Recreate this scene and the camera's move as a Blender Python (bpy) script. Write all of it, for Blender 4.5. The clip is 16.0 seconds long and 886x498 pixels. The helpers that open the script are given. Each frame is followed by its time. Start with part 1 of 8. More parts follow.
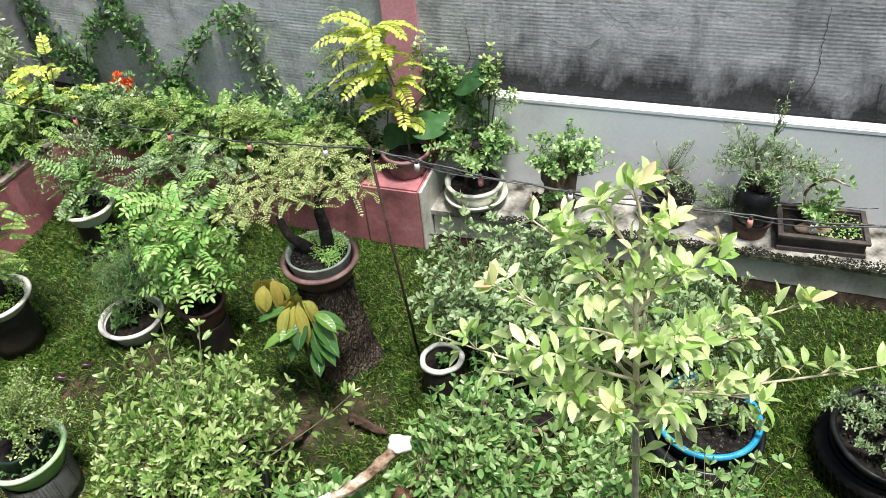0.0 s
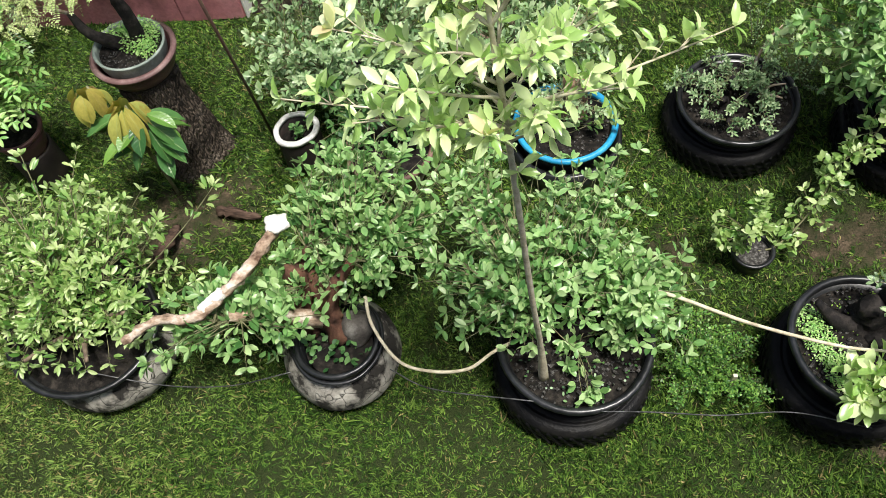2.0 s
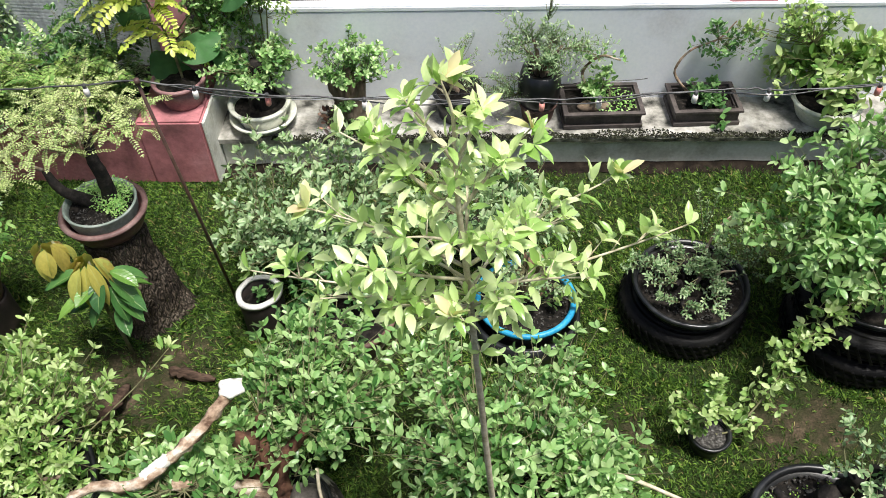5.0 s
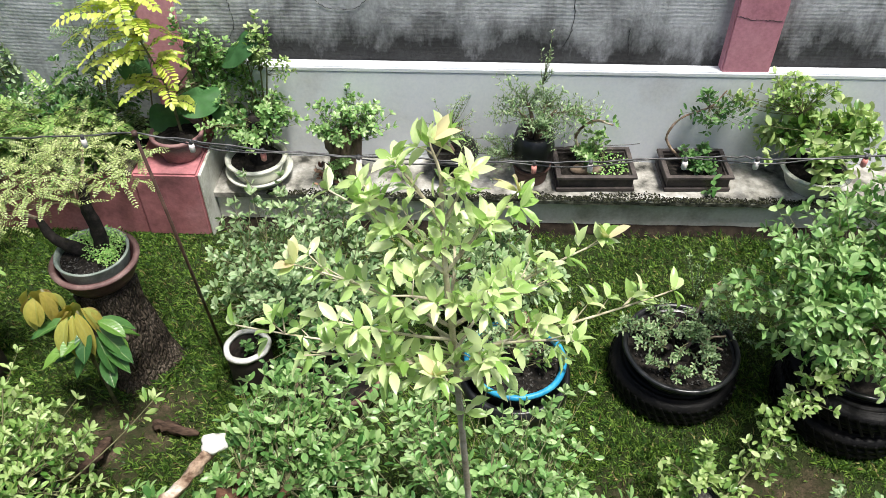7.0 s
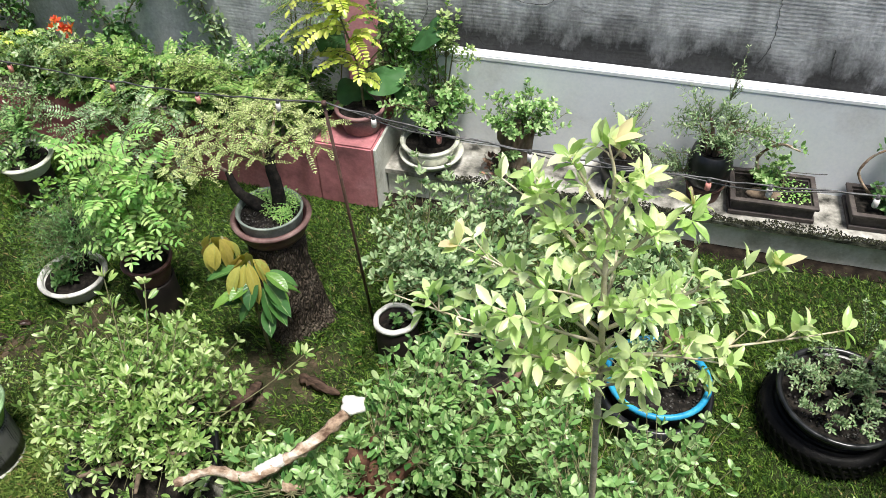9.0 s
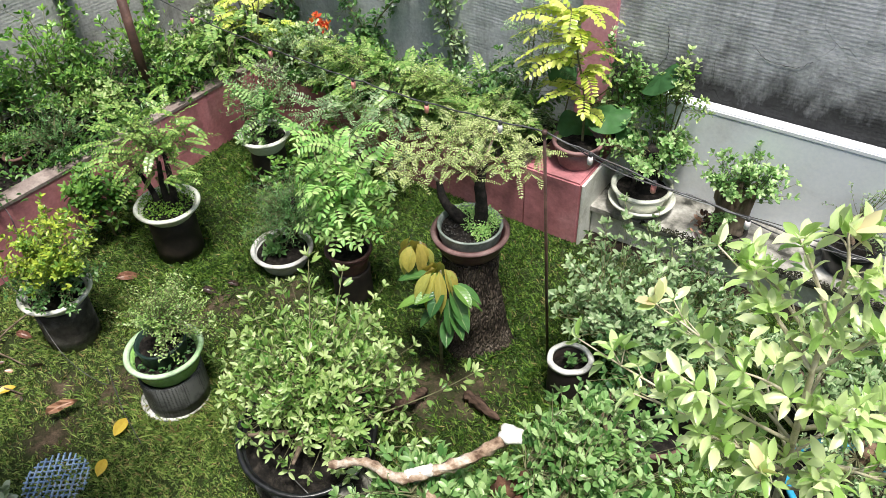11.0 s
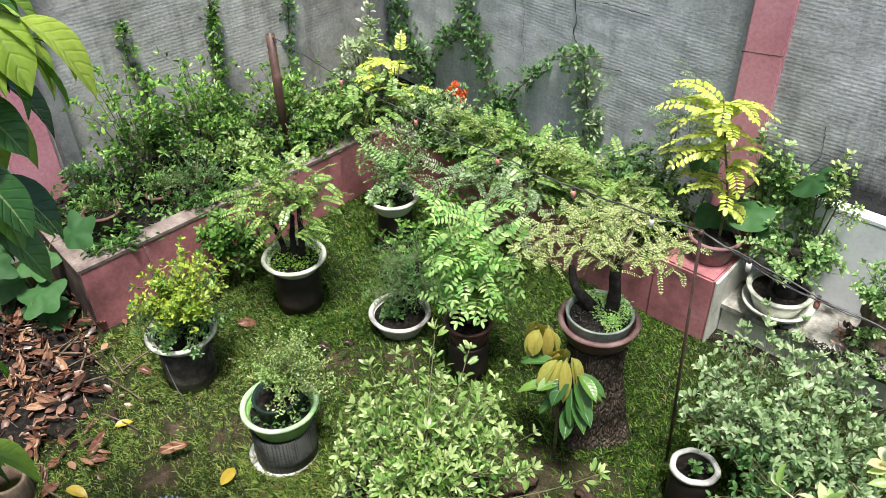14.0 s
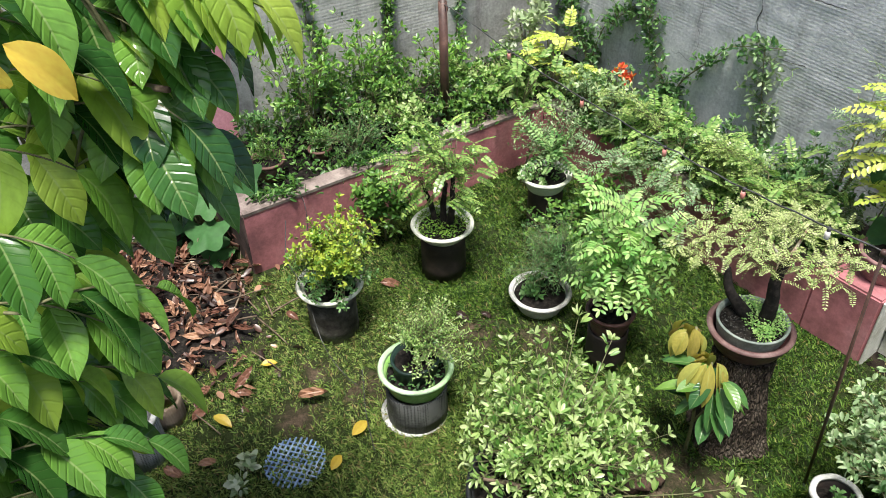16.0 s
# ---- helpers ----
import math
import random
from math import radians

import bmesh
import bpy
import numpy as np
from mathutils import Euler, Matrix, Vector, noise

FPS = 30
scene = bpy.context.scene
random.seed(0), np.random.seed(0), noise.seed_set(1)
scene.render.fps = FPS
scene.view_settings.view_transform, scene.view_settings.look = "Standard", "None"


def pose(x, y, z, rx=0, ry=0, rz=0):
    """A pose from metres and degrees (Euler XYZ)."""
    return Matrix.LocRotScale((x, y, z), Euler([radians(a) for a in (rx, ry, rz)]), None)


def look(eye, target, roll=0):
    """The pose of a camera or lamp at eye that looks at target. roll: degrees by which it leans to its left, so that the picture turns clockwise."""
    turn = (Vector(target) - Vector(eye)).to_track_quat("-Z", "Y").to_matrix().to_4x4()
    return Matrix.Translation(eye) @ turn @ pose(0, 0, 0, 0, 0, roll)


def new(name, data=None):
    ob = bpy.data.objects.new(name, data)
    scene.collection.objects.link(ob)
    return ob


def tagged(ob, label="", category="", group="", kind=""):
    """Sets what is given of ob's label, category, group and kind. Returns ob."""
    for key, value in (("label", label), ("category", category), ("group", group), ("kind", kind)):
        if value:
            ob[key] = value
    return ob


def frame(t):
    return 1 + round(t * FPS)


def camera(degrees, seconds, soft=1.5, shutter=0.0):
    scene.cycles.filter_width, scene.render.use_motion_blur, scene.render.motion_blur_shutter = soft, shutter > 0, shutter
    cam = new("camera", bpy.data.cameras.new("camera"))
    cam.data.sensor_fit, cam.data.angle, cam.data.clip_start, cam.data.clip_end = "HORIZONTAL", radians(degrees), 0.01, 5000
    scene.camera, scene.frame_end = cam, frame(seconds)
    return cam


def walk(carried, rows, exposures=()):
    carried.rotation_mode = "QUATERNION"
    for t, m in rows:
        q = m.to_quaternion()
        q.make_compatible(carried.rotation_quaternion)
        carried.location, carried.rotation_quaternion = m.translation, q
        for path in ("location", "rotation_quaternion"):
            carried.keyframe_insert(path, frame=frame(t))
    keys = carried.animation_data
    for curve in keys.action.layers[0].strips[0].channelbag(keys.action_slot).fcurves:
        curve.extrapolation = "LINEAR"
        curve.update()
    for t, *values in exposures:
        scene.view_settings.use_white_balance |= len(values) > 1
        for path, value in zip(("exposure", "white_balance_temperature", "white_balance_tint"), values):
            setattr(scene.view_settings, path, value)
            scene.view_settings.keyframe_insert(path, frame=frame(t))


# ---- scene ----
cam = camera(58.1, 16.0, soft=0.5)
PATH = [
    (0, (0.367, -0.021, 3.55), (-0.186, 1.396, 2.251), -5.7),
    (0.5, (0.328, -0.019, 3.515), (-0.068, 1.347, 2.109), -5.7),
    (1, (0.308, -0.002, 3.492), (-0.012, 1.217, 1.939), -7.2),
    (1.5, (0.335, 0.025, 3.476), (0.096, 1.088, 1.799), -8.6),
    (2, (0.333, 0.032, 3.455), (0.166, 1.049, 1.741), -10.0),
    (2.5, (0.318, 0.027, 3.452), (0.21, 1.067, 1.747), -9.1),
    (3, (0.313, 0.045, 3.463), (0.233, 1.105, 1.769), -7.8),
    (3.5, (0.336, 0.047, 3.473), (0.258, 1.125, 1.79), -6.7),
    (4, (0.345, 0.038, 3.465), (0.265, 1.161, 1.812), -5.8),
    (4.2, (0.341, 0.042, 3.477), (0.265, 1.195, 1.845), -5.1),
    (4.5, (0.324, 0.032, 3.474), (0.254, 1.274, 1.908), -4.1),
    (5, (0.323, 0.044, 3.486), (0.268, 1.393, 2.01), -1.9),
    (5.2, (0.325, 0.047, 3.5), (0.284, 1.431, 2.056), -1.0),
    (7.5, (0.338, 0.039, 3.493), (0.296, 1.496, 2.124), 0.1),
    (8, (0.338, 0.032, 3.493), (0.291, 1.496, 2.131), 0.1),
    (8.5, (0.315, 0.022, 3.503), (0.13, 1.467, 2.133), -1.1),
    (9, (0.324, 0.013, 3.507), (-0.093, 1.401, 2.128), -1.9),
    (9.2, (0.333, 0.014, 3.497), (-0.166, 1.375, 2.12), -2.5),
    (11.3, (0.296, 0.024, 3.516), (-0.606, 1.251, 2.219), -2.2),
    (11.5, (0.294, 0.011, 3.526), (-0.639, 1.236, 2.249), -2.2),
    (12, (0.279, 0.005, 3.532), (-0.735, 1.216, 2.305), -2.6),
    (12.5, (0.244, -0.003, 3.534), (-0.84, 1.18, 2.339), -3.3),
    (13, (0.174, 0.009, 3.54), (-0.917, 1.183, 2.344), -3.6),
    (13.5, (0.116, 0.001, 3.535), (-0.968, 1.185, 2.341), -2.5),
    (14, (0.053, -0.012, 3.543), (-1.036, 1.165, 2.348), -1.2),
    (14.5, (0.016, -0.033, 3.567), (-1.154, 1.059, 2.367), -1.5),
    (15, (-0.008, -0.055, 3.572), (-1.23, 0.969, 2.365), -2.3),
    (15.5, (-0.026, -0.07, 3.574), (-1.284, 0.889, 2.349), -2.3),
    (16, (-0.03, -0.072, 3.578), (-1.305, 0.832, 2.33), -1.8),
]
walk(cam, [(t, look(eye, target, roll)) for t, eye, target, roll in PATH], exposures=((0, 0.40), (9, 0.40), (12, 0.43), (16, 0.56)))

# ---- light ----
world = bpy.data.worlds.new("sky_light")
scene.world = world
world.use_nodes = True
wn = world.node_tree.nodes
sky = wn.new("ShaderNodeTexSky")
sky.sky_type = "NISHITA"
sky.sun_disc = False
sky.sun_elevation, sky.sun_rotation = radians(76), radians(129)
sky.air_density, sky.dust_density, sky.ozone_density = 1.0, 3.0, 1.0
wn["Background"].inputs["Strength"].default_value = 0.11
world.node_tree.links.new(sky.outputs["Color"], wn["Background"].inputs["Color"])
sun = new("sun", bpy.data.lights.new("sun", "SUN"))
sun.data.energy, sun.data.angle, sun.data.color = 4.7, radians(12), (1.0, 0.965, 0.90)
sun.matrix_world = look((1.75, -1.42, 9.0), (0, 0, 0))


# ---- materials ----
def material(name, rough=0.7, metal=0.0, spec=0.5):
    m = bpy.data.materials.new(name)
    m.use_nodes = True
    b = m.node_tree.nodes["Principled BSDF"]
    b.inputs["Roughness"].default_value = rough
    b.inputs["Metallic"].default_value = metal
    b.inputs["Specular IOR Level"].default_value = spec
    return m, m.node_tree.nodes, m.node_tree.links, b


def coords(nodes, links, scale=(1, 1, 1), kind="Object"):
    tc, mp = nodes.new("ShaderNodeTexCoord"), nodes.new("ShaderNodeMapping")
    mp.inputs["Scale"].default_value = scale
    links.new(tc.outputs[kind], mp.inputs["Vector"])
    return mp.outputs["Vector"]


def noise_tex(nodes, links, vec, scale, detail=4.0, rough=0.6):
    n = nodes.new("ShaderNodeTexNoise")
    n.inputs["Scale"].default_value = scale
    n.inputs["Detail"].default_value = detail
    n.inputs["Roughness"].default_value = rough
    links.new(vec, n.inputs["Vector"])
    return n.outputs["Fac"]


def ramp(nodes, links, fac, stops):
    r = nodes.new("ShaderNodeValToRGB")
    while len(r.color_ramp.elements) < len(stops):
        r.color_ramp.elements.new(0.5)
    for e, (p, c) in zip(r.color_ramp.elements, stops):
        e.position, e.color = p, (*c, 1) if len(c) == 3 else c
    links.new(fac, r.inputs["Fac"])
    return r.outputs["Color"]


def mix(nodes, links, fac, a, b, how="MIX"):
    m = nodes.new("ShaderNodeMix")
    m.data_type, m.blend_type = "RGBA", how
    for sock, v in ((m.inputs[0], fac), (m.inputs[6], a), (m.inputs[7], b)):
        if isinstance(v, (int, float)):
            sock.default_value = v
        elif isinstance(v, tuple):
            sock.default_value = (*v, 1)
        else:
            links.new(v, sock)
    return m.outputs[2]


def bump(nodes, links, height, strength, dist, shader):
    b = nodes.new("ShaderNodeBump")
    b.inputs["Strength"].default_value, b.inputs["Distance"].default_value = strength, dist
    links.new(height, b.inputs["Height"])
    links.new(b.outputs["Normal"], shader.inputs["Normal"])


def g3(v):
    return (v, v, v)


def worn(name, base, dark, light, rough=0.7, scale=6.0, fine=60.0, relief=0.3, spec=0.4, stretch=(1, 1, 1), metal=0.0):
    """A weathered surface: cloudy tone, fine grain, and stains of its own shape."""
    m, n, l, b = material(name, rough, metal, spec)
    v = coords(n, l, stretch)
    big, small = noise_tex(n, l, v, scale, 6), noise_tex(n, l, v, fine, 3)
    c = ramp(n, l, big, ((0.32, dark), (0.5, base), (0.72, light)))
    c = mix(n, l, 0.35, c, ramp(n, l, small, ((0.3, g3(0.35)), (0.7, g3(0.8)))), "OVERLAY")
    l.new(c, b.inputs["Base Color"])
    bump(n, l, small, relief, 0.004, b)
    return m


def leaf_material(name, young, mid, old, rough=0.34, thin=0.35, spec=0.6):
    """Leaf: tone differs leaf by leaf, light passes through the blade."""
    m, n, l, b = material(name, rough, 0.0, spec)
    geo, inf = n.new("ShaderNodeNewGeometry"), n.new("ShaderNodeObjectInfo")
    add = n.new("ShaderNodeMath")
    add.operation = "ADD"
    l.new(geo.outputs["Random Per Island"], add.inputs[0])
    l.new(inf.outputs["Random"], add.inputs[1])
    frac = n.new("ShaderNodeMath")
    frac.operation = "FRACT"
    l.new(add.outputs[0], frac.inputs[0])
    c = ramp(n, l, frac.outputs[0], ((0.08, old), (0.5, mid), (0.95, young)))
    big = noise_tex(n, l, coords(n, l), 5.0, 2)
    c = mix(n, l, 0.5, c, ramp(n, l, big, ((0.3, g3(0.36)), (0.7, g3(0.66)))), "OVERLAY")
    l.new(c, b.inputs["Base Color"])
    tr = n.new("ShaderNodeBsdfTranslucent")
    warm = mix(n, l, 1.0, c, (1.0, 1.0, 0.5), "MULTIPLY")
    l.new(mix(n, l, 0.5, c, warm), tr.inputs["Color"])
    mx = n.new("ShaderNodeMixShader")
    mx.inputs[0].default_value = thin
    out = n["Material Output"]
    l.new(b.outputs[0], mx.inputs[1])
    l.new(tr.outputs[0], mx.inputs[2])
    l.new(mx.outputs[0], out.inputs["Surface"])
    return m


def veined(m, pairs=10.0, relief=0.8):
    """Adds a pale midrib and raised side veins to a leaf material."""
    n, l = m.node_tree.nodes, m.node_tree.links
    b = n["Principled BSDF"]
    uv, sep = n.new("ShaderNodeUVMap"), n.new("ShaderNodeSeparateXYZ")
    l.new(uv.outputs["UV"], sep.inputs[0])

    def math_node(how, a, c):
        q = n.new("ShaderNodeMath")
        q.operation = how
        for k, v in enumerate((a, c)):
            if isinstance(v, (int, float)):
                q.inputs[k].default_value = v
            else:
                l.new(v, q.inputs[k])
        return q.outputs[0]

    off = math_node("ABSOLUTE", math_node("SUBTRACT", sep.outputs["X"], 0.5), 0)
    run = math_node("SUBTRACT", sep.outputs["Y"], math_node("MULTIPLY", off, 0.32))
    wave = math_node("ABSOLUTE", math_node("SINE", math_node("MULTIPLY", run, math.pi * pairs), 0), 0)
    groove = ramp(n, l, wave, ((0.0, g3(0.0)), (0.55, g3(1.0))))
    rib = ramp(n, l, off, ((0.012, g3(1.0)), (0.035, g3(0.0))))
    old = b.inputs["Base Color"].links[0].from_socket
    line = ramp(n, l, wave, ((0.0, g3(0.14)), (0.14, g3(0.0))))
    c = mix(n, l, line, old, (0.30, 0.42, 0.14))
    c = mix(n, l, mix(n, l, 0.5, rib, g3(0.0)), c, (0.40, 0.50, 0.20))
    l.new(c, b.inputs["Base Color"])
    bump(n, l, groove, relief, 0.003, b)
    return m


LEAF_LIME = leaf_material("leaf_lime", (0.78, 0.82, 0.22), (0.64, 0.72, 0.15), (0.44, 0.58, 0.09))
# lightest tone of the shoot leaves is raised to imitate gloss highlights
LEAF_SHOOT = leaf_material("leaf_shoot", (0.82, 0.90, 0.54), (0.60, 0.77, 0.33), (0.32, 0.53, 0.13), 0.28, 0.42, 0.6)
LEAF_LIGHT = leaf_material("leaf_light", (0.42, 0.56, 0.19), (0.27, 0.44, 0.12), (0.10, 0.24, 0.045))
LEAF_MID = leaf_material("leaf_mid", (0.37, 0.54, 0.21), (0.21, 0.40, 0.125), (0.065, 0.18, 0.045))
LEAF_HEDGE = leaf_material("leaf_hedge", (0.15, 0.31, 0.06), (0.068, 0.18, 0.035), (0.022, 0.075, 0.016), 0.36)
LEAF_STRAW = leaf_material("dry_blade", (0.42, 0.36, 0.16), (0.30, 0.25, 0.11), (0.17, 0.13, 0.06), 0.7, 0.2, 0.1)
LEAF_GREY = leaf_material("leaf_grey", (0.38, 0.50, 0.28), (0.23, 0.36, 0.17), (0.09, 0.19, 0.07), 0.4)
LEAF_DARK = leaf_material("leaf_dark", (0.16, 0.31, 0.10), (0.085, 0.21, 0.06), (0.03, 0.10, 0.03), 0.38)
LEAF_FERN = leaf_material("leaf_fern", (0.50, 0.69, 0.26), (0.35, 0.59, 0.18), (0.18, 0.42, 0.09), 0.4)
LEAF_DRY = leaf_material("leaf_dry", (0.46, 0.27, 0.17), (0.17, 0.075, 0.05), (0.04, 0.024, 0.02), 0.38, 0.10)
LEAF_YELLOW = leaf_material("leaf_yellow", (0.75, 0.50, 0.06), (0.70, 0.52, 0.08), (0.62, 0.50, 0.10), 0.4)
LEAF_RED = leaf_material("petal_red", (0.80, 0.10, 0.06), (0.75, 0.14, 0.05), (0.70, 0.25, 0.06), 0.5)
LEAF_WHITE = leaf_material("leaf_white", (0.62, 0.68, 0.52), (0.45, 0.54, 0.34), (0.25, 0.36, 0.16), 0.45)
GRASS = leaf_material("grass_blade", (0.21, 0.33, 0.06), (0.066, 0.145, 0.024), (0.016, 0.044, 0.009), 0.45, 0.25, 0.35)
GRASS_WORN = leaf_material("worn_grass_blade", (0.36, 0.46, 0.13), (0.17, 0.27, 0.06), (0.055, 0.11, 0.025), 0.5, 0.3, 0.3)
# tips of the shoots are paler than the older leaves behind them
YOUNG = {"leaf_mid": leaf_material("leaf_mid_young", (0.48, 0.63, 0.31), (0.33, 0.52, 0.20), (0.20, 0.39, 0.12), 0.36),
         "leaf_light": leaf_material("leaf_light_young", (0.58, 0.68, 0.34), (0.43, 0.57, 0.23), (0.27, 0.44, 0.12), 0.38),
         "leaf_grey": leaf_material("leaf_grey_young", (0.50, 0.61, 0.36), (0.36, 0.50, 0.26), (0.23, 0.38, 0.16), 0.4),
         "leaf_hedge": leaf_material("leaf_hedge_young", (0.28, 0.46, 0.10), (0.17, 0.34, 0.065), (0.09, 0.22, 0.04), 0.38),
         "leaf_dark": leaf_material("leaf_dark_young", (0.22, 0.39, 0.14), (0.14, 0.29, 0.09), (0.07, 0.19, 0.05), 0.38)}
MOSS = leaf_material("moss", (0.26, 0.42, 0.06), (0.17, 0.32, 0.05), (0.09, 0.20, 0.04), 0.6, 0.2, 0.2)

BARK = worn("bark", (0.16, 0.12, 0.085), (0.06, 0.045, 0.035), (0.26, 0.21, 0.16), 0.9, 14, 90, 0.8, 0.2, (1, 1, 0.25))
BARK_BLACK = worn("bark_black", (0.015, 0.013, 0.012), (0.006, 0.006, 0.006), (0.040, 0.034, 0.030), 0.85, 26, 120, 1.0, 0.2)
TWIG = worn("twig", (0.15, 0.15, 0.075), (0.09, 0.085, 0.045), (0.22, 0.21, 0.12), 0.8, 20, 120, 0.3, 0.3)
STEM_PALE = worn("stem_pale", (0.52, 0.46, 0.33), (0.34, 0.29, 0.20), (0.64, 0.58, 0.46), 0.7, 25, 140, 0.3, 0.3)
RED_BARK = worn("reddish_bark", (0.085, 0.042, 0.028), (0.025, 0.015, 0.012), (0.17, 0.095, 0.06), 0.95, 16, 90, 1.0, 0.15, (1, 1, 0.3))
DEADWOOD = worn("deadwood", (0.33, 0.24, 0.17), (0.10, 0.06, 0.04), (0.66, 0.60, 0.52), 0.9, 16, 80, 1.0, 0.15, (1.0, 1.3, 1.3))
PASTE = worn("white_paste", (0.62, 0.60, 0.55), (0.55, 0.50, 0.42), (0.84, 0.83, 0.80), 0.9, 16, 90, 0.8, 0.2)
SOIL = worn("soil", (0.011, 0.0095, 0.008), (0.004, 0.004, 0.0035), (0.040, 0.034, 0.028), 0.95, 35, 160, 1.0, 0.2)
PLASTIC_BLACK = worn("black_plastic", (0.010, 0.011, 0.012), (0.006, 0.006, 0.007), (0.030, 0.031, 0.033), 0.32, 9, 60, 0.12, 0.5)
RUBBER = worn("rubber", (0.007, 0.007, 0.0075), (0.004, 0.004, 0.004), (0.017, 0.016, 0.014), 0.42, 7, 70, 0.8, 0.10)
PLASTIC_BLUE = worn("blue_plastic", (0.02, 0.26, 0.46), (0.015, 0.20, 0.38), (0.05, 0.34, 0.52), 0.4, 9, 70, 0.1)
PLASTIC_GREEN = worn("green_plastic", (0.24, 0.46, 0.12), (0.18, 0.36, 0.09), (0.40, 0.58, 0.26), 0.45, 6, 70, 0.1)
PLASTIC_PALE = worn("pale_green_rim", (0.42, 0.58, 0.36), (0.28, 0.46, 0.22), (0.52, 0.66, 0.48), 0.45, 6, 70, 0.1)
CREAM = worn("cream_plastic", (0.62, 0.63, 0.54), (0.36, 0.38, 0.29), (0.72, 0.72, 0.65), 0.5, 7, 70, 0.15)
WHITE_RIM = worn("white_rim", (0.50, 0.50, 0.48), (0.25, 0.24, 0.21), (0.66, 0.66, 0.64), 0.6, 12, 80, 0.4)
GREY_POT = worn("grey_glaze", (0.20, 0.24, 0.21), (0.12, 0.15, 0.13), (0.32, 0.35, 0.32), 0.5, 9, 70, 0.2)
BROWN_POT = worn("brown_glaze", (0.095, 0.040, 0.040), (0.05, 0.024, 0.024), (0.16, 0.085, 0.08), 0.4, 7, 70, 0.2)
BROWN_RIM = worn("brown_rim", (0.15, 0.085, 0.08), (0.08, 0.045, 0.042), (0.26, 0.18, 0.165), 0.6, 9, 80, 0.3)
TERRA = worn("terracotta", (0.13, 0.07, 0.055), (0.07, 0.04, 0.033), (0.20, 0.12, 0.095), 0.7, 8, 80, 0.3)
PURPLE_POT = worn("mauve_pot", (0.24, 0.13, 0.13), (0.15, 0.08, 0.085), (0.34, 0.21, 0.20), 0.6, 8, 80, 0.2)
METAL_BROWN = worn("brown_metal", (0.085, 0.045, 0.036), (0.05, 0.028, 0.024), (0.16, 0.09, 0.07), 0.5, 12, 90, 0.2, 0.5)
DARK_TUBE = worn("dark_tube", (0.020, 0.015, 0.014), (0.012, 0.010, 0.010), (0.05, 0.036, 0.03), 0.6, 8, 80, 0.3)
LOG_BARK = worn("log_bark", (0.075, 0.068, 0.06), (0.022, 0.02, 0.018), (0.24, 0.23, 0.21), 0.85, 9, 110, 0.8, 0.2)
CABLE = worn("black_cable", (0.05, 0.05, 0.052), (0.02, 0.02, 0.02), (0.16, 0.16, 0.16), 0.4, 20, 90, 0.1)
TRAY = worn("tray_dark", (0.055, 0.045, 0.042), (0.03, 0.026, 0.025), (0.12, 0.10, 0.09), 0.6, 8, 80, 0.3)
BULB_PINK = worn("pink_plastic", (0.72, 0.28, 0.24), (0.66, 0.22, 0.18), (0.78, 0.42, 0.36), 0.4, 20, 90, 0.1)
BULB_WHITE = worn("milky_plastic", (0.75, 0.70, 0.68), (0.68, 0.62, 0.60), (0.8, 0.78, 0.76), 0.35, 20, 90, 0.1)
STONE_SOIL = worn("grit", (0.05, 0.047, 0.043), (0.015, 0.015, 0.014), (0.20, 0.195, 0.185), 0.95, 70, 220, 1.0, 0.2)


def bark_plates(name, base, dark, light, scale):
    """Bark broken into long upright plates with dark cracks between them."""
    m, n, l, b = material(name, 0.95, 0, 0.15)
    v = coords(n, l, (1, 1, 0.30))
    wob = noise_tex(n, l, v, 14, 4)
    vo = n.new("ShaderNodeTexVoronoi")
    vo.feature = "DISTANCE_TO_EDGE"
    vo.inputs["Scale"].default_value = scale
    l.new(mix(n, l, 0.06, v, wob), vo.inputs["Vector"])
    fine, big = noise_tex(n, l, coords(n, l, (1, 1, 0.4)), 120, 5), noise_tex(n, l, coords(n, l), 9, 4)
    c = ramp(n, l, big, ((0.3, dark), (0.5, base), (0.7, light)))
    c = mix(n, l, 0.6, c, ramp(n, l, fine, ((0.3, g3(0.2)), (0.7, g3(0.8)))), "OVERLAY")
    c = mix(n, l, ramp(n, l, vo.outputs["Distance"], ((0.0, g3(0.75)), (0.14, g3(0)))), c, (0.012, 0.010, 0.008))
    l.new(c, b.inputs["Base Color"])
    bump(n, l, ramp(n, l, vo.outputs["Distance"], ((0.0, g3(0)), (0.3, g3(1)))), 1.0, 0.012, b)
    return m


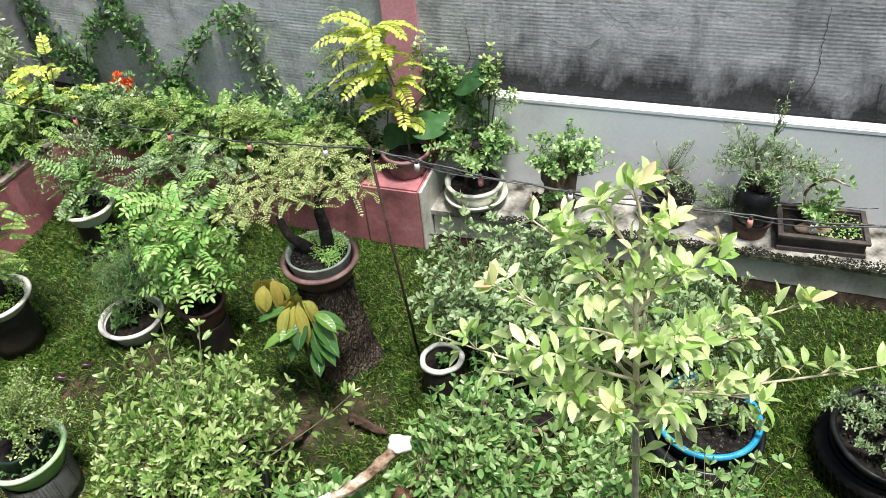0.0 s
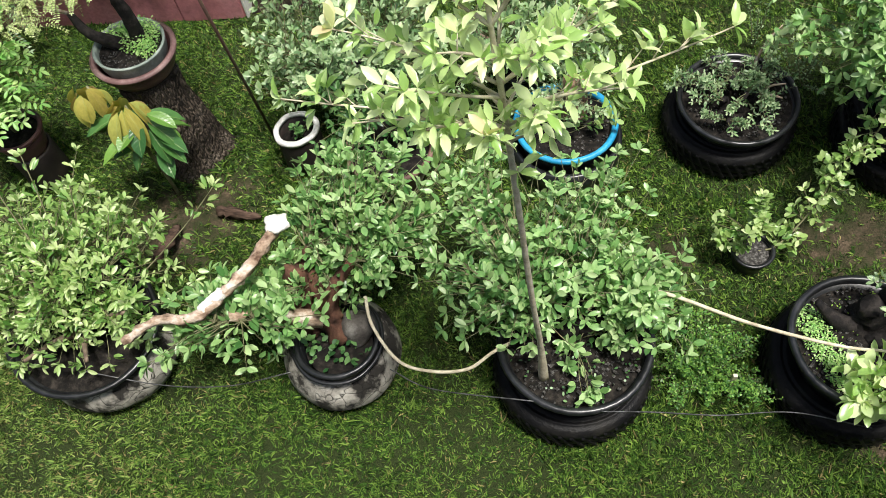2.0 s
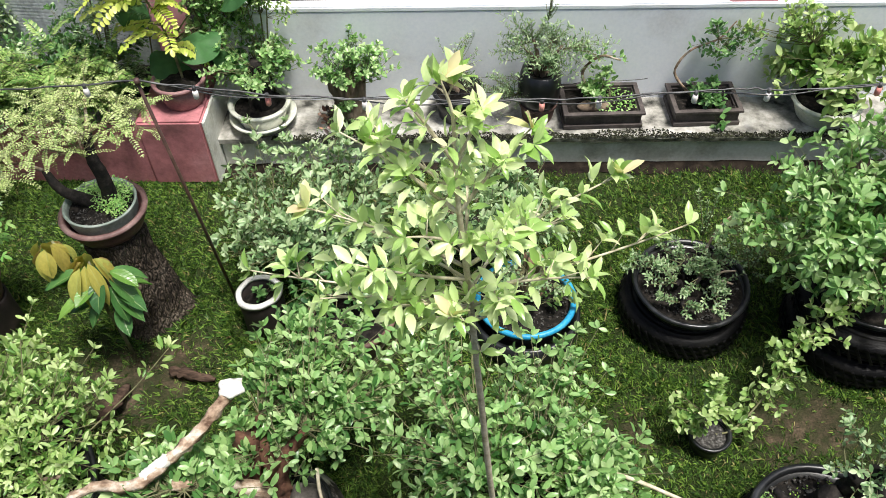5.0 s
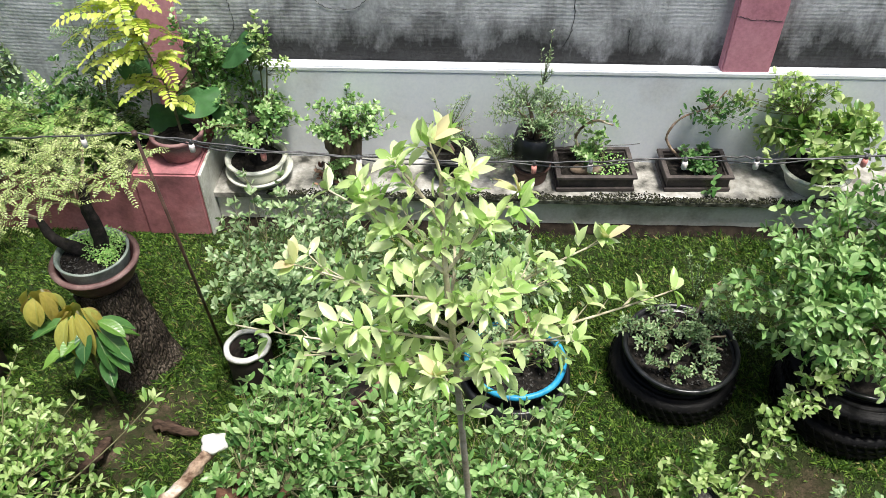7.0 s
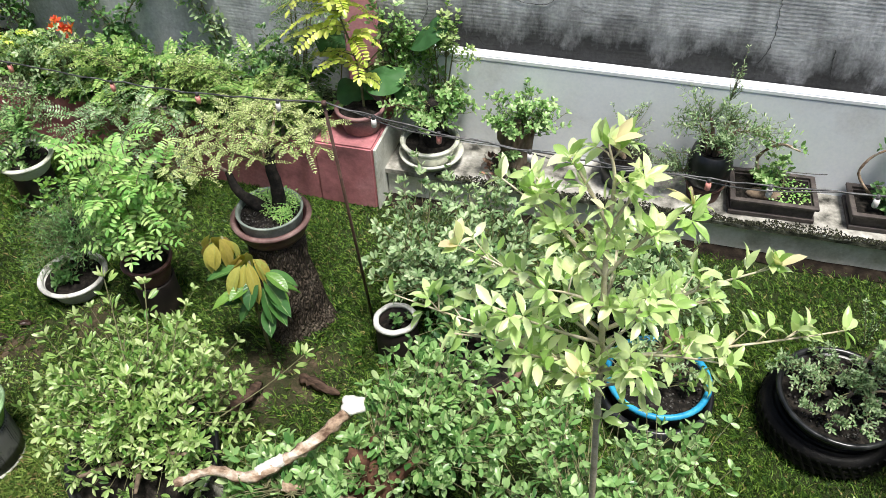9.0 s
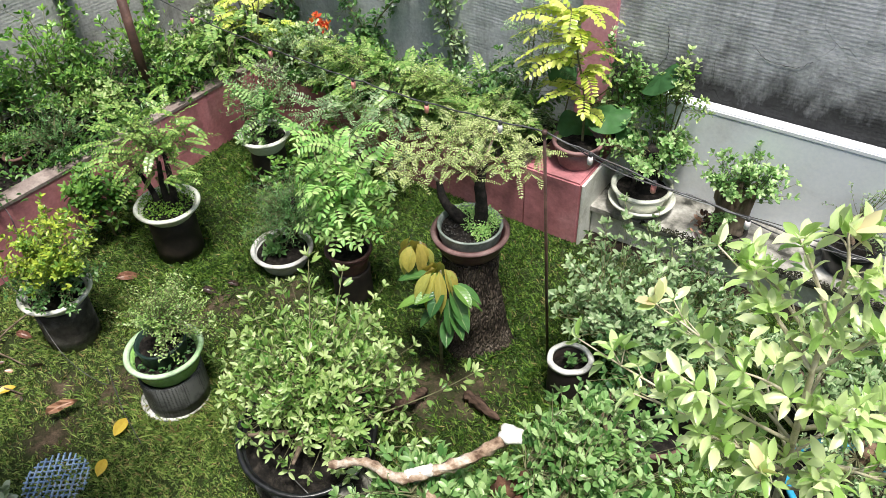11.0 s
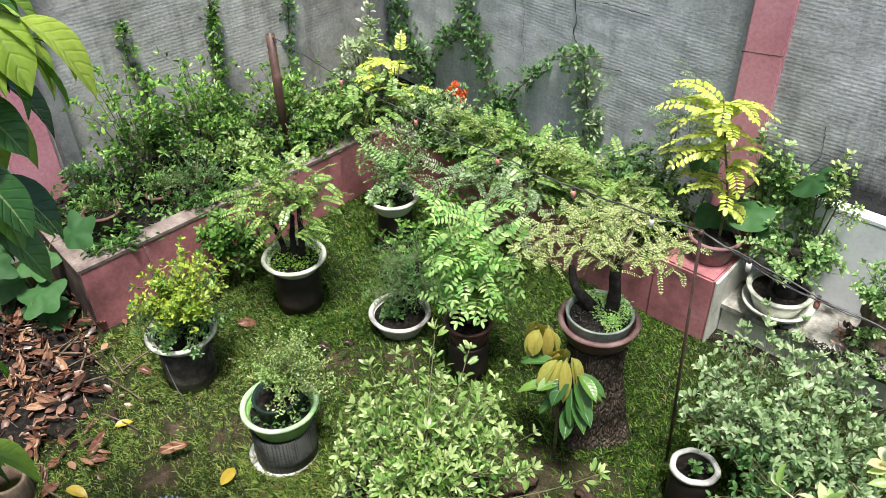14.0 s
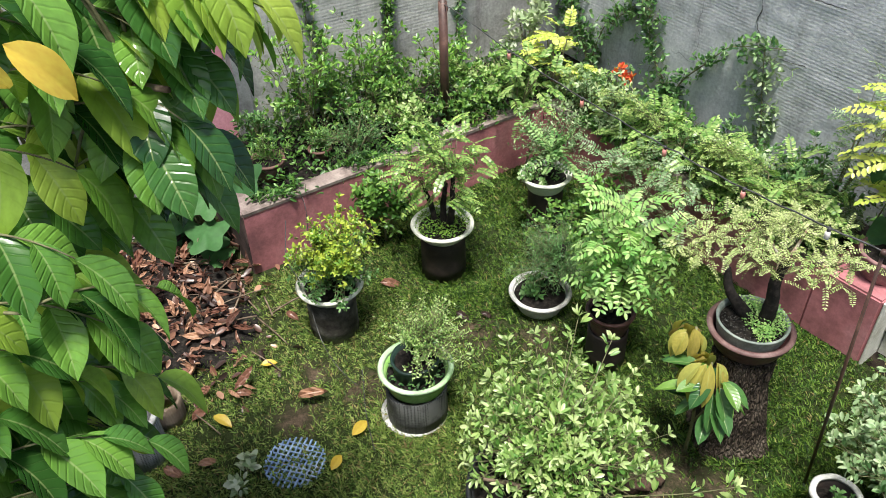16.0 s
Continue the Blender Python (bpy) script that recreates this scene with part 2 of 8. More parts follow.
def crackle(name, base, dark, light, scale=9.0):
    """Old concrete or paint with black cracks and mould."""
    m, n, l, b = material(name, 0.85, 0, 0.3)
    v = coords(n, l)
    wob = n.new("ShaderNodeTexNoise")
    wob.inputs["Scale"].default_value = 6
    l.new(v, wob.inputs["Vector"])
    vv = mix(n, l, 0.30, v, wob.outputs["Color"])
    vo = n.new("ShaderNodeTexVoronoi")
    vo.feature = "DISTANCE_TO_EDGE"
    vo.inputs["Scale"].default_value = scale
    l.new(vv, vo.inputs["Vector"])
    big, small = noise_tex(n, l, v, 7, 6), noise_tex(n, l, v, 70, 4)
    c = ramp(n, l, big, ((0.45, dark), (0.54, base), (0.68, light)))
    edge = ramp(n, l, vo.outputs["Distance"], ((0.0, g3(0.12)), (0.035, g3(1.0))))
    gate = ramp(n, l, noise_tex(n, l, v, 4, 3), ((0.40, g3(0)), (0.55, g3(1))))
    c = mix(n, l, gate, c, mix(n, l, 1.0, c, edge, "MULTIPLY"))
    c = mix(n, l, 0.4, c, ramp(n, l, small, ((0.3, g3(0.3)), (0.7, g3(0.75)))), "OVERLAY")
    l.new(c, b.inputs["Base Color"])
    bump(n, l, edge, 0.7, 0.006, b)
    return m


JAR = crackle("jar_concrete", (0.27, 0.255, 0.22), (0.022, 0.02, 0.017), (0.44, 0.42, 0.37), 13)


def mesh_weave(name, dark, light, scale):
    """Perforated plastic mesh skin."""
    m, n, l, b = material(name, 0.6, 0, 0.4)
    v = coords(n, l)
    vo = n.new("ShaderNodeTexVoronoi")
    vo.inputs["Scale"].default_value = scale
    vo.inputs["Randomness"].default_value = 0.15
    l.new(v, vo.inputs["Vector"])
    big = noise_tex(n, l, v, 9, 4)
    hole = ramp(n, l, vo.outputs["Distance"], ((0.30, dark), (0.42, light)))
    c = mix(n, l, ramp(n, l, big, ((0.45, g3(0)), (0.6, g3(0.8)))), hole, dark)
    l.new(c, b.inputs["Base Color"])
    bump(n, l, hole, 0.5, 0.004, b)
    return m


WEAVE = mesh_weave("mesh_tube", (0.03, 0.031, 0.031), (0.15, 0.155, 0.15), 75)


WEAVE_PALE = mesh_weave("pale_mesh_tube", (0.10, 0.105, 0.105), (0.34, 0.35, 0.35), 75)


def wall_plaster(name, base, pale, dark, mould, low_z=0.0):
    """Grey ribbed block wall: cloudy cement, streaks that run down, black mould in patches, cracks."""
    m, n, l, b = material(name, 0.92, 0, 0.2)
    v = coords(n, l)
    streak = noise_tex(n, l, coords(n, l, (3.0, 3.0, 0.35)), 2.2, 6, 0.65)
    big, small = noise_tex(n, l, v, 1.3, 7, 0.65), noise_tex(n, l, v, 45, 4)
    mid = noise_tex(n, l, coords(n, l, (1.2, 1.2, 2.6)), 4.5, 6, 0.7)
    c = ramp(n, l, big, ((0.30, dark), (0.46, base), (0.66, pale)))
    c = mix(n, l, ramp(n, l, streak, ((0.50, g3(0)), (0.66, g3(0.75)))), c, dark)
    c = mix(n, l, ramp(n, l, mid, ((0.56, g3(0)), (0.72, g3(mould)))), c, (0.035, 0.035, 0.035))
    if low_z:
        # a ragged band of black mould that has crept up from the coping
        sep = n.new("ShaderNodeSeparateXYZ")
        l.new(v, sep.inputs[0])
        rag = n.new("ShaderNodeMath")
        rag.operation = "MULTIPLY_ADD"
        l.new(noise_tex(n, l, coords(n, l, (1.0, 1.0, 0.5)), 2.0, 7, 0.7), rag.inputs[0])
        rag.inputs[1].default_value = -0.95
        l.new(sep.outputs["Z"], rag.inputs[2])
        band = ramp(n, l, rag.outputs[0], ((low_z - 0.58, g3(0.93)), (low_z - 0.34, g3(0))))
        c = mix(n, l, band, c, (0.016, 0.016, 0.0155))
    c = mix(n, l, 0.45, c, ramp(n, l, small, ((0.3, g3(0.3)), (0.7, g3(0.75)))), "OVERLAY")
    vo = n.new("ShaderNodeTexVoronoi")
    vo.feature = "DISTANCE_TO_EDGE"
    vo.inputs["Scale"].default_value = 1.5
    wob = n.new("ShaderNodeTexNoise")
    wob.inputs["Scale"].default_value = 5
    l.new(v, wob.inputs["Vector"])
    l.new(mix(n, l, 0.16, v, wob.outputs["Color"]), vo.inputs["Vector"])
    crack = ramp(n, l, vo.outputs["Distance"], ((0.0, g3(0.35)), (0.004, g3(1))))
    gate = ramp(n, l, noise_tex(n, l, v, 0.9, 2), ((0.56, g3(0)), (0.66, g3(1))))
    c = mix(n, l, gate, c, mix(n, l, 1.0, c, crack, "MULTIPLY"))
    l.new(c, b.inputs["Base Color"])
    bump(n, l, small, 0.5, 0.006, b)
    return m


WALL_GREY = wall_plaster("grey_plaster", (0.47, 0.49, 0.52), (0.58, 0.60, 0.63), (0.33, 0.34, 0.355), 0.28)
WALL_MOULD = wall_plaster("mouldy_plaster", (0.47, 0.48, 0.50), (0.60, 0.61, 0.64), (0.24, 0.242, 0.25), 0.50, 1.12)
WALL_BLOCK = wall_plaster("block_wall", (0.40, 0.40, 0.39), (0.52, 0.52, 0.51), (0.22, 0.215, 0.205), 0.42)
WHITE_WALL = worn("white_paint", (0.78, 0.81, 0.86), (0.66, 0.67, 0.69), (0.82, 0.85, 0.90), 0.75, 2.2, 45, 0.2, 0.3)
CREAM_WALL = worn("cream_paint", (0.64, 0.64, 0.58), (0.40, 0.39, 0.33), (0.72, 0.71, 0.66), 0.85, 3, 50, 0.3, 0.3)
LEDGE_TOP = worn("ledge_top", (0.30, 0.29, 0.26), (0.03, 0.03, 0.025), (0.56, 0.55, 0.52), 0.9, 6, 60, 0.5, 0.3)
MOSS_EDGE = worn("mossy_edge", (0.06, 0.065, 0.045), (0.02, 0.022, 0.018), (0.25, 0.25, 0.21), 0.95, 14, 80, 0.8, 0.2)
PINK = worn("pink_paint", (0.60, 0.26, 0.32), (0.48, 0.20, 0.25), (0.66, 0.32, 0.38), 0.75, 2.4, 45, 0.25, 0.3)
RED_PAINT = worn("red_paint", (0.40, 0.155, 0.17), (0.20, 0.085, 0.09), (0.50, 0.235, 0.25), 0.8, 3.2, 45, 0.3, 0.3)
# cement of the planter end, with its deep shade put into the colour
SHADED_END = worn("shaded_cement", (0.085, 0.06, 0.055), (0.03, 0.024, 0.022), (0.17, 0.12, 0.11), 0.92, 5, 60, 0.5, 0.2)
CAP_GREY = worn("planter_cap", (0.20, 0.16, 0.145), (0.07, 0.058, 0.05), (0.34, 0.29, 0.26), 0.92, 6, 70, 0.5, 0.2)
GREY_POST = worn("grey_post", (0.22, 0.23, 0.24), (0.10, 0.10, 0.11), (0.32, 0.33, 0.34), 0.8, 4, 60, 0.3)
HOUSE = worn("house_paint", (0.66, 0.64, 0.60), (0.58, 0.56, 0.52), (0.70, 0.69, 0.66), 0.8, 1.5, 40, 0.2)


BARE = [(-1.464, 2.258, 0.35), (-2.875, 2.154, 0.25), (-2.896, 1.356, 0.18), (1.846, 2.017, 0.22), (-3.923, 0.823, 0.45), (-4.335, 0.660, 0.60), (-2.070, 2.226, 0.30), (1.122, 2.019, 0.15), (2.086, 2.064, 0.19), (-1.218, 2.403, 0.25), (-2.570, 2.460, 0.20), (-3.203, 1.196, 0.15), (-2.957, 0.951, 0.18), (1.841, 1.053, 0.12)]


def ground_material():
    """Turf soil: fine dark green and brown crumbs, with trodden earth round the bare spots."""
    m, n, l, b = material("lawn_soil", 0.95, 0, 0.2)
    v = coords(n, l)
    mid, small, tiny = noise_tex(n, l, v, 9, 6, 0.7), noise_tex(n, l, v, 90, 4, 0.7), noise_tex(n, l, v, 260, 3, 0.7)
    earth = ramp(n, l, mid, ((0.32, (0.028, 0.020, 0.014)), (0.5, (0.075, 0.053, 0.036)), (0.68, (0.15, 0.11, 0.075))))
    green = ramp(n, l, tiny, ((0.34, (0.006, 0.010, 0.003)), (0.52, (0.030, 0.046, 0.012)), (0.70, (0.085, 0.105, 0.035))))
    earth = mix(n, l, 0.8, earth, ramp(n, l, small, ((0.32, g3(0.15)), (0.68, g3(0.85)))), "OVERLAY")
    total = None
    for x, y, q in BARE:
        d = n.new("ShaderNodeVectorMath")
        d.operation = "DISTANCE"
        l.new(v, d.inputs[0])
        d.inputs[1].default_value = (x, y, 0)
        near = n.new("ShaderNodeMapRange")
        near.interpolation_type = "SMOOTHSTEP"
        near.inputs["From Min"].default_value, near.inputs["From Max"].default_value = q * 1.25, q * 0.25
        l.new(d.outputs["Value"], near.inputs["Value"])
        if total is None:
            total = near.outputs["Result"]
        else:
            top = n.new("ShaderNodeMath")
            top.operation = "MAXIMUM"
            l.new(total, top.inputs[0])
            l.new(near.outputs["Result"], top.inputs[1])
            total = top.outputs[0]
    rag = n.new("ShaderNodeMath")
    rag.operation = "MULTIPLY"
    l.new(total, rag.inputs[0])
    l.new(ramp(n, l, mid, ((0.38, g3(0.25)), (0.60, g3(1.0)))), rag.inputs[1])
    c = mix(n, l, rag.outputs[0], green, earth)
    l.new(c, b.inputs["Base Color"])
    bump(n, l, small, 1.0, 0.02, b)
    return m


LAWN = ground_material()


# ---- mesh helpers ----
def rand(seed):
    return np.random.default_rng(seed)


def unit(v):
    v = np.asarray(v, float)
    return v / np.maximum(np.linalg.norm(v, axis=-1, keepdims=True), 1e-9)


def mesh_of(name, verts, faces, mat, smooth=True, across=None):
    me = bpy.data.meshes.new(name)
    me.from_pydata(np.asarray(verts, float).tolist(), [], faces if isinstance(faces, list) else faces.tolist())
    for mm in mat if isinstance(mat, (list, tuple)) else [mat]:
        me.materials.append(mm)
    if smooth:
        me.polygons.foreach_set("use_smooth", np.ones(len(me.polygons), bool))
    if across is not None:
        # place on the blade: across, along
        idx = np.empty(len(me.loops), int)
        me.loops.foreach_get("vertex_index", idx)
        me.uv_layers.new(name="blade").data.foreach_set("uv", np.asarray(across, np.float32)[idx].ravel())
    me.update()
    return me


def thing(name, at, label, category, group="", kind=""):
    """An empty at a thing's base; its parts hang from it."""
    ob = new(name)
    ob.location, ob.empty_display_size = at, 0.05
    return tagged(ob, label, category, group, kind)


def put(name, me, parent, label="", at=(0, 0, 0), kind=""):
    ob = new(name, me)
    ob.parent, ob.location = parent, at
    return tagged(ob, label, kind=kind)


def solid(name, me, label, category, kind="structure", at=(0, 0, 0), group=""):
    ob = new(name, me)
    ob.location = at
    return tagged(ob, label, category, group, kind)


def lathe(profile, seg=40, wob=0.0, seed=0, closed=False, lobes=0, lobe=0.0):
    """Turns a profile of (radius, height) round z. closed: the profile's end joins its start."""
    r = rand(seed)
    ang = np.linspace(0, 2 * np.pi, seg, endpoint=False)
    ph = r.uniform(0, 6.28, 3)
    warp = 1 + wob * (np.sin(2 * ang + ph[0]) + 0.6 * np.sin(3 * ang + ph[1]) + 0.4 * np.sin(7 * ang + ph[2])) + lobe * np.cos(lobes * ang)
    verts, faces = [], []
    for rad, z in profile:
        for a, w in zip(ang, warp):
            verts.append((rad * w * math.cos(a), rad * w * math.sin(a), z))
    k = len(profile)
    for i in range(k if closed else k - 1):
        for j in range(seg):
            a, b = i * seg + j, i * seg + (j + 1) % seg
            c, d = ((i + 1) % k) * seg + (j + 1) % seg, ((i + 1) % k) * seg + j
            faces.append((a, b, c, d))
    return verts, faces


def tubes(paths, sides=6, seed=0, knot=0.0):
    """Round tapered tubes along polylines: [(points, radii)]."""
    r = rand(seed)
    verts, faces = [], []
    for pts, rad in paths:
        pts = np.asarray(pts, float)
        rad = np.broadcast_to(np.asarray(rad, float), (len(pts),)) if np.ndim(rad) == 0 else np.asarray(rad, float)
        tan = unit(np.gradient(pts, axis=0))
        ref = np.array([0.31, 0.85, 0.42])
        o = len(verts)
        for p, t, q in zip(pts, tan, rad):
            u = unit(np.cross(t, ref))
            w = np.cross(t, u)
            for k in range(sides):
                a = 2 * math.pi * k / sides
                f = q * (1 + knot * r.uniform(-1, 1))
                verts.append(p + f * (math.cos(a) * u + math.sin(a) * w))
        n = len(pts)
        for i in range(n - 1):
            for k in range(sides):
                a, b = o + i * sides + k, o + i * sides + (k + 1) % sides
                faces.append((a, b, b + sides, a + sides))
        faces.append(tuple(o + k for k in reversed(range(sides))))
        faces.append(tuple(o + (n - 1) * sides + k for k in range(sides)))
    return verts, faces


def box(x0, x1, y0, y1, z0, z1, bev=0.0):
    bm = bmesh.new()
    bmesh.ops.create_cube(bm, size=1)
    bmesh.ops.scale(bm, vec=(x1 - x0, y1 - y0, z1 - z0), verts=bm.verts)
    bmesh.ops.translate(bm, vec=((x0 + x1) / 2, (y0 + y1) / 2, (z0 + z1) / 2), verts=bm.verts)
    if bev:
        bmesh.ops.bevel(bm, geom=bm.edges[:], offset=bev, segments=2, affect="EDGES")
    return bm


def mesh_from(bm, name, mat, smooth=False):
    me = bpy.data.meshes.new(name)
    bm.to_mesh(me)
    bm.free()
    me.materials.append(mat)
    if smooth:
        me.polygons.foreach_set("use_smooth", np.ones(len(me.polygons), bool))
    return me


def bent(p0, p1, p2, n=6):
    t = np.linspace(0, 1, n)[:, None]
    p0, p1, p2 = (np.asarray(p, float) for p in (p0, p1, p2))
    return (1 - t) ** 2 * p0 + 2 * t * (1 - t) * p1 + t * t * p2


def smooth_path(pts, n=6):
    """A soft curve through the points."""
    pts = np.asarray(pts, float)
    ext = np.vstack([2 * pts[0] - pts[1], pts, 2 * pts[-1] - pts[-2]])
    out = []
    for i in range(1, len(ext) - 2):
        a, b, c, d = ext[i - 1 : i + 3]
        for t in np.linspace(0, 1, n, endpoint=False):
            out.append(0.5 * (2 * b + (c - a) * t + (2 * a - 5 * b + 4 * c - d) * t**2 + (3 * b - a - 3 * c + d) * t**3))
    return np.vstack([out, pts[-1]])


# ---- leaves ----
# A leaf blade: side, along, up; folded at the midrib and drooping at the tip.
OVAL = (np.array([(0, 0, 0), (-0.34, 0.22, 0.06), (0, 0.22, -0.01), (0.34, 0.22, 0.06), (-0.50, 0.53, 0.06), (0, 0.54, -0.02), (0.50, 0.53, 0.06), (-0.36, 0.82, 0.0), (0, 0.84, -0.05), (0.36, 0.82, 0.0), (0, 1, -0.11)], float),
        np.array([(0, 2, 1), (0, 3, 2), (1, 2, 5), (1, 5, 4), (2, 3, 6), (2, 6, 5), (4, 5, 8), (4, 8, 7), (5, 6, 9), (5, 9, 8), (7, 8, 10), (8, 9, 10)]))
POINTED = (OVAL[0] * (0.96, 1, 1.2) + np.array([(0, 0, 0)] * 7 + [(0.03, 0, 0), (0, 0, 0), (-0.03, 0, 0), (0, 0.05, -0.04)]), OVAL[1])
SMALL = (np.array([(0, 0, 0), (-0.42, 0.34, 0.04), (0.42, 0.34, 0.04), (-0.38, 0.76, 0.0), (0.38, 0.76, 0.0), (0, 1, -0.06)], float),
         np.array([(0, 2, 1), (1, 2, 4), (1, 4, 3), (3, 4, 5)]))


def big_leaf(rows=9, droop=0.35, wave=0.03, point=0.85):
    """A large elliptic blade with a drooping midrib and quilted side veins that run forward."""
    v, f = [], []
    for i in range(rows + 1):
        t = i / rows
        w = 0.5 * math.sin(math.pi * t**point) ** 0.72 if 0 < t < 1 else 0.006
        if t > 0.82:
            w *= 1 - 0.45 * (t - 0.82) / 0.18
        for s in (-1, -0.55, -0.12, 0.12, 0.55, 1):
            q = (wave if i % 2 else -wave) * (1 - abs(abs(s) - 0.55) * 1.6) if abs(s) > 0.2 else -0.02
            y = t + (0.10 * abs(s) * w if 0 < t < 1 else 0)
            v.append((s * w, y, 0.10 * y - droop * y * y + 0.16 * abs(s) * w + q))
    for i in range(rows):
        for j in range(5):
            a = i * 6 + j
            f.append((a, a + 1, a + 7, a + 6))
    return v, f


def blade_places(rows):
    """Where each vertex of a large leaf lies on the blade."""
    return [(0.5 + 0.5 * c, i / rows) for i in range(rows + 1) for c in (-1, -0.55, -0.12, 0.12, 0.55, 1)]


def blades(P, D, N, L, W, tmpl):
    """Vertices and triangles of many leaves."""
    tv, tf = tmpl
    D = unit(D)
    S = unit(np.cross(D, N))
    U = np.cross(S, D)
    V = P[:, None] + (tv[None, :, 0:1] * W[:, None, None]) * S[:, None] + (tv[None, :, 1:2] * L[:, None, None]) * D[:, None] + (tv[None, :, 2:3] * L[:, None, None]) * U[:, None]
    F = tf[None] + (np.arange(len(P)) * len(tv))[:, None, None]
    return V.reshape(-1, 3), F.reshape(-1, 3)


def leaf_matrix(p, d, n, length, width):
    d = unit(d)
    s = unit(np.cross(d, n))
    u = np.cross(s, d)
    m = Matrix.Identity(4)
    for i in range(3):
        m[i][0], m[i][1], m[i][2], m[i][3] = s[i] * width, d[i] * length, u[i] * length, p[i]
    return m


class Crown:
    """Collects the twigs and leaves of one plant."""

    def __init__(self, seed):
        self.r = rand(seed)
        self.twigs, self.P, self.D, self.N, self.L, self.W, self.Y = [], [], [], [], [], [], []

    def leaf(self, p, d, n, length, width, young=False):
        self.P.append(p), self.D.append(d), self.N.append(n), self.L.append(length), self.W.append(width), self.Y.append(young)

    def whorled(self, path, n, length, width, start=0.3, rosette=5, lift=0.25, flat=0.35):
        """Leaves in a spiral along a twig and a rosette at its end."""
        r = self.r
        path = np.asarray(path)
        tan = unit(np.gradient(path, axis=0))
        a0 = r.uniform(0, 6.28)
        for k in range(n + rosette):
            t = start + (1 - start) * (k + 0.5) / max(n, 1) if k < n else 1.0
            x = min(t, 1) * (len(path) - 1)
            i = min(int(x), len(path) - 2)
            p = path[i] + (path[i + 1] - path[i]) * (x - i)
            tg = tan[min(i + 1, len(path) - 1)]
            a = a0 + k * 2.4 if k < n else a0 + (k - n) * 6.28 / max(rosette, 1)
            fan = length > 0.036 and k < n
            if fan:
                node = k // 3
                t = start + (1 - start) * (node + 0.5) / max(math.ceil(n / 3), 1)
                x = min(t, 1) * (len(path) - 1)
                i = min(int(x), len(path) - 2)
                p = path[i] + (path[i + 1] - path[i]) * (x - i)
                a = a0 + node * 2.4 + (k % 3 - 1) * 0.75
            u = unit(np.cross(tg, (0.3, 0.5, 0.8)))
            w = np.cross(tg, u)
            rad = math.cos(a) * u + math.sin(a) * w
            d = rad * 0.9 + tg * (0.35 if k < n else 0.45) + np.array([0, 0, lift]) + r.normal(0, 0.16, 3)
            nn = np.array([0, 0, 1.0]) + r.normal(0, flat * (1.9 if length > 0.036 else 1.3), 3) + tg * 0.2
            s = r.uniform(0.62, 1.12)
            self.leaf(p + (unit(rad) * length * 0.35 if fan else 0), d, nn, length * s, width * s * r.uniform(0.85, 1.1), k >= n)

    def pinnate(self, path, pairs, length, width, start=0.15):
        """A feather leaf: opposite leaflets along the stalk."""
        r = self.r
        path = np.asarray(path)
        tan = unit(np.gradient(path, axis=0))
        side_tilt = r.normal(0, 0.25, 3)
        for k in range(pairs):
            t = start + (1 - start) * k / max(pairs - 1, 1)
            x = t * (len(path) - 1)
            i = min(int(x), len(path) - 2)
            p = path[i] + (path[i + 1] - path[i]) * (x - i)
            tg = tan[i]
            up = unit(np.array([0, 0, 1.0]) + side_tilt - tg * tg[2])
            s = unit(np.cross(tg, up))
            f = (0.65 + 0.45 * math.sin(math.pi * (0.15 + 0.75 * t))) * r.uniform(0.85, 1.1)
            for sg in (-1, 1):
                self.leaf(p, sg * s * 0.95 + tg * 0.35 + r.normal(0, 0.08, 3), up + r.normal(0, 0.15, 3), length * f, width * f)
        self.leaf(path[-1], tan[-1], np.array([0, 0, 1.0]), length, width)

    def fill(self, c, rad, n, src, make, shell=0.45, zmin=-0.35, thick=0.003, lift=-0.02):
        """n twigs from the limbs (src points) to places in an ellipsoid."""
        r = self.r
        c, rad, src = np.asarray(c, float), np.asarray(rad, float), np.asarray(src, float)
        clump = []
        for k in range(n):
            d = unit(r.normal(0, 1, 3))
            while d[2] < zmin:
                d = unit(r.normal(0, 1, 3))
            q = d * (shell + (1 - shell) * r.uniform() ** 0.6) * r.uniform(0.85, 1.12)
            # most twigs gather in clumps, so that the outline is uneven
            if k < n // 6:
                clump.append(q * r.uniform(0.9, 1.15))
            elif clump and r.uniform() < 0.72:
                q = clump[r.integers(len(clump))] + r.normal(0, 0.13, 3)
            e = c + q * rad
            s = src[np.argmin(np.linalg.norm(src - (c + (e - c) * 0.25), axis=1) * r.uniform(0.7, 1.3, len(src)))]
            m = (s + e) / 2 + np.array([0, 0, (lift + r.uniform(-0.12, 0.12)) * np.linalg.norm(e - s)]) + r.normal(0, 0.08, 3) * np.linalg.norm(e - s)
            path = bent(s, m, e)
            self.twigs.append((path, np.linspace(thick, thick * 0.4, len(path))))
            make(path)

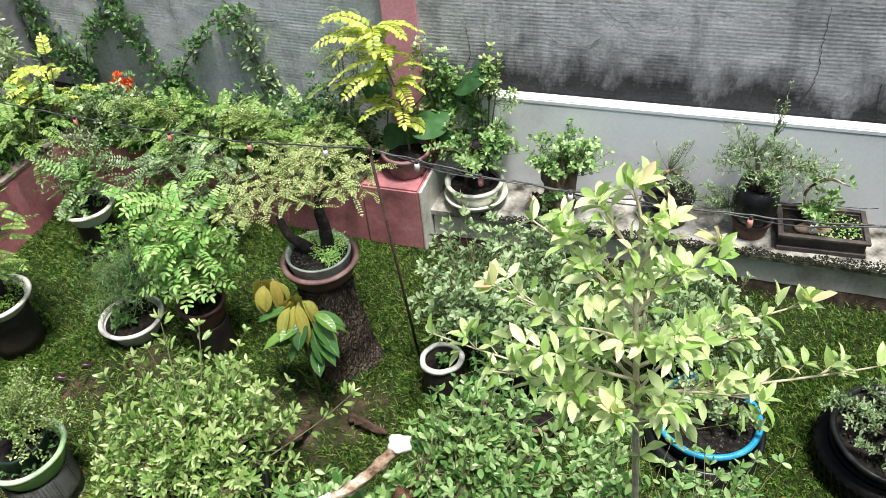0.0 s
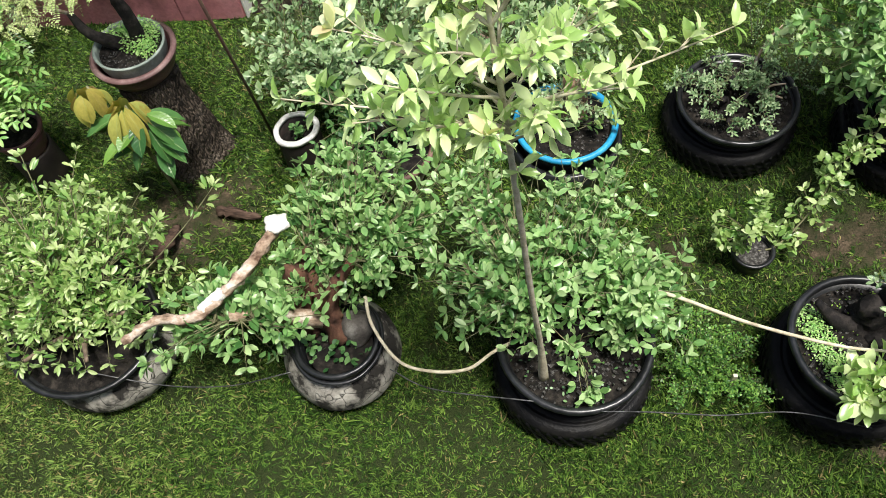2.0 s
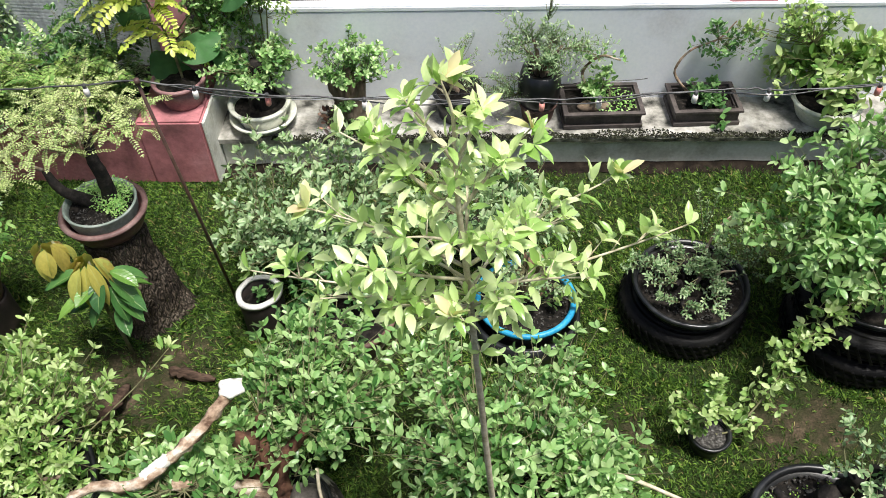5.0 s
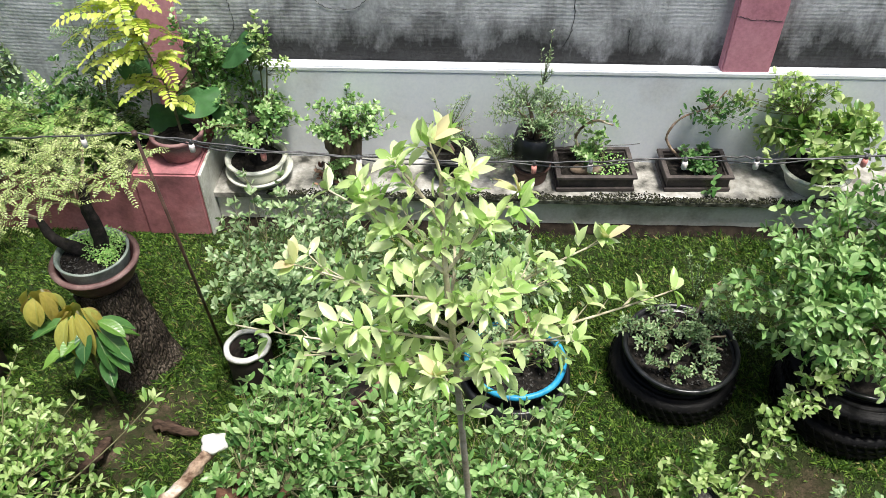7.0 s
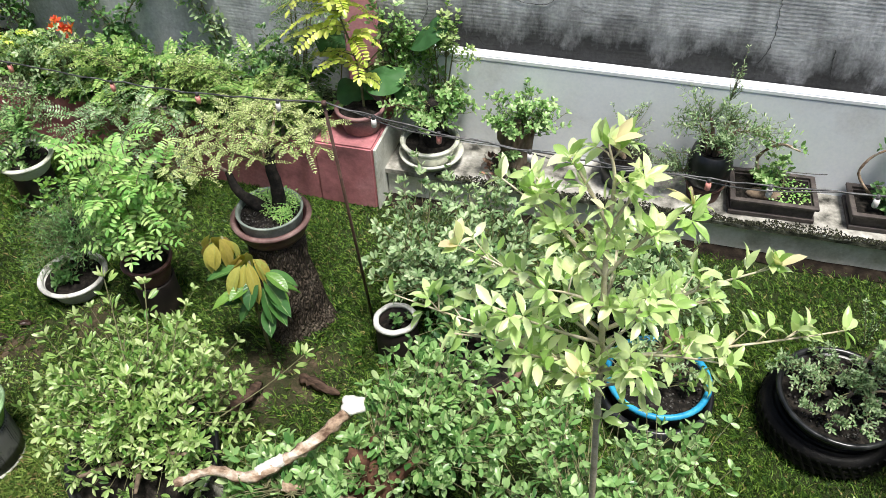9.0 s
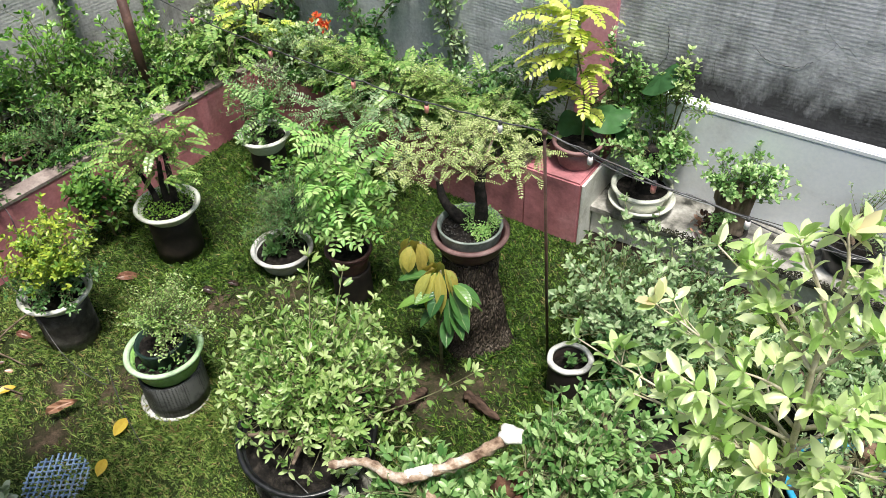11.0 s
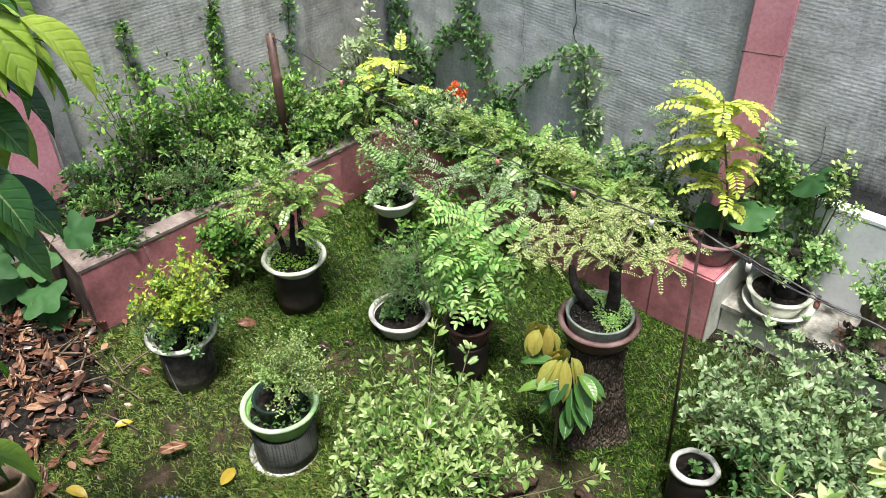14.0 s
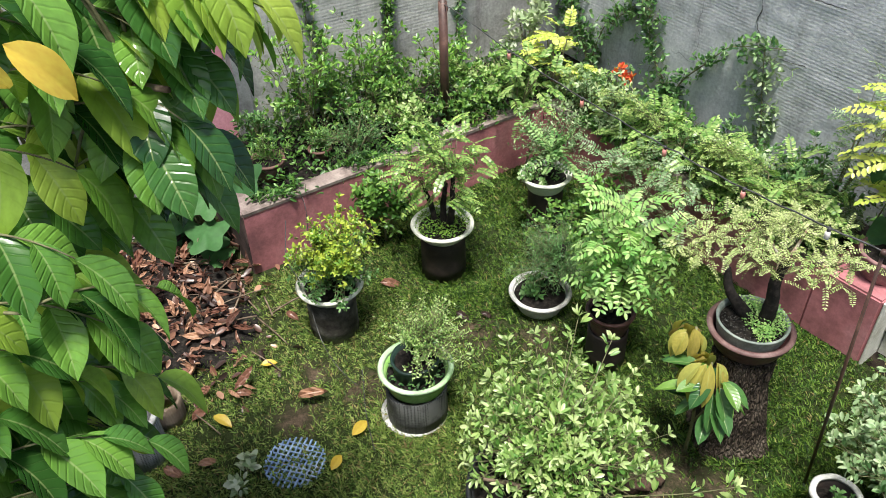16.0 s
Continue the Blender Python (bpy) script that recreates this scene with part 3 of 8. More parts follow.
    def scatter(self, c, rad, n, src, length, make, flat=0.35, thick=0.0011):
        """n short sprays spread evenly through an ellipsoid, each on a thin twig from the limbs."""
        r = self.r
        c, rad, src = np.asarray(c, float), np.asarray(rad, float), np.asarray(src, float)
        for _ in range(n):
            s = c + unit(r.normal(0, 1, 3)) * rad * r.uniform() ** 0.4
            d = unit(unit((s - c) / rad) * (0.7, 0.7, 0.3) + r.normal(0, 0.6, 3) * (1, 1, flat))
            ln = length * r.uniform(0.6, 1.2)
            m = s + d * ln * 0.5 + (0, 0, ln * 0.10)
            p = bent(s, m, s + d * ln - (0, 0, ln * 0.08), 7)
            root = src[np.argmin(np.linalg.norm(src - s, axis=1))]
            self.twigs.append((bent(root, (root + s) / 2 + r.normal(0, 0.02, 3), s, 4), np.full(4, thick)))
            self.twigs.append((p, np.linspace(thick, thick * 0.5, 7)))
            make(p)

    def build(self, parent, mat, tmpl=OVAL, twig=None, single=0, name="foliage", leaf_name="leaf", sides=4):
        if self.twigs:
            put("branchwork", mesh_of("branchwork", *tubes(self.twigs, sides), twig or TWIG), parent, kind="stuff")
        P, D, N, L, W = (np.array(a) for a in (self.P, self.D, self.N, self.L, self.W))
        if not len(P):
            return None
        order = self.r.permutation(len(P))
        # The leaves that lie uppermost are pieces of their own.
        if single:
            order = np.argsort(-P[:, 2] + self.r.normal(0, 0.15, len(P)))
        first, rest = order[:single], order[single:]
        if len(rest) == 0:
            rest = first[-1:]
            first = first[:-1]
        Y = np.array(self.Y)
        fresh = YOUNG.get(mat.name, mat)
        old = rest[~Y[rest]] if fresh != mat else rest
        crown = put(name, mesh_of(name, *blades(P[old], D[old], N[old], L[old], W[old], tmpl), mat), parent, kind="stuff")
        tips = rest[Y[rest]]
        if fresh != mat and len(tips):
            put("young_" + name, mesh_of("young_" + name, *blades(P[tips], D[tips], N[tips], L[tips], W[tips], tmpl), fresh), parent, "paler young leaves", kind="stuff")
        if len(first):
            me = [mesh_of("leaf_blade", tmpl[0], tmpl[1], m) for m in (mat, fresh)]
            for i in first:
                ob = new(leaf_name, me[int(Y[i])])
                ob.parent = crown
                ob.matrix_local = leaf_matrix(P[i], D[i], N[i], L[i], W[i])
        return crown


# ---- setting ----
S = 600.0
solid("ground", mesh_of("ground", [(-S, -S, 0), (S, -S, 0), (S, S, 0), (-S, S, 0)], [(0, 1, 2, 3)], LAWN, False), "lawn soil with moss and bare brown patches", "ground")


def ribbed_wall(name, a, b, z0, z1, rib, depth, mat, label, seed):
    """A wall whose face has rough horizontal ribs; the face runs from a to b and looks to the garden."""
    a, b = np.array(a, float), np.array(b, float)
    along = unit(b - a)
    out = np.array([along[1], -along[0]])
    nx, nz = int(np.linalg.norm(b - a) / 0.12), int((z1 - z0) / rib * 4)
    verts, faces, r = [], [], rand(seed)
    for j in range(nz + 1):
        z = z0 + (z1 - z0) * j / nz
        for i in range(nx + 1):
            p = a + (b - a) * i / nx
            q = noise.noise(Vector((p[0] * 2.2 + seed, p[1] * 2.2, z * 3.0)))
            fine = noise.noise(Vector((p[0] * 14, p[1] * 14 + seed, z * 9)))
            d = depth * (0.5 + 0.5 * math.sin(2 * math.pi * (j / 4 + 0.12 * fine))) * min(1, max(0.05, 0.75 + 1.2 * q)) + 0.004 * fine
            w = p + out * d
            verts.append((w[0], w[1], z))
    for j in range(nz):
        for i in range(nx):
            k = j * (nx + 1) + i
            faces.append((k, k + 1, k + nx + 2, k + nx + 1))
    o = len(verts)
    back = [a - out * 0.15, b - out * 0.15]
    for z in (z0, z1):
        for p in (a, b, back[1], back[0]):
            verts.append((p[0], p[1], z))
    faces += [(o + 4, o + 5, o + 6, o + 7), (o + 1, o, o + 3, o + 2), (o + 2, o + 3, o + 7, o + 6), (o + 3, o, o + 4, o + 7), (o + 1, o + 2, o + 6, o + 5)]
    me = mesh_of(name, verts, faces, mat, False)
    return solid(name, me, label, "wall")


CORNER = (-5.12, 4.81)
ribbed_wall("wall_back", (-1.52, 4.45), (6.0, 4.45), 0, 2.6, 0.024, 0.0008, WALL_MOULD, "grey ribbed cement garden wall with black mould and cracks", 3)
ribbed_wall("wall_corner", CORNER, (-1.52, 4.5), 0, 2.6, 0.024, 0.0007, WALL_GREY, "pale grey ribbed cement wall with hairline cracks", 5)
ribbed_wall("wall_left", (-5.85, -3.0), CORNER, 0, 2.6, 0.027, 0.0007, WALL_BLOCK, "weathered grey block garden wall with stains", 9)
solid("wall_right", mesh_from(box(6.0, 6.15, -3.0, 4.6, 0, 2.6), "wall_right", WALL_GREY), "plain grey cement garden wall", "wall")
solid("wall_house", mesh_from(box(-6.0, 6.15, -3.2, -3.0, 0, 6.0), "wall_house", HOUSE), "plain painted house wall", "wall")
solid("floor_terrace", mesh_from(box(-1.2, 2.2, -3.0, -0.55, 1.9, 2.05), "floor_terrace", HOUSE), "plain concrete balcony slab", "balcony")

# pink columns of the wall
for k, (x, y, w) in enumerate(((-1.513, 4.47, 0.235), (2.056, 4.42, 0.29))):
    solid("column_%d" % (k + 1), mesh_from(box(x - w / 2, x + w / 2, y - 0.05, y + 0.2, 0.0, 2.6, 0.008), "column", PINK), "pink painted concrete wall column with a crack", "column")
solid("column_3", mesh_from(box(-5.62, -5.36, 1.49, 1.80, 0.0, 2.4, 0.008), "column", PINK), "pink painted column at the block wall", "column")
solid("post_grey", mesh_from(box(-5.42, -5.30, 1.83, 1.94, 0.40, 2.4, 0.006), "post_grey", GREY_POST), "grey metal post against the block wall", "post")
solid("post_corner", mesh_from(box(-5.10, -4.98, 4.66, 4.78, 0.0, 2.6, 0.006), "post_corner", GREY_POST), "grey cement post in the wall corner", "post")

CRACK = worn("crack", (0.03, 0.03, 0.03), (0.015, 0.015, 0.015), (0.07, 0.07, 0.07), 0.95, 30, 90, 0.3, 0.1)


def crack(wall, pts, width, seed):
    """A ragged dark crack that opens in a wall face."""
    r = rand(seed)
    p = smooth_path(pts, 9)
    p = p + r.normal(0, 1, p.shape) * (0.003, 0.0, 0.003)
    put("crack", mesh_of("crack", *tubes([(p, width * r.uniform(0.4, 1.2, len(p)))], 5), CRACK), wall)


WALLS = {w.name: w for w in bpy.data.objects if w.name.startswith(("wall_", "column_"))}
crack(WALLS["wall_corner"], [(-2.94, 4.615, 1.9), (-2.94, 4.615, 1.62), (-2.91, 4.613, 1.48), (-2.93, 4.614, 1.39), (-2.88, 4.61, 1.30)], 0.0035, 1)
crack(WALLS["wall_corner"], [(-2.89, 4.611, 1.63), (-2.64, 4.589, 1.655), (-2.33, 4.562, 1.66)], 0.0025, 2)
crack(WALLS["wall_corner"], [(-2.70, 4.594, 1.21), (-2.49, 4.576, 1.23)], 0.0025, 3)
crack(WALLS["wall_back"], [(0.98, 4.446, 1.6), (0.98, 4.446, 1.39), (0.99, 4.446, 1.25), (0.98, 4.446, 1.13), (0.94, 4.446, 1.04)], 0.0018, 4)
crack(WALLS["wall_back"], [(1.33, 4.446, 1.18), (1.34, 4.446, 1.06), (1.37, 4.446, 0.95)], 0.0018, 5)
crack(WALLS["wall_back"], [(-1.08, 4.446, 1.35), (-1.06, 4.446, 1.24), (-1.06, 4.446, 1.15), (-1.10, 4.446, 1.07)], 0.0018, 6)
crack(WALLS["wall_back"], [(-0.58, 4.446, 1.35), (-0.48, 4.446, 1.28), (-0.33, 4.446, 1.27), (-0.24, 4.446, 1.33)], 0.0018, 7)
crack(WALLS["column_1"], [(-1.63, 4.42, 1.66), (-1.52, 4.42, 1.672), (-1.40, 4.42, 1.69)], 0.0022, 8)
crack(WALLS["column_2"], [(1.915, 4.37, 1.30), (2.0, 4.37, 1.28), (2.19, 4.37, 1.27)], 0.0022, 9)

# white wall strip behind the ledge, with a coping that stands a little proud
solid("wall_white", mesh_from(box(-1.27, 6.0, 4.36, 4.44, 0.2, 0.893, 0.004), "wall_white", WHITE_WALL), "white painted low wall", "wall")
solid("trim_white", mesh_from(box(-1.27, 6.0, 4.357, 4.446, 0.895, 0.932, 0.008), "trim_white", WHITE_WALL), "white painted coping along the low wall", "coping")


def rough_slab(name, x0, x1, y0, y1, z0, z1, mat, label, category, amp=0.006, seed=1):
    """A slab with a broken, uneven edge."""
    bm = box(x0, x1, y0, y1, z0, z1)
    bmesh.ops.subdivide_edges(bm, edges=[e for e in bm.edges if abs((e.verts[0].co - e.verts[1].co).x) > 0.5], cuts=90)
    for v in bm.verts:
        v.co.y += amp * noise.noise(Vector((v.co.x * 6, v.co.z * 20, seed)))
        v.co.z += amp * 0.5 * noise.noise(Vector((v.co.x * 5, v.co.y * 5, seed + 4)))
    return solid(name, mesh_from(bm, name, mat), label, category)


rough_slab("ledge_base", -1.24, 6.0, 3.985, 4.36, 0.0, 0.205, CREAM_WALL, "cream painted base of the plant ledge", "ledge", 0.003)
rough_slab("ledge", -1.25, 6.0, 3.955, 4.362, 0.208, 0.243, LEDGE_TOP, "stained concrete plant ledge with black moss", "ledge", 0.008, 2)
rough_slab("ledge_edge", -0.6, 6.0, 3.945, 3.953, 0.212, 0.238, MOSS_EDGE, "black mossy front edge of the ledge", "ledge edge", 0.007, 3)


def ledge_moss():
    """Black moss and grime that creeps in from the front of the ledge."""
    r = rand(7)
    n = 9000
    x = r.uniform(-0.9, 4.4, n)
    reach = 0.035 + 0.05 * np.maximum(0, np.sin(x * 3.3) * np.sin(x * 7.1 + 1.0)) + 0.03 * np.maximum(0, np.sin(x * 17.0))
    y = 3.95 + reach * r.uniform(0, 1, n) ** 1.6
    P = np.stack([x, y, np.full(n, 0.2445)], 1)
    D = r.normal(0, 1, (n, 3)) * (1, 1, 0.25) + (0, 0, 0.25)
    N = r.normal(0, 0.4, (n, 3)) + (0, 0, 1)
    L = r.uniform(0.006, 0.016, n)
    solid("ledge_moss", mesh_of("ledge_moss", *blades(P, D, N, L, L * 0.9, SMALL), leaf_material("black_moss", (0.05, 0.055, 0.03), (0.025, 0.026, 0.018), (0.012, 0.012, 0.01), 0.9, 0.05, 0.1)), "black moss along the ledge front", "moss", "stuff")


ledge_moss()


def soil_strip():
    r, verts, faces, n = rand(5), [], [], 90
    for i in range(n + 1):
        x = -1.25 + 6.2 * i / n
        for q, z in ((0.0, 0.003), (0.4, 0.012), (1.0, 0.016)):
            verts.append((x, 3.87 + 0.06 * noise.noise(Vector((x * 3, 0, 2))) * (1 - q) + 0.115 * q, z + r.normal(0, 0.003)))
    for i in range(n):
        for j in range(2):
            k = i * 3 + j
            faces.append((k, k + 3, k + 4, k + 1))
    solid("soil_strip", mesh_of("soil_strip", verts, faces, worn("damp_soil", (0.016, 0.012, 0.009), (0.006, 0.005, 0.004), (0.035, 0.028, 0.02), 0.95, 18, 90, 1.0, 0.1)), "bare dark soil along the ledge", "soil")


soil_strip()


def planter_wall(name, a, b, thick, z, label, paint=None):
    """A painted planter wall from a to b (front line), with a rough cement top."""
    a, b = Vector((*a, 0)), Vector((*b, 0))
    d = (b - a).normalized()
    back = Vector((-d.y, d.x, 0)) * thick
    holder = tagged(new(name), label, "planter wall", kind="structure")
    n = 30
    for nm, z0, z1, g, mt in (("wall_face", 0, z - 0.012, 0.0, paint or RED_PAINT), ("wall_cap", z - 0.010, z + 0.012, 0.004, CAP_GREY)):
        verts, faces = [], []
        for i in range(n + 1):
            p = a + (b - a) * i / n
            for q, zz in ((-g, z0), (1, z0), (1, z1), (-g, z1)):
                off = back * (q if q > 0 else q / thick)
                k = 0.005 * noise.noise(Vector((p.x * 5, p.y * 5, zz * 8)))
                verts.append((p.x + off.x + k, p.y + off.y - k, zz + (k if zz > 0.1 else 0)))
        for i in range(n):
            for j in range(4):
                k = i * 4 + j
                faces.append((k, k + 4, i * 4 + 4 + (j + 1) % 4, i * 4 + (j + 1) % 4))
        faces += [(0, 1, 2, 3), (n * 4 + 3, n * 4 + 2, n * 4 + 1, n * 4)]
        put(nm, mesh_of(nm, verts, faces, mt, False), holder)
    return holder


planter_wall("planter_front", (-3.95, 3.895), (-1.67, 3.82), 0.13, 0.50, "dull red painted planter wall with a cement top")
planter_wall("planter_side", (-4.265, 1.325), (-4.15, 3.875), 0.13, 0.50, "dull red painted planter wall with a cement top")
# this end stands in shade, which its dark colour carries
planter_wall("planter_end", (-5.53, 1.44), (-4.275, 1.318), 0.12, 0.495, "weathered cement end of the planter, coloured dark for its shade", SHADED_END)
planter_wall("planter_corner", (-4.15, 3.88), (-3.945, 3.90), 0.13, 0.505, "dull red painted planter corner")
solid("planter_block", mesh_from(box(-1.668, -1.265, 3.812, 4.42, 0, 0.495, 0.012), "planter_block", RED_PAINT), "dull red painted planter end block", "planter")
solid("planter_block_side", mesh_from(box(-1.262, -1.245, 3.816, 4.36, 0, 0.49, 0.004), "planter_block_side", CREAM_WALL), "white painted side of the planter block", "planter")
solid("planter_soil", mesh_of("planter_soil", [(-5.5, 1.4, 0.40), (-4.3, 1.4, 0.40), (-4.2, 3.92, 0.41), (-1.66, 3.87, 0.41), (-1.55, 4.5, 0.42), (-5.12, 4.8, 0.42)], [(0, 1, 2, 5), (2, 3, 4, 5)], SOIL, False), "dark planter soil with weeds", "soil")


# ---- pots and stands ----
def pot_shell(parent, r_top, r_bot, h, mat, rim=0.018, rim_h=0.02, rim_mat=None, z0=0.0, wob=0.008, seed=0, name="pot", soil=0.03, soil_mat=None, seg=40):
    """A pot with walls of real thickness, a rolled rim and soil in it; z0 is its foot."""
    t = 0.012
    prof = [(0.001, z0), (r_bot * 0.96, z0), (r_bot, z0 + 0.012), ((r_bot + r_top) / 2 * 1.01, z0 + h * 0.5), (r_top, z0 + h - rim_h * 1.2),
            (r_top - t, z0 + h - rim_h), ((r_bot + r_top) / 2 - t, z0 + h * 0.5), (r_bot - t, z0 + 0.03), (0.001, z0 + 0.03)]
    body = put(name, mesh_of(name, *lathe(prof, seg, wob, seed), mat), parent)
    rp = [(r_top - t, z0 + h - rim_h * 1.3), (r_top + rim * 0.5, z0 + h - rim_h * 1.2), (r_top + rim, z0 + h - rim_h * 0.5), (r_top + rim * 0.7, z0 + h), (r_top - t * 0.3, z0 + h + 0.002), (r_top - t * 1.2, z0 + h - rim_h * 0.5)]
    put("rim", mesh_of("rim", *lathe(rp, seg, wob, seed, True), rim_mat or mat), parent)
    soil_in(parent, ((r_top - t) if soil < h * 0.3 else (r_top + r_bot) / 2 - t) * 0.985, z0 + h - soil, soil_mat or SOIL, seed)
    return body


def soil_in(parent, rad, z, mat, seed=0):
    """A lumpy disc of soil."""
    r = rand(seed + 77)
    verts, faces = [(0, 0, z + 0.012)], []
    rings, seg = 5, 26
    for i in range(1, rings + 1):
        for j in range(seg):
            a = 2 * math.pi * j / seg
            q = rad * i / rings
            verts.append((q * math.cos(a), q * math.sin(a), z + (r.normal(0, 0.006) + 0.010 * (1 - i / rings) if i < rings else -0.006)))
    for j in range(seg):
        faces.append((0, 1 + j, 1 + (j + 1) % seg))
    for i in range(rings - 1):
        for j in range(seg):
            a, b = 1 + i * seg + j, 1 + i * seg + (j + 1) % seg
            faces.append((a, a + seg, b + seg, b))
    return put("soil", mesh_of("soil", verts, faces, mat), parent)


def crumbs(parent, rad, z, n, mat, seed, size=0.008):
    """Grit and small stones on the soil."""
    r = rand(seed)
    verts, faces = [], []
    oct_v = np.array([(1, 0, 0), (-1, 0, 0), (0, 1, 0), (0, -1, 0), (0, 0, 1), (0, 0, -1)], float)
    oct_f = [(0, 2, 4), (2, 1, 4), (1, 3, 4), (3, 0, 4), (2, 0, 5), (1, 2, 5), (3, 1, 5), (0, 3, 5)]
    for _ in range(n):
        a, q = r.uniform(0, 6.28), rad * math.sqrt(r.uniform())
        c = np.array([q * math.cos(a), q * math.sin(a), z + 0.004])
        o = len(verts)
        verts += list(c + oct_v * size * r.uniform(0.5, 1.4, 3))
        faces += [tuple(o + i for i in f) for f in oct_f]
    return put("grit", mesh_of("grit", verts, faces, mat, False), parent, kind="stuff")


def moss_pad(parent, rad, z, n, seed, mat=None, height=0.03, size=0.012, cx=0.0, cy=0.0):
    """Tiny creeping leaves over the soil."""
    c = Crown(seed)
    for _ in range(n):
        a, q = c.r.uniform(0, 6.28), rad * math.sqrt(c.r.uniform())
        c.leaf(np.array([cx + q * math.cos(a), cy + q * math.sin(a), z + c.r.uniform(0, height)]), c.r.normal(0, 1, 3) * (1, 1, 0.4) + (0, 0, 0.25), np.array([0, 0, 1.0]) + c.r.normal(0, 0.4, 3), size * c.r.uniform(0.6, 1.3), size * 0.7)
    return c.build(parent, mat or MOSS, SMALL, name="moss")


TREAD = mesh_from(box(-0.006, 0.004, -0.007, 0.007, -0.062, 0.062, 0.002), "tread_lug", RUBBER)


def tyre(at, r_out=0.335, width=0.19, r_in=0.20, label="", seed=0, tilt=(0, 0)):
    """An old car tyre lying flat: bulging sidewalls, bead and tread with grooves and lugs."""
    th = thing("tyre", at, label or "old black car tyre lying flat on the grass", "tyre", "tyres round the pots")
    w = width
    prof = [(r_in, 0.028), (r_in + 0.03, 0.006), (r_out - 0.075, 0.0), (r_out - 0.028, 0.014), (r_out - 0.006, 0.04), (r_out, w * 0.33), (r_out - 0.008, w * 0.36), (r_out - 0.008, w * 0.40),
            (r_out, w * 0.43), (r_out, w * 0.57), (r_out - 0.008, w * 0.60), (r_out - 0.008, w * 0.64), (r_out, w * 0.67), (r_out - 0.006, w - 0.04), (r_out - 0.028, w - 0.014), (r_out - 0.036, w - 0.017), (r_out - 0.042, w - 0.006), (r_out - 0.052, w - 0.004), (r_out - 0.056, w - 0.009), (r_out - 0.064, w - 0.009), (r_out - 0.068, w - 0.001), (r_out - 0.075, w),
            (r_out - 0.09, w - 0.006), (r_in + 0.03, w - 0.006), (r_in, w - 0.028), (r_in + 0.02, w - 0.03), (r_out - 0.03, w - 0.035), (r_out - 0.02, w * 0.5), (r_out - 0.03, 0.035), (r_in + 0.02, 0.03)]
    put("casing", mesh_of("casing", *lathe(prof, 56, 0.004, seed, True), RUBBER), th)
    for k in range(44):
        a = 2 * math.pi * k / 44
        lug = put("tread_lug", TREAD, th)
        lug.matrix_local = Matrix.Rotation(a, 4, "Z") @ Matrix.Translation((r_out - 0.001, 0, w * 0.5)) @ Matrix.Rotation(0.5, 4, "X")
    put("bead", mesh_of("bead", *lathe([(r_in - 0.006, w - 0.040), (r_in + 0.012, w - 0.030), (r_in + 0.014, w - 0.016), (r_in - 0.002, w - 0.018)], 56, 0.004, seed, True), RUBBER), th)
    th.rotation_euler = (radians(tilt[0]), radians(tilt[1]), seed)
    return th


def drum(name, at, r, h, mat, label, category, rim_mat=None, rim_r=0.0, seed=0, tilt=(0, 0), group="", wob=0.01):
    """An upright hollow pipe or log used as a stand."""
    th = thing(name, at, label, category, group)
    t = 0.018
    prof = [(r - t, 0.0), (r, 0.0), (r * 1.005, h * 0.33), (r * 0.995, h * 0.66), (r, h - 0.006), (r - 0.005, h), (r - t, h), (r - t, h * 0.5)]
    put("barrel", mesh_of("barrel", *lathe(prof, 40, wob, seed, True), mat), th)
    if rim_mat:
        rp = [(r - t - rim_r, h - 0.004), (r + 0.006, h - 0.012), (r + 0.008, h + 0.006), (r, h + 0.014), (r - t - rim_r * 0.8, h + 0.012)]
        put("rim", mesh_of("rim", *lathe(rp, 40, wob, seed, True), rim_mat), th)
    th.rotation_euler = (radians(tilt[0]), radians(tilt[1]), 0)
    return th


def trunk_part(parent, paths, mat, seed=0, sides=9, knot=0.12, name="trunk"):
    return put(name, mesh_of(name, *tubes(paths, sides, seed, knot), mat), parent)


def taper(pts, r0, r1, n=5):
    p = smooth_path(pts, n)
    return p, np.linspace(r0, r1, len(p))


# ---- lawn row by the camera: big pots ----
def concrete_jar(at, r, h, label, seed, tilt=(0, 0)):
    th = thing("concrete_jar", at, label, "jar", "concrete jars")
    prof = [(0.01, 0.0), (r * 0.72, 0.0), (r * 0.90, h * 0.18), (r, h * 0.45), (r * 0.97, h * 0.7), (r * 0.84, h * 0.95), (r * 0.78, h), (r * 0.70, h * 0.98), (r * 0.70, h * 0.55), (0.01, h * 0.5)]
    put("jar_wall", mesh_of("jar_wall", *lathe(prof, 44, 0.02, seed), JAR), th)
    th.rotation_euler = (radians(tilt[0]), radians(tilt[1]), 0)
    return th


concrete_jar((-0.445, 1.475, 0), 0.272, 0.27, "bulging cracked concrete jar with black mould on the grass", 1)
concrete_jar((-1.546, 1.507, 0), 0.30, 0.25, "bulging weathered concrete jar under a wide black basin", 2)


def rosette_maker(c, n, length, width, rosette=5, start=0.35, lift=0.25, flat=0.35):
    return lambda path: c.whorled(path, n, length, width, start, rosette, lift, flat)


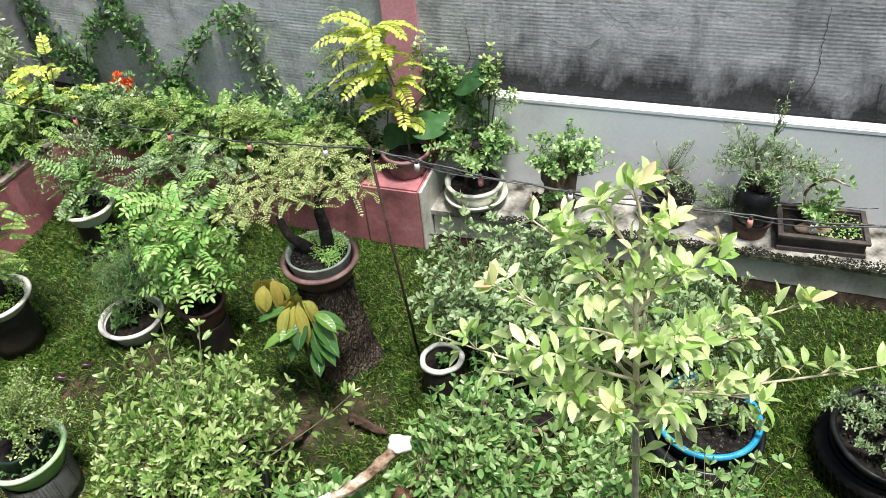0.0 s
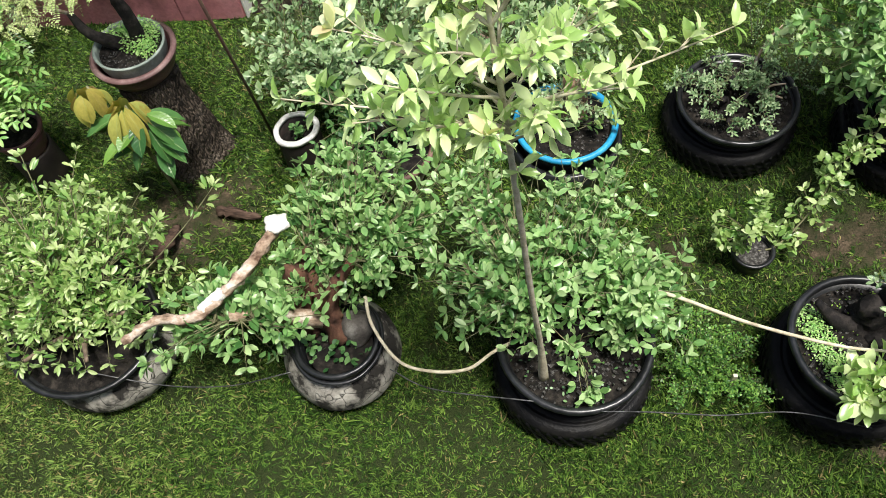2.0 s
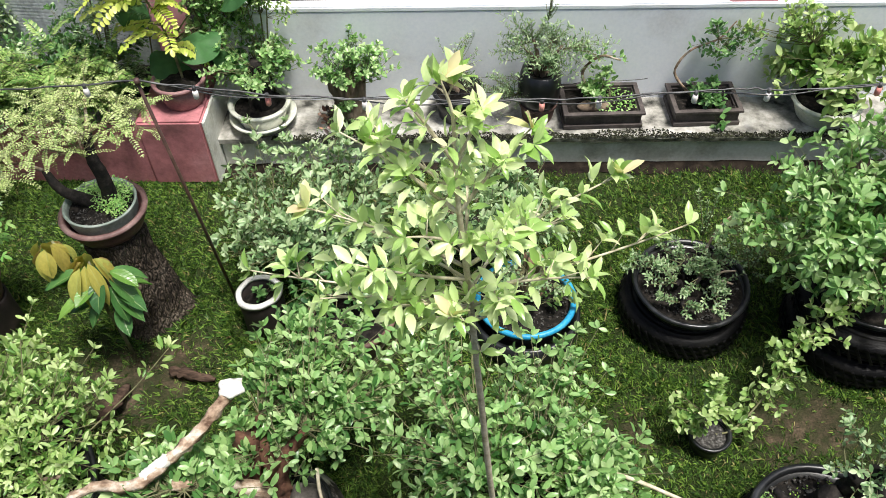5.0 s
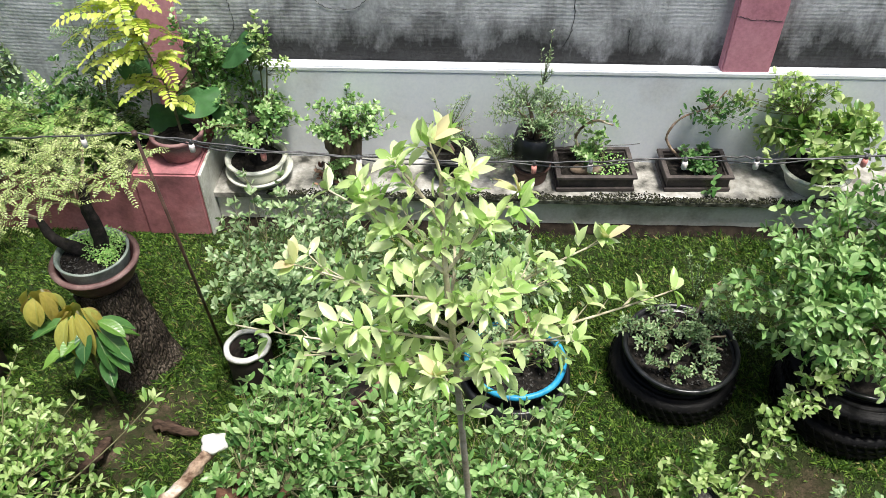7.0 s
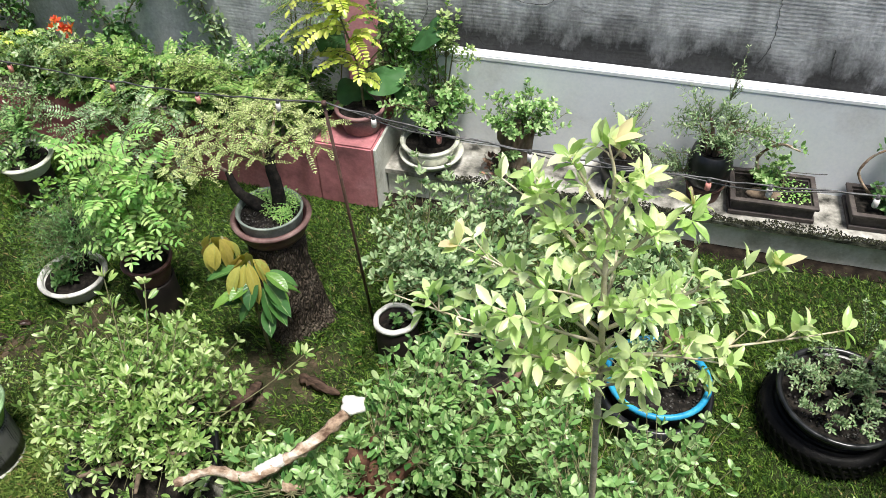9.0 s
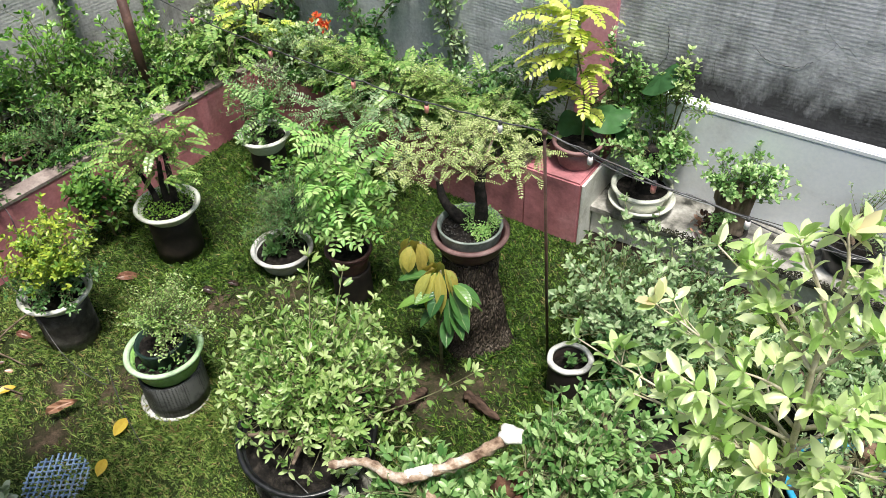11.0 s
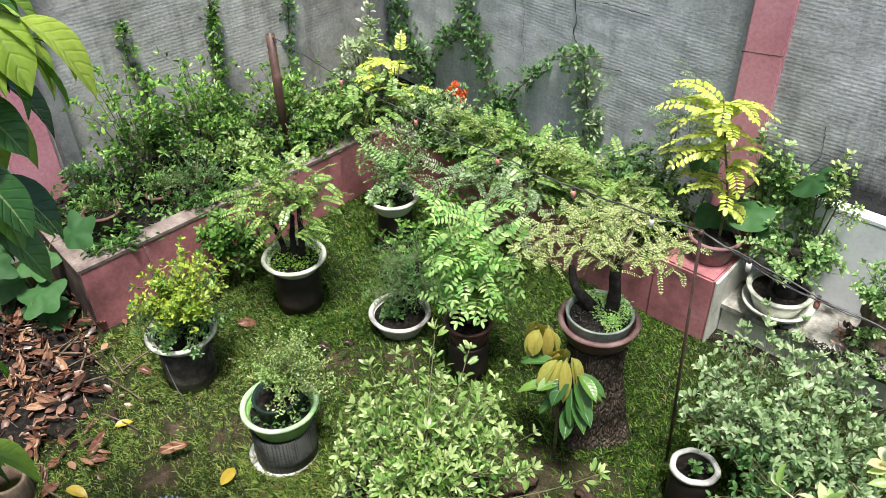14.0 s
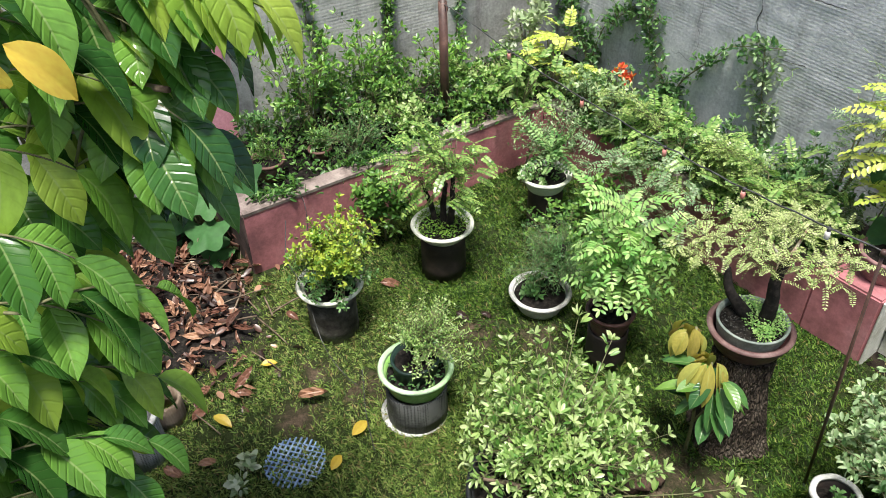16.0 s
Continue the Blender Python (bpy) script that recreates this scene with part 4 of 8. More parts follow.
def jar_bonsai():
    """Bonsai in a black pot on the round jar, with a long stripped branch sealed with white paste."""
    b = np.array([-0.425, 1.445, 0.17])
    off = (-0.05, 0.044, 0.0)
    th = thing("jar_bonsai", b, "leafy bonsai with a stripped branch in a black pot", "bonsai")
    pot_shell(th, 0.178, 0.15, 0.19, PLASTIC_BLACK, 0.014, 0.02, seed=4, soil=0.06)
    put("outer_rim", mesh_of("outer_rim", *lathe([(0.190, 0.145), (0.204, 0.150), (0.208, 0.162), (0.198, 0.168), (0.188, 0.160)], 44, 0.012, 5, True), PLASTIC_BLACK), th)
    bm = bmesh.new()
    bmesh.ops.create_icosphere(bm, subdivisions=3, radius=0.085, matrix=Matrix.Translation((0.08, 0.06, 0.17)) @ Matrix.Diagonal((0.9, 1.0, 0.9, 1)))
    for v in bm.verts:
        v.co += v.normal * 0.03 * noise.noise(v.co * 11)
    put("rock", mesh_from(bm, "rock", LOG_BARK, True), th, "dark grey rock")
    moss_pad(th, 0.14, 0.13, 110, 5, LEAF_DARK, 0.06, 0.035)
    trunk_part(th, [taper([(0.02, 0.02, 0.14), (-0.02, 0.08, 0.26), (0.02, 0.14, 0.38), (0.10, 0.22, 0.46)], 0.055, 0.018),
                    taper([(-0.10, 0.10, 0.13), (-0.15, 0.16, 0.30), (-0.14, 0.22, 0.44)], 0.075, 0.045),
                    taper([(0.0, 0.06, 0.24), (-0.08, 0.18, 0.36), (-0.10, 0.30, 0.46)], 0.04, 0.015)], RED_BARK, 4, 11, 0.3)
    dead = smooth_path([(-0.04, 0.08, 0.24), (-0.14, -0.02, 0.36), (-0.40, -0.02, 0.42), (-0.66, -0.06, 0.41), (-0.80, -0.14, 0.37)], 5)
    put("bare_branch", mesh_of("bare_branch", *tubes([(smooth_path([(-0.80, -0.13, 0.38), (-0.66, -0.05, 0.41), (-0.48, -0.06, 0.45), (-0.35, 0.04, 0.49), (-0.26, 0.14, 0.51), (-0.16, 0.30, 0.55)], 6), np.array([0.013, 0.019, 0.016, 0.021, 0.018, 0.017] + [0.021, 0.019, 0.024, 0.020, 0.023, 0.019] + [0.022, 0.025, 0.020, 0.023, 0.026, 0.021] + [0.024, 0.020, 0.022, 0.026, 0.022, 0.024] + [0.022, 0.024, 0.023, 0.026, 0.024, 0.027, 0.026]))], 18, 3, 0.32), DEADWOOD), th, "stripped pale brown branch", at=off)
    put("lime_patch", mesh_of("lime_patch", *tubes([(smooth_path([(-0.46, -0.04, 0.462), (-0.43, -0.02, 0.470), (-0.39, 0.01, 0.485), (-0.35, 0.045, 0.497)], 5), np.array([0.012] + [0.0255] * 13 + [0.014, 0.01]))], 12, 8, 0.14), PASTE), th, "white lime coat on the branch", at=off)
    put("graft", mesh_of("graft", *tubes([(bent((-0.40, 0.0, 0.42), (-0.25, 0.04, 0.36), (-0.04, 0.06, 0.24)), np.linspace(0.022, 0.04, 6))], 9, 6, 0.15), DEADWOOD), th)
    r = rand(8)
    bm = bmesh.new()
    bmesh.ops.create_icosphere(bm, subdivisions=3, radius=0.043, matrix=Matrix.Translation((-0.155, 0.31, 0.565)) @ Matrix.Diagonal((1.25, 1.0, 0.62, 1)))
    for v in bm.verts:
        v.co += v.normal * 0.020 * noise.noise(v.co * 38)
    put("sealed_tip", mesh_from(bm, "sealed_tip", PASTE, True), th, "white sealing paste on the branch end", at=off)
    c = Crown(11)
    src = [(0.10, 0.22, 0.46), (0.02, 0.14, 0.38), (-0.10, 0.30, 0.46), (-0.08, 0.18, 0.36), (0.05, 0.1, 0.3)]
    c.fill((0.12, 0.46, 0.42), (0.38, 0.40, 0.26), 190, src, rosette_maker(c, 7, 0.055, 0.026, 5))
    c.fill((-0.36, 0.06, 0.32), (0.44, 0.24, 0.16), 95, dead[2:], rosette_maker(c, 6, 0.060, 0.027, 6, 0.2), zmin=-0.8)
    c.fill((-0.13, 0.14, 0.40), (0.16, 0.14, 0.14), 26, src, rosette_maker(c, 5, 0.058, 0.026, 6, 0.2), zmin=-0.5)
    c.fill((-0.06, 0.14, 0.26), (0.20, 0.16, 0.14), 12, src, rosette_maker(c, 5, 0.055, 0.026, 5), zmin=-0.7)
    c.build(th, LEAF_MID, single=260)


jar_bonsai()


def basin_shrub():
    """Broad shrub in a wide black basin on the flat jar."""
    b = np.array([-1.619, 1.567, 0.18])
    th = thing("basin_shrub", b, "light green leafy shrub in a wide black basin on a jar", "shrub")
    pot_shell(th, 0.33, 0.25, 0.17, PLASTIC_BLACK, 0.016, 0.022, seed=6, soil=0.04)
    th.rotation_euler = (radians(6), radians(6), 0)
    src = []
    paths = []
    for k in range(6):
        a = k * 1.05
        p = smooth_path([(0.03 * math.cos(a), 0.03 * math.sin(a), 0.12), (0.12 * math.cos(a), 0.12 * math.sin(a), 0.24), (0.26 * math.cos(a), 0.26 * math.sin(a), 0.34)], 4)
        paths.append((p, np.linspace(0.02, 0.008, len(p))))
        src += list(p[3:])
    trunk_part(th, paths, BARK, 6)
    c = Crown(21)
    c.fill((-0.04, 0.20, 0.27), (0.54, 0.52, 0.26), 330, src, rosette_maker(c, 9, 0.050, 0.0185, 6, lift=0.5), shell=0.2)
    for e in ((-0.39, 0.57, 0.64), (-0.17, 0.57, 0.68), (-0.02, 0.52, 0.52), (0.64, 0.47, 0.62), (0.36, 0.40, 0.44), (0.16, 0.40, 0.48), (-0.62, 0.32, 0.40), (-0.36, 0.30, 0.42), (0.54, 0.14, 0.36), (0.10, 0.10, 0.48), (-0.10, 0.2, 0.50), (0.30, 0.05, 0.40)):
        e = np.array(e)
        p = smooth_path([e * (0.3, 0.3, 0.35), e * (0.75, 0.75, 0.72), e], 5)
        c.twigs.append((p, np.linspace(0.005, 0.002, len(p))))
        c.whorled(p, 18, 0.058, 0.021, 0.3, 7, 0.5)
    c.build(th, LEAF_LIGHT, single=280)


basin_shrub()


def tall_sapling():
    """The tall whip with pale leaves that grows from the big black pot, and the low shrub round its foot."""
    b = np.array([0.588, 1.391, 0.0])
    tyre((0.588, 1.391, 0.0), 0.345, 0.20, 0.21, "old black car tyre under a big pot", 1)
    th = thing("tall_sapling", b + (0, 0, 0.0), "tall pale-leaved sapling over a leafy shrub in a black tub", "sapling")
    pot_shell(th, 0.305, 0.205, 0.30, PLASTIC_BLACK, 0.02, 0.026, z0=0.10, seed=8, soil=0.05)
    crumbs(th, 0.28, 0.36, 520, STONE_SOIL, 9, 0.008)
    moss_pad(th, 0.27, 0.36, 160, 10, LEAF_DARK, 0.03, 0.016)
    stem = smooth_path(np.array([(0.453, 1.245, 0.34), (0.432, 1.22, 0.75), (0.401, 1.18, 1.15), (0.358, 1.15, 1.77), (0.332, 1.12, 2.17), (0.315, 1.10, 2.40), (0.306, 1.10, 2.55), (0.303, 1.10, 2.66), (0.285, 1.10, 2.73)]) - b, 6)
    trunk_part(th, [(stem, np.concatenate([np.linspace(0.024, 0.013, 6), np.linspace(0.0115, 0.002, len(stem) - 6)]))], STEM_PALE, 3, 8, 0.05, "stem")
    c = Crown(31)
    big, wid = 0.047, 0.021
    # side shoots in tiers: height on the stem, end of the shoot
    tiers = [(2.17, (0.764, 1.15, 2.345)), (2.26, (0.62, 1.19, 2.44)), (2.44, (0.44, 1.15, 2.59)), (2.15, (-0.124, 1.12, 2.245)), (2.27, (0.022, 1.12, 2.425)), (2.44, (0.10, 1.15, 2.585)),
             (2.47, (0.155, 1.16, 2.60)), (2.10, (0.30, 0.98, 2.27)), (2.10, (0.181, 1.0, 2.27)), (2.22, (0.119, 1.0, 2.40)), (2.18, (0.555, 1.0, 2.36)), (2.25, (0.51, 1.1, 2.41)),
             (2.43, (0.222, 1.08, 2.55)), (2.44, (0.385, 1.08, 2.57)), (2.56, (0.225, 1.1, 2.69)), (2.56, (0.352, 1.1, 2.67)), (2.10, (0.045, 1.0, 2.30)), (2.12, (0.41, 1.0, 2.30)),
             (2.16, (0.20, 1.29, 2.25)), (2.16, (0.45, 1.30, 2.24)), (2.20, (0.04, 1.24, 2.28)), (2.30, (0.33, 1.24, 2.40)), (2.05, (0.20, 1.06, 2.16)), (2.05, (0.44, 1.10, 2.14)), (2.32, (0.40, 1.0, 2.46)), (2.34, (0.22, 1.0, 2.47))]
    ends = []
    for i, (z, e) in enumerate(tiers):
        s0, e = stem[np.argmin(np.abs(stem[:, 2] - z))], np.array(e) - b
        ln = np.linalg.norm(e - s0)
        path = bent(s0, (s0 + e) / 2 + np.array([0, 0, 0.10 * ln]) * (1 if i % 3 else -0.5), e, 10)
        c.twigs.append((path, np.linspace(0.0045, 0.0016, 10)))
        ends.append(e)
        for k in range(max(1, int(ln / 0.058))):
            t = 0.30 + 0.62 * (k + c.r.uniform(0, 0.8)) / max(1, int(ln / 0.058))
            p = path[int(t * 9)]
            d = unit((path[-1] - path[0]) * 0.5 + c.r.normal(0, 0.25, 3) * ln + (0, 0, 0.25 * ln)) * c.r.uniform(0.025, 0.06)
            tw = bent(p, p + d * 0.5, p + d, 4)
            c.twigs.append((tw, np.linspace(0.002, 0.001, 4)))
            c.whorled(tw, 1, big, wid, 0.5, 4, 0.15, 0.3)
        c.whorled(path[-5:], 3, big, wid, 0.3, 5, 0.12, 0.3)
    for z in np.arange(1.98, 2.70, 0.055):
        p = stem[np.argmin(np.abs(stem[:, 2] - z))]
        for k in range(2):
            a = c.r.uniform(0, 6.28)
            ln = 0.03 + 0.05 * max(0, 2.6 - z)
            e = p + (ln * math.cos(a), ln * math.sin(a), 0.025)
            tw = bent(p, (p + e) / 2 + (0, 0, 0.015), e, 4)
            c.twigs.append((tw, np.linspace(0.002, 0.001, 4)))
            c.whorled(tw, 1, big * 0.95, wid, 0.6, 4, 0.2, 0.3)
    c.whorled(stem[-6:], 3, big, wid, 0.3, 5, 0.7, 0.2)
    c.build(th, LEAF_SHOOT, POINTED, twig=STEM_PALE, single=299, sides=5)
    tips = Crown(32)
    for e in [stem[-1]] + [ends[k] for k in (1, 2, 4, 7)]:
        for _ in range(3):
            tips.leaf(np.array(e), tips.r.normal(0, 0.5, 3) + (0, 0, 0.5), (0.3, 0.2, 1.0) + tips.r.normal(0, 0.3, 3), 0.056, 0.023)
    tips.build(th, leaf_material("leaf_blush", (0.74, 0.60, 0.36), (0.70, 0.66, 0.36), (0.62, 0.70, 0.30), 0.4), name="new_growth")
    # low shrub in the same tub
    paths = [taper([(0.0, 0.05, 0.34), (-0.04, 0.10, 0.48), (0.04, 0.16, 0.60)], 0.035, 0.012), taper([(0.03, 0.05, 0.34), (0.12, 0.08, 0.50), (0.24, 0.12, 0.60)], 0.03, 0.012), taper([(0.0, 0.02, 0.34), (-0.12, 0.06, 0.5), (-0.22, 0.12, 0.6)], 0.03, 0.01)]
    trunk_part(th, paths, BARK_BLACK, 5, name="trunk")
    low = Crown(33)
    src = np.vstack([p for p, _ in paths])[4:]
    low.fill((-0.18, 0.36, 0.56), (0.54, 0.50, 0.30), 260, src, rosette_maker(low, 7, 0.052, 0.024, 5), shell=0.3)
    low.fill((0.24, 0.12, 0.54), (0.32, 0.28, 0.22), 90, src, rosette_maker(low, 7, 0.055, 0.025, 5), shell=0.3)
    low.fill((0.02, -0.08, 0.42), (0.24, 0.16, 0.07), 14, src, rosette_maker(low, 5, 0.055, 0.026, 5), shell=0.3)
    low.build(th, LEAF_MID, name="low_foliage", single=200)
    # long bare shoots
    put("bent_shoot", mesh_of("bent_shoot", *tubes([(smooth_path([(-0.86, 0.15, 0.55), (-0.84, 0.06, 0.45), (-0.73, -0.08, 0.40), (-0.59, -0.12, 0.38), (-0.44, -0.12, 0.40), (-0.32, -0.06, 0.45), (-0.10, 0.04, 0.46)], 6), 0.0075)], 7, 2, 0.08), STEM_PALE), th, "pale bare shoot bowed towards the jar")
    put("long_shoot", mesh_of("long_shoot", *tubes([(smooth_path([(0.05, 0.08, 0.52), (0.18, 0.14, 0.58), (0.36, 0.08, 0.62), (0.64, -0.05, 0.62), (0.94, -0.14, 0.60), (1.12, -0.17, 0.60)], 6), np.linspace(0.010, 0.006, 31))], 7, 5, 0.08), STEM_PALE), th, "pale straight shoot reaching over the grass")
    end = Crown(34)
    end.fill((1.13, -0.30, 0.54), (0.17, 0.26, 0.14), 36, [(1.08, -0.17, 0.6), (1.12, -0.2, 0.58), (1.16, -0.3, 0.5)], rosette_maker(end, 4, 0.080, 0.042, 5), zmin=-0.9, shell=0.2)
    end.build(th, LEAF_SHOOT, OVAL, name="shoot_foliage", single=60)


tall_sapling()


def right_tub():
    tyre((1.745, 1.36, 0.0), 0.335, 0.20, 0.20, "old black car tyre under a wide tub", 2)
    th = thing("tub_bonsai", (1.745, 1.355, 0.0), "black gnarled bonsai stump with creeping moss in a wide black tub", "bonsai")
    pot_shell(th, 0.285, 0.195, 0.30, PLASTIC_BLACK, 0.02, 0.026, z0=0.10, seed=12, soil=0.05)
    r = rand(13)
    paths = [taper([(0.02, 0.10, 0.33), (0.03, 0.11, 0.42), (0.0, 0.10, 0.50)], 0.075, 0.045, 4), taper([(0.06, 0.12, 0.33), (0.10, 0.15, 0.46), (0.09, 0.15, 0.60)], 0.06, 0.030, 4), taper([(0.10, 0.10, 0.33), (0.18, 0.12, 0.43), (0.22, 0.13, 0.52)], 0.065, 0.040, 4),
             taper([(-0.02, 0.08, 0.34), (-0.12, 0.10, 0.40), (-0.19, 0.14, 0.47)], 0.045, 0.014, 4), taper([(0.10, 0.05, 0.33), (0.16, 0.02, 0.42), (0.17, 0.0, 0.46)], 0.055, 0.035, 4), taper([(0.04, 0.04, 0.33), (0.05, 0.0, 0.38), (0.03, -0.05, 0.40)], 0.05, 0.025, 4), taper([(0.15, 0.13, 0.34), (0.20, 0.17, 0.48), (0.20, 0.18, 0.56)], 0.04, 0.028, 4)]
    for k, p in enumerate(paths):
        trunk_part(th, [p], BARK_BLACK, 14 + k, 11, 0.28)
    for k in range(5):
        moss_pad(th, 0.065, 0.355, 420, 50 + k, LEAF_FERN, 0.035, 0.010, -0.21 + 0.028 * k, 0.11 - 0.075 * k)
    moss_pad(th, 0.08, 0.355, 420, 16, LEAF_FERN, 0.03, 0.010, -0.02, -0.19)
    moss_pad(th, 0.25, 0.355, 220, 19, MOSS, 0.02, 0.009)
    crumbs(th, 0.26, 0.36, 420, STONE_SOIL, 18, 0.008)
    c = Crown(17)
    c.fill((0.22, 0.22, 0.62), (0.26, 0.24, 0.2), 30, [(0.15, 0.15, 0.5), (0.2, 0.2, 0.52), (0.1, 0.2, 0.5)], rosette_maker(c, 7, 0.034, 0.018, 4))
    c.build(th, LEAF_GREY)


right_tub()


def ground_bush():
    th = thing("ground_bush", (1.20, 1.39, 0.0), "low fine-leaved dark green bush on the lawn", "bush")
    c = Crown(41)
    for k in range(7):
        a, q = k * 2.4, 0.075 * math.sqrt(k)
        at = (1.35 * q * math.cos(a), q * math.sin(a), 0.05)
        c.fill(at, (0.16, 0.14, 0.15), 52, [(at[0] * 0.6, at[1] * 0.6, 0.01)], rosette_maker(c, 18, 0.016, 0.010, 3, 0.15, 0.4), zmin=0.0, shell=0.35, thick=0.0012)
    c.build(th, leaf_material("leaf_bush", (0.24, 0.42, 0.08), (0.12, 0.28, 0.05), (0.05, 0.15, 0.03), 0.45), SMALL)
    put("stake", mesh_from(box(0.06, 0.078, -0.09, -0.075, 0.0, 0.17), "stake", STEM_PALE), th)


ground_bush()


def small_pot():
    th = thing("small_potted_shrub", (1.469, 1.950, 0.0), "yellow-green young shrub in a small black pot", "potted plant")
    pot_shell(th, 0.095, 0.075, 0.12, PLASTIC_BLACK, 0.008, 0.012, seed=3, soil=0.02, soil_mat=STONE_SOIL, seg=28)
    c = Crown(42)
    src = [(0, 0, 0.1), (0.01, 0.0, 0.16), (0.0, 0.02, 0.22)]
    c.fill((-0.07, 0.06, 0.26), (0.15, 0.13, 0.25), 26, src, rosette_maker(c, 6, 0.045, 0.024, 5), shell=0.3)
    long = smooth_path([(0.02, 0.0, 0.10), (0.12, 0.02, 0.13), (0.28, 0.15, 0.28), (0.36, 0.27, 0.38), (0.45, 0.31, 0.46), (0.56, 0.40, 0.52), (0.70, 0.45, 0.56)], 5)
    c.twigs.append((long, np.linspace(0.006, 0.002, len(long))))
    for i in [k for k in range(4, len(long)) for _ in range(2)]:
        e = long[i] + c.r.normal(0, 0.05, 3)
        tw = bent(long[i], (long[i] + e) / 2, e, 4)
        c.twigs.append((tw, np.linspace(0.002, 0.001, 4)))
        c.whorled(tw, 4, 0.046, 0.025, 0.2, 5)
    c.build(th, LEAF_LIGHT, single=120)


small_pot()


# ---- second row on the lawn ----
def blue_tub():
    th = thing("tub_stand", (0.640, 2.645, 0.0), "squat black tub under a blue-rimmed pot", "tub")
    put("tub_wall", mesh_of("tub_wall", *lathe([(0.20, 0), (0.27, 0.0), (0.29, 0.10), (0.285, 0.17), (0.26, 0.175), (0.25, 0.10), (0.20, 0.02)], 44, 0.006, 2, True), PLASTIC_BLACK), th)
    th = thing("blue_pot_bonsai", (0.635, 2.650, 0.03), "bonsai with brown ridged trunk in a blue-rimmed black pot", "bonsai")
    pot_shell(th, 0.245, 0.20, 0.24, PLASTIC_BLACK, 0.02, 0.028, rim_mat=PLASTIC_BLUE, seed=22, soil=0.05)
    crumbs(th, 0.22, 0.195, 200, STONE_SOIL, 5, 0.007)
    paths = [taper([(0.05 + 0.05 * math.cos(k), 0.10 + 0.05 * math.sin(k), 0.17), (0.05 + 0.04 * math.cos(k), 0.12 + 0.04 * math.sin(k), 0.28), (0.06 + 0.05 * math.cos(k), 0.14 + 0.05 * math.sin(k), 0.34 + 0.02 * k)], 0.035, 0.018, 4) for k in range(6)]
    ridged = worn("ridged_bark", (0.20, 0.13, 0.085), (0.09, 0.055, 0.04), (0.32, 0.23, 0.16), 0.85, 18, 110, 0.8, 0.2)
    for k, p in enumerate(paths):
        trunk_part(th, [p], ridged, 3 + k, 9, 0.2)
    c = Crown(43)
    c.fill((-0.02, 0.08, 0.36), (0.26, 0.22, 0.16), 60, [(0.05, 0.12, 0.3), (0.08, 0.16, 0.38), (0.0, 0.1, 0.34)], rosette_maker(c, 5, 0.03, 0.016, 4))
    c.build(th, LEAF_GREY)
    d = Crown(44)
    d.fill((0.0, -0.05, 0.30), (0.2, 0.16, 0.12), 8, [(0.0, 0.0, 0.2), (-0.1, -0.1, 0.2)], rosette_maker(d, 4, 0.05, 0.028, 4))
    d.build(th, LEAF_LIGHT, name="weed_growth")


blue_tub()


def tyre_bonsai():
    tyre((1.485, 2.745, 0.0), 0.33, 0.19, 0.20, "old black car tyre round a black pot", 3)
    th = thing("tyre_bonsai", (1.49, 2.72, 0.10), "small-leaved silvery bonsai clump in a black pot", "bonsai")
    pot_shell(th, 0.285, 0.195, 0.21, PLASTIC_BLACK, 0.016, 0.024, seed=31, soil=0.03, soil_mat=SOIL)
    crumbs(th, 0.24, 0.185, 420, STONE_SOIL, 32, 0.007)
    r = rand(33)
    paths = []
    for k in range(9):
        a = k * 0.7
        q = r.uniform(0.03, 0.16)
        paths.append(taper([(q * math.cos(a), q * math.sin(a), 0.16), (q * 1.1 * math.cos(a) + r.normal(0, 0.02), q * 1.1 * math.sin(a), 0.23), (q * 1.3 * math.cos(a), q * 1.3 * math.sin(a) + r.normal(0, 0.03), 0.26 + r.uniform(0, 0.05))], 0.026, 0.010, 3))
    for k, p in enumerate(paths):
        trunk_part(th, [p], BARK_BLACK, 34 + k, 7, 0.25)
    for k, p in enumerate([taper([(0.05, -0.05, 0.2), (0.11, -0.06, 0.28), (0.17, -0.10, 0.30)], 0.010, 0.004, 3), taper([(0.08, -0.02, 0.2), (0.13, 0.0, 0.27), (0.20, -0.02, 0.31)], 0.009, 0.004, 3), taper([(0.1, 0.18, 0.2), (0.14, 0.22, 0.34), (0.20, 0.24, 0.44)], 0.009, 0.003, 3)]):
        put("bleached_wood", mesh_of("bleached_wood", *tubes([p], 6, 2 + k, 0.2), DEADWOOD), th)
    c = Crown(35)
    src = np.vstack([p[2:] for p, _ in paths])
    for k in range(11):
        a, q = k * 2.4, 0.06 + 0.020 * k
        c.fill((q * math.cos(a), q * math.sin(a), 0.22 + 0.05 * (k % 3)), (0.12, 0.12, 0.08), 15, src, rosette_maker(c, 11, 0.026, 0.012, 4, 0.2), zmin=-0.2, thick=0.002)
    c.fill((0.22, 0.22, 0.34), (0.14, 0.14, 0.14), 18, [(0.14, 0.22, 0.34), (0.2, 0.24, 0.42)], rosette_maker(c, 9, 0.022, 0.010, 3, 0.2), thick=0.002)
    c.build(th, LEAF_GREY, SMALL)


tyre_bonsai()


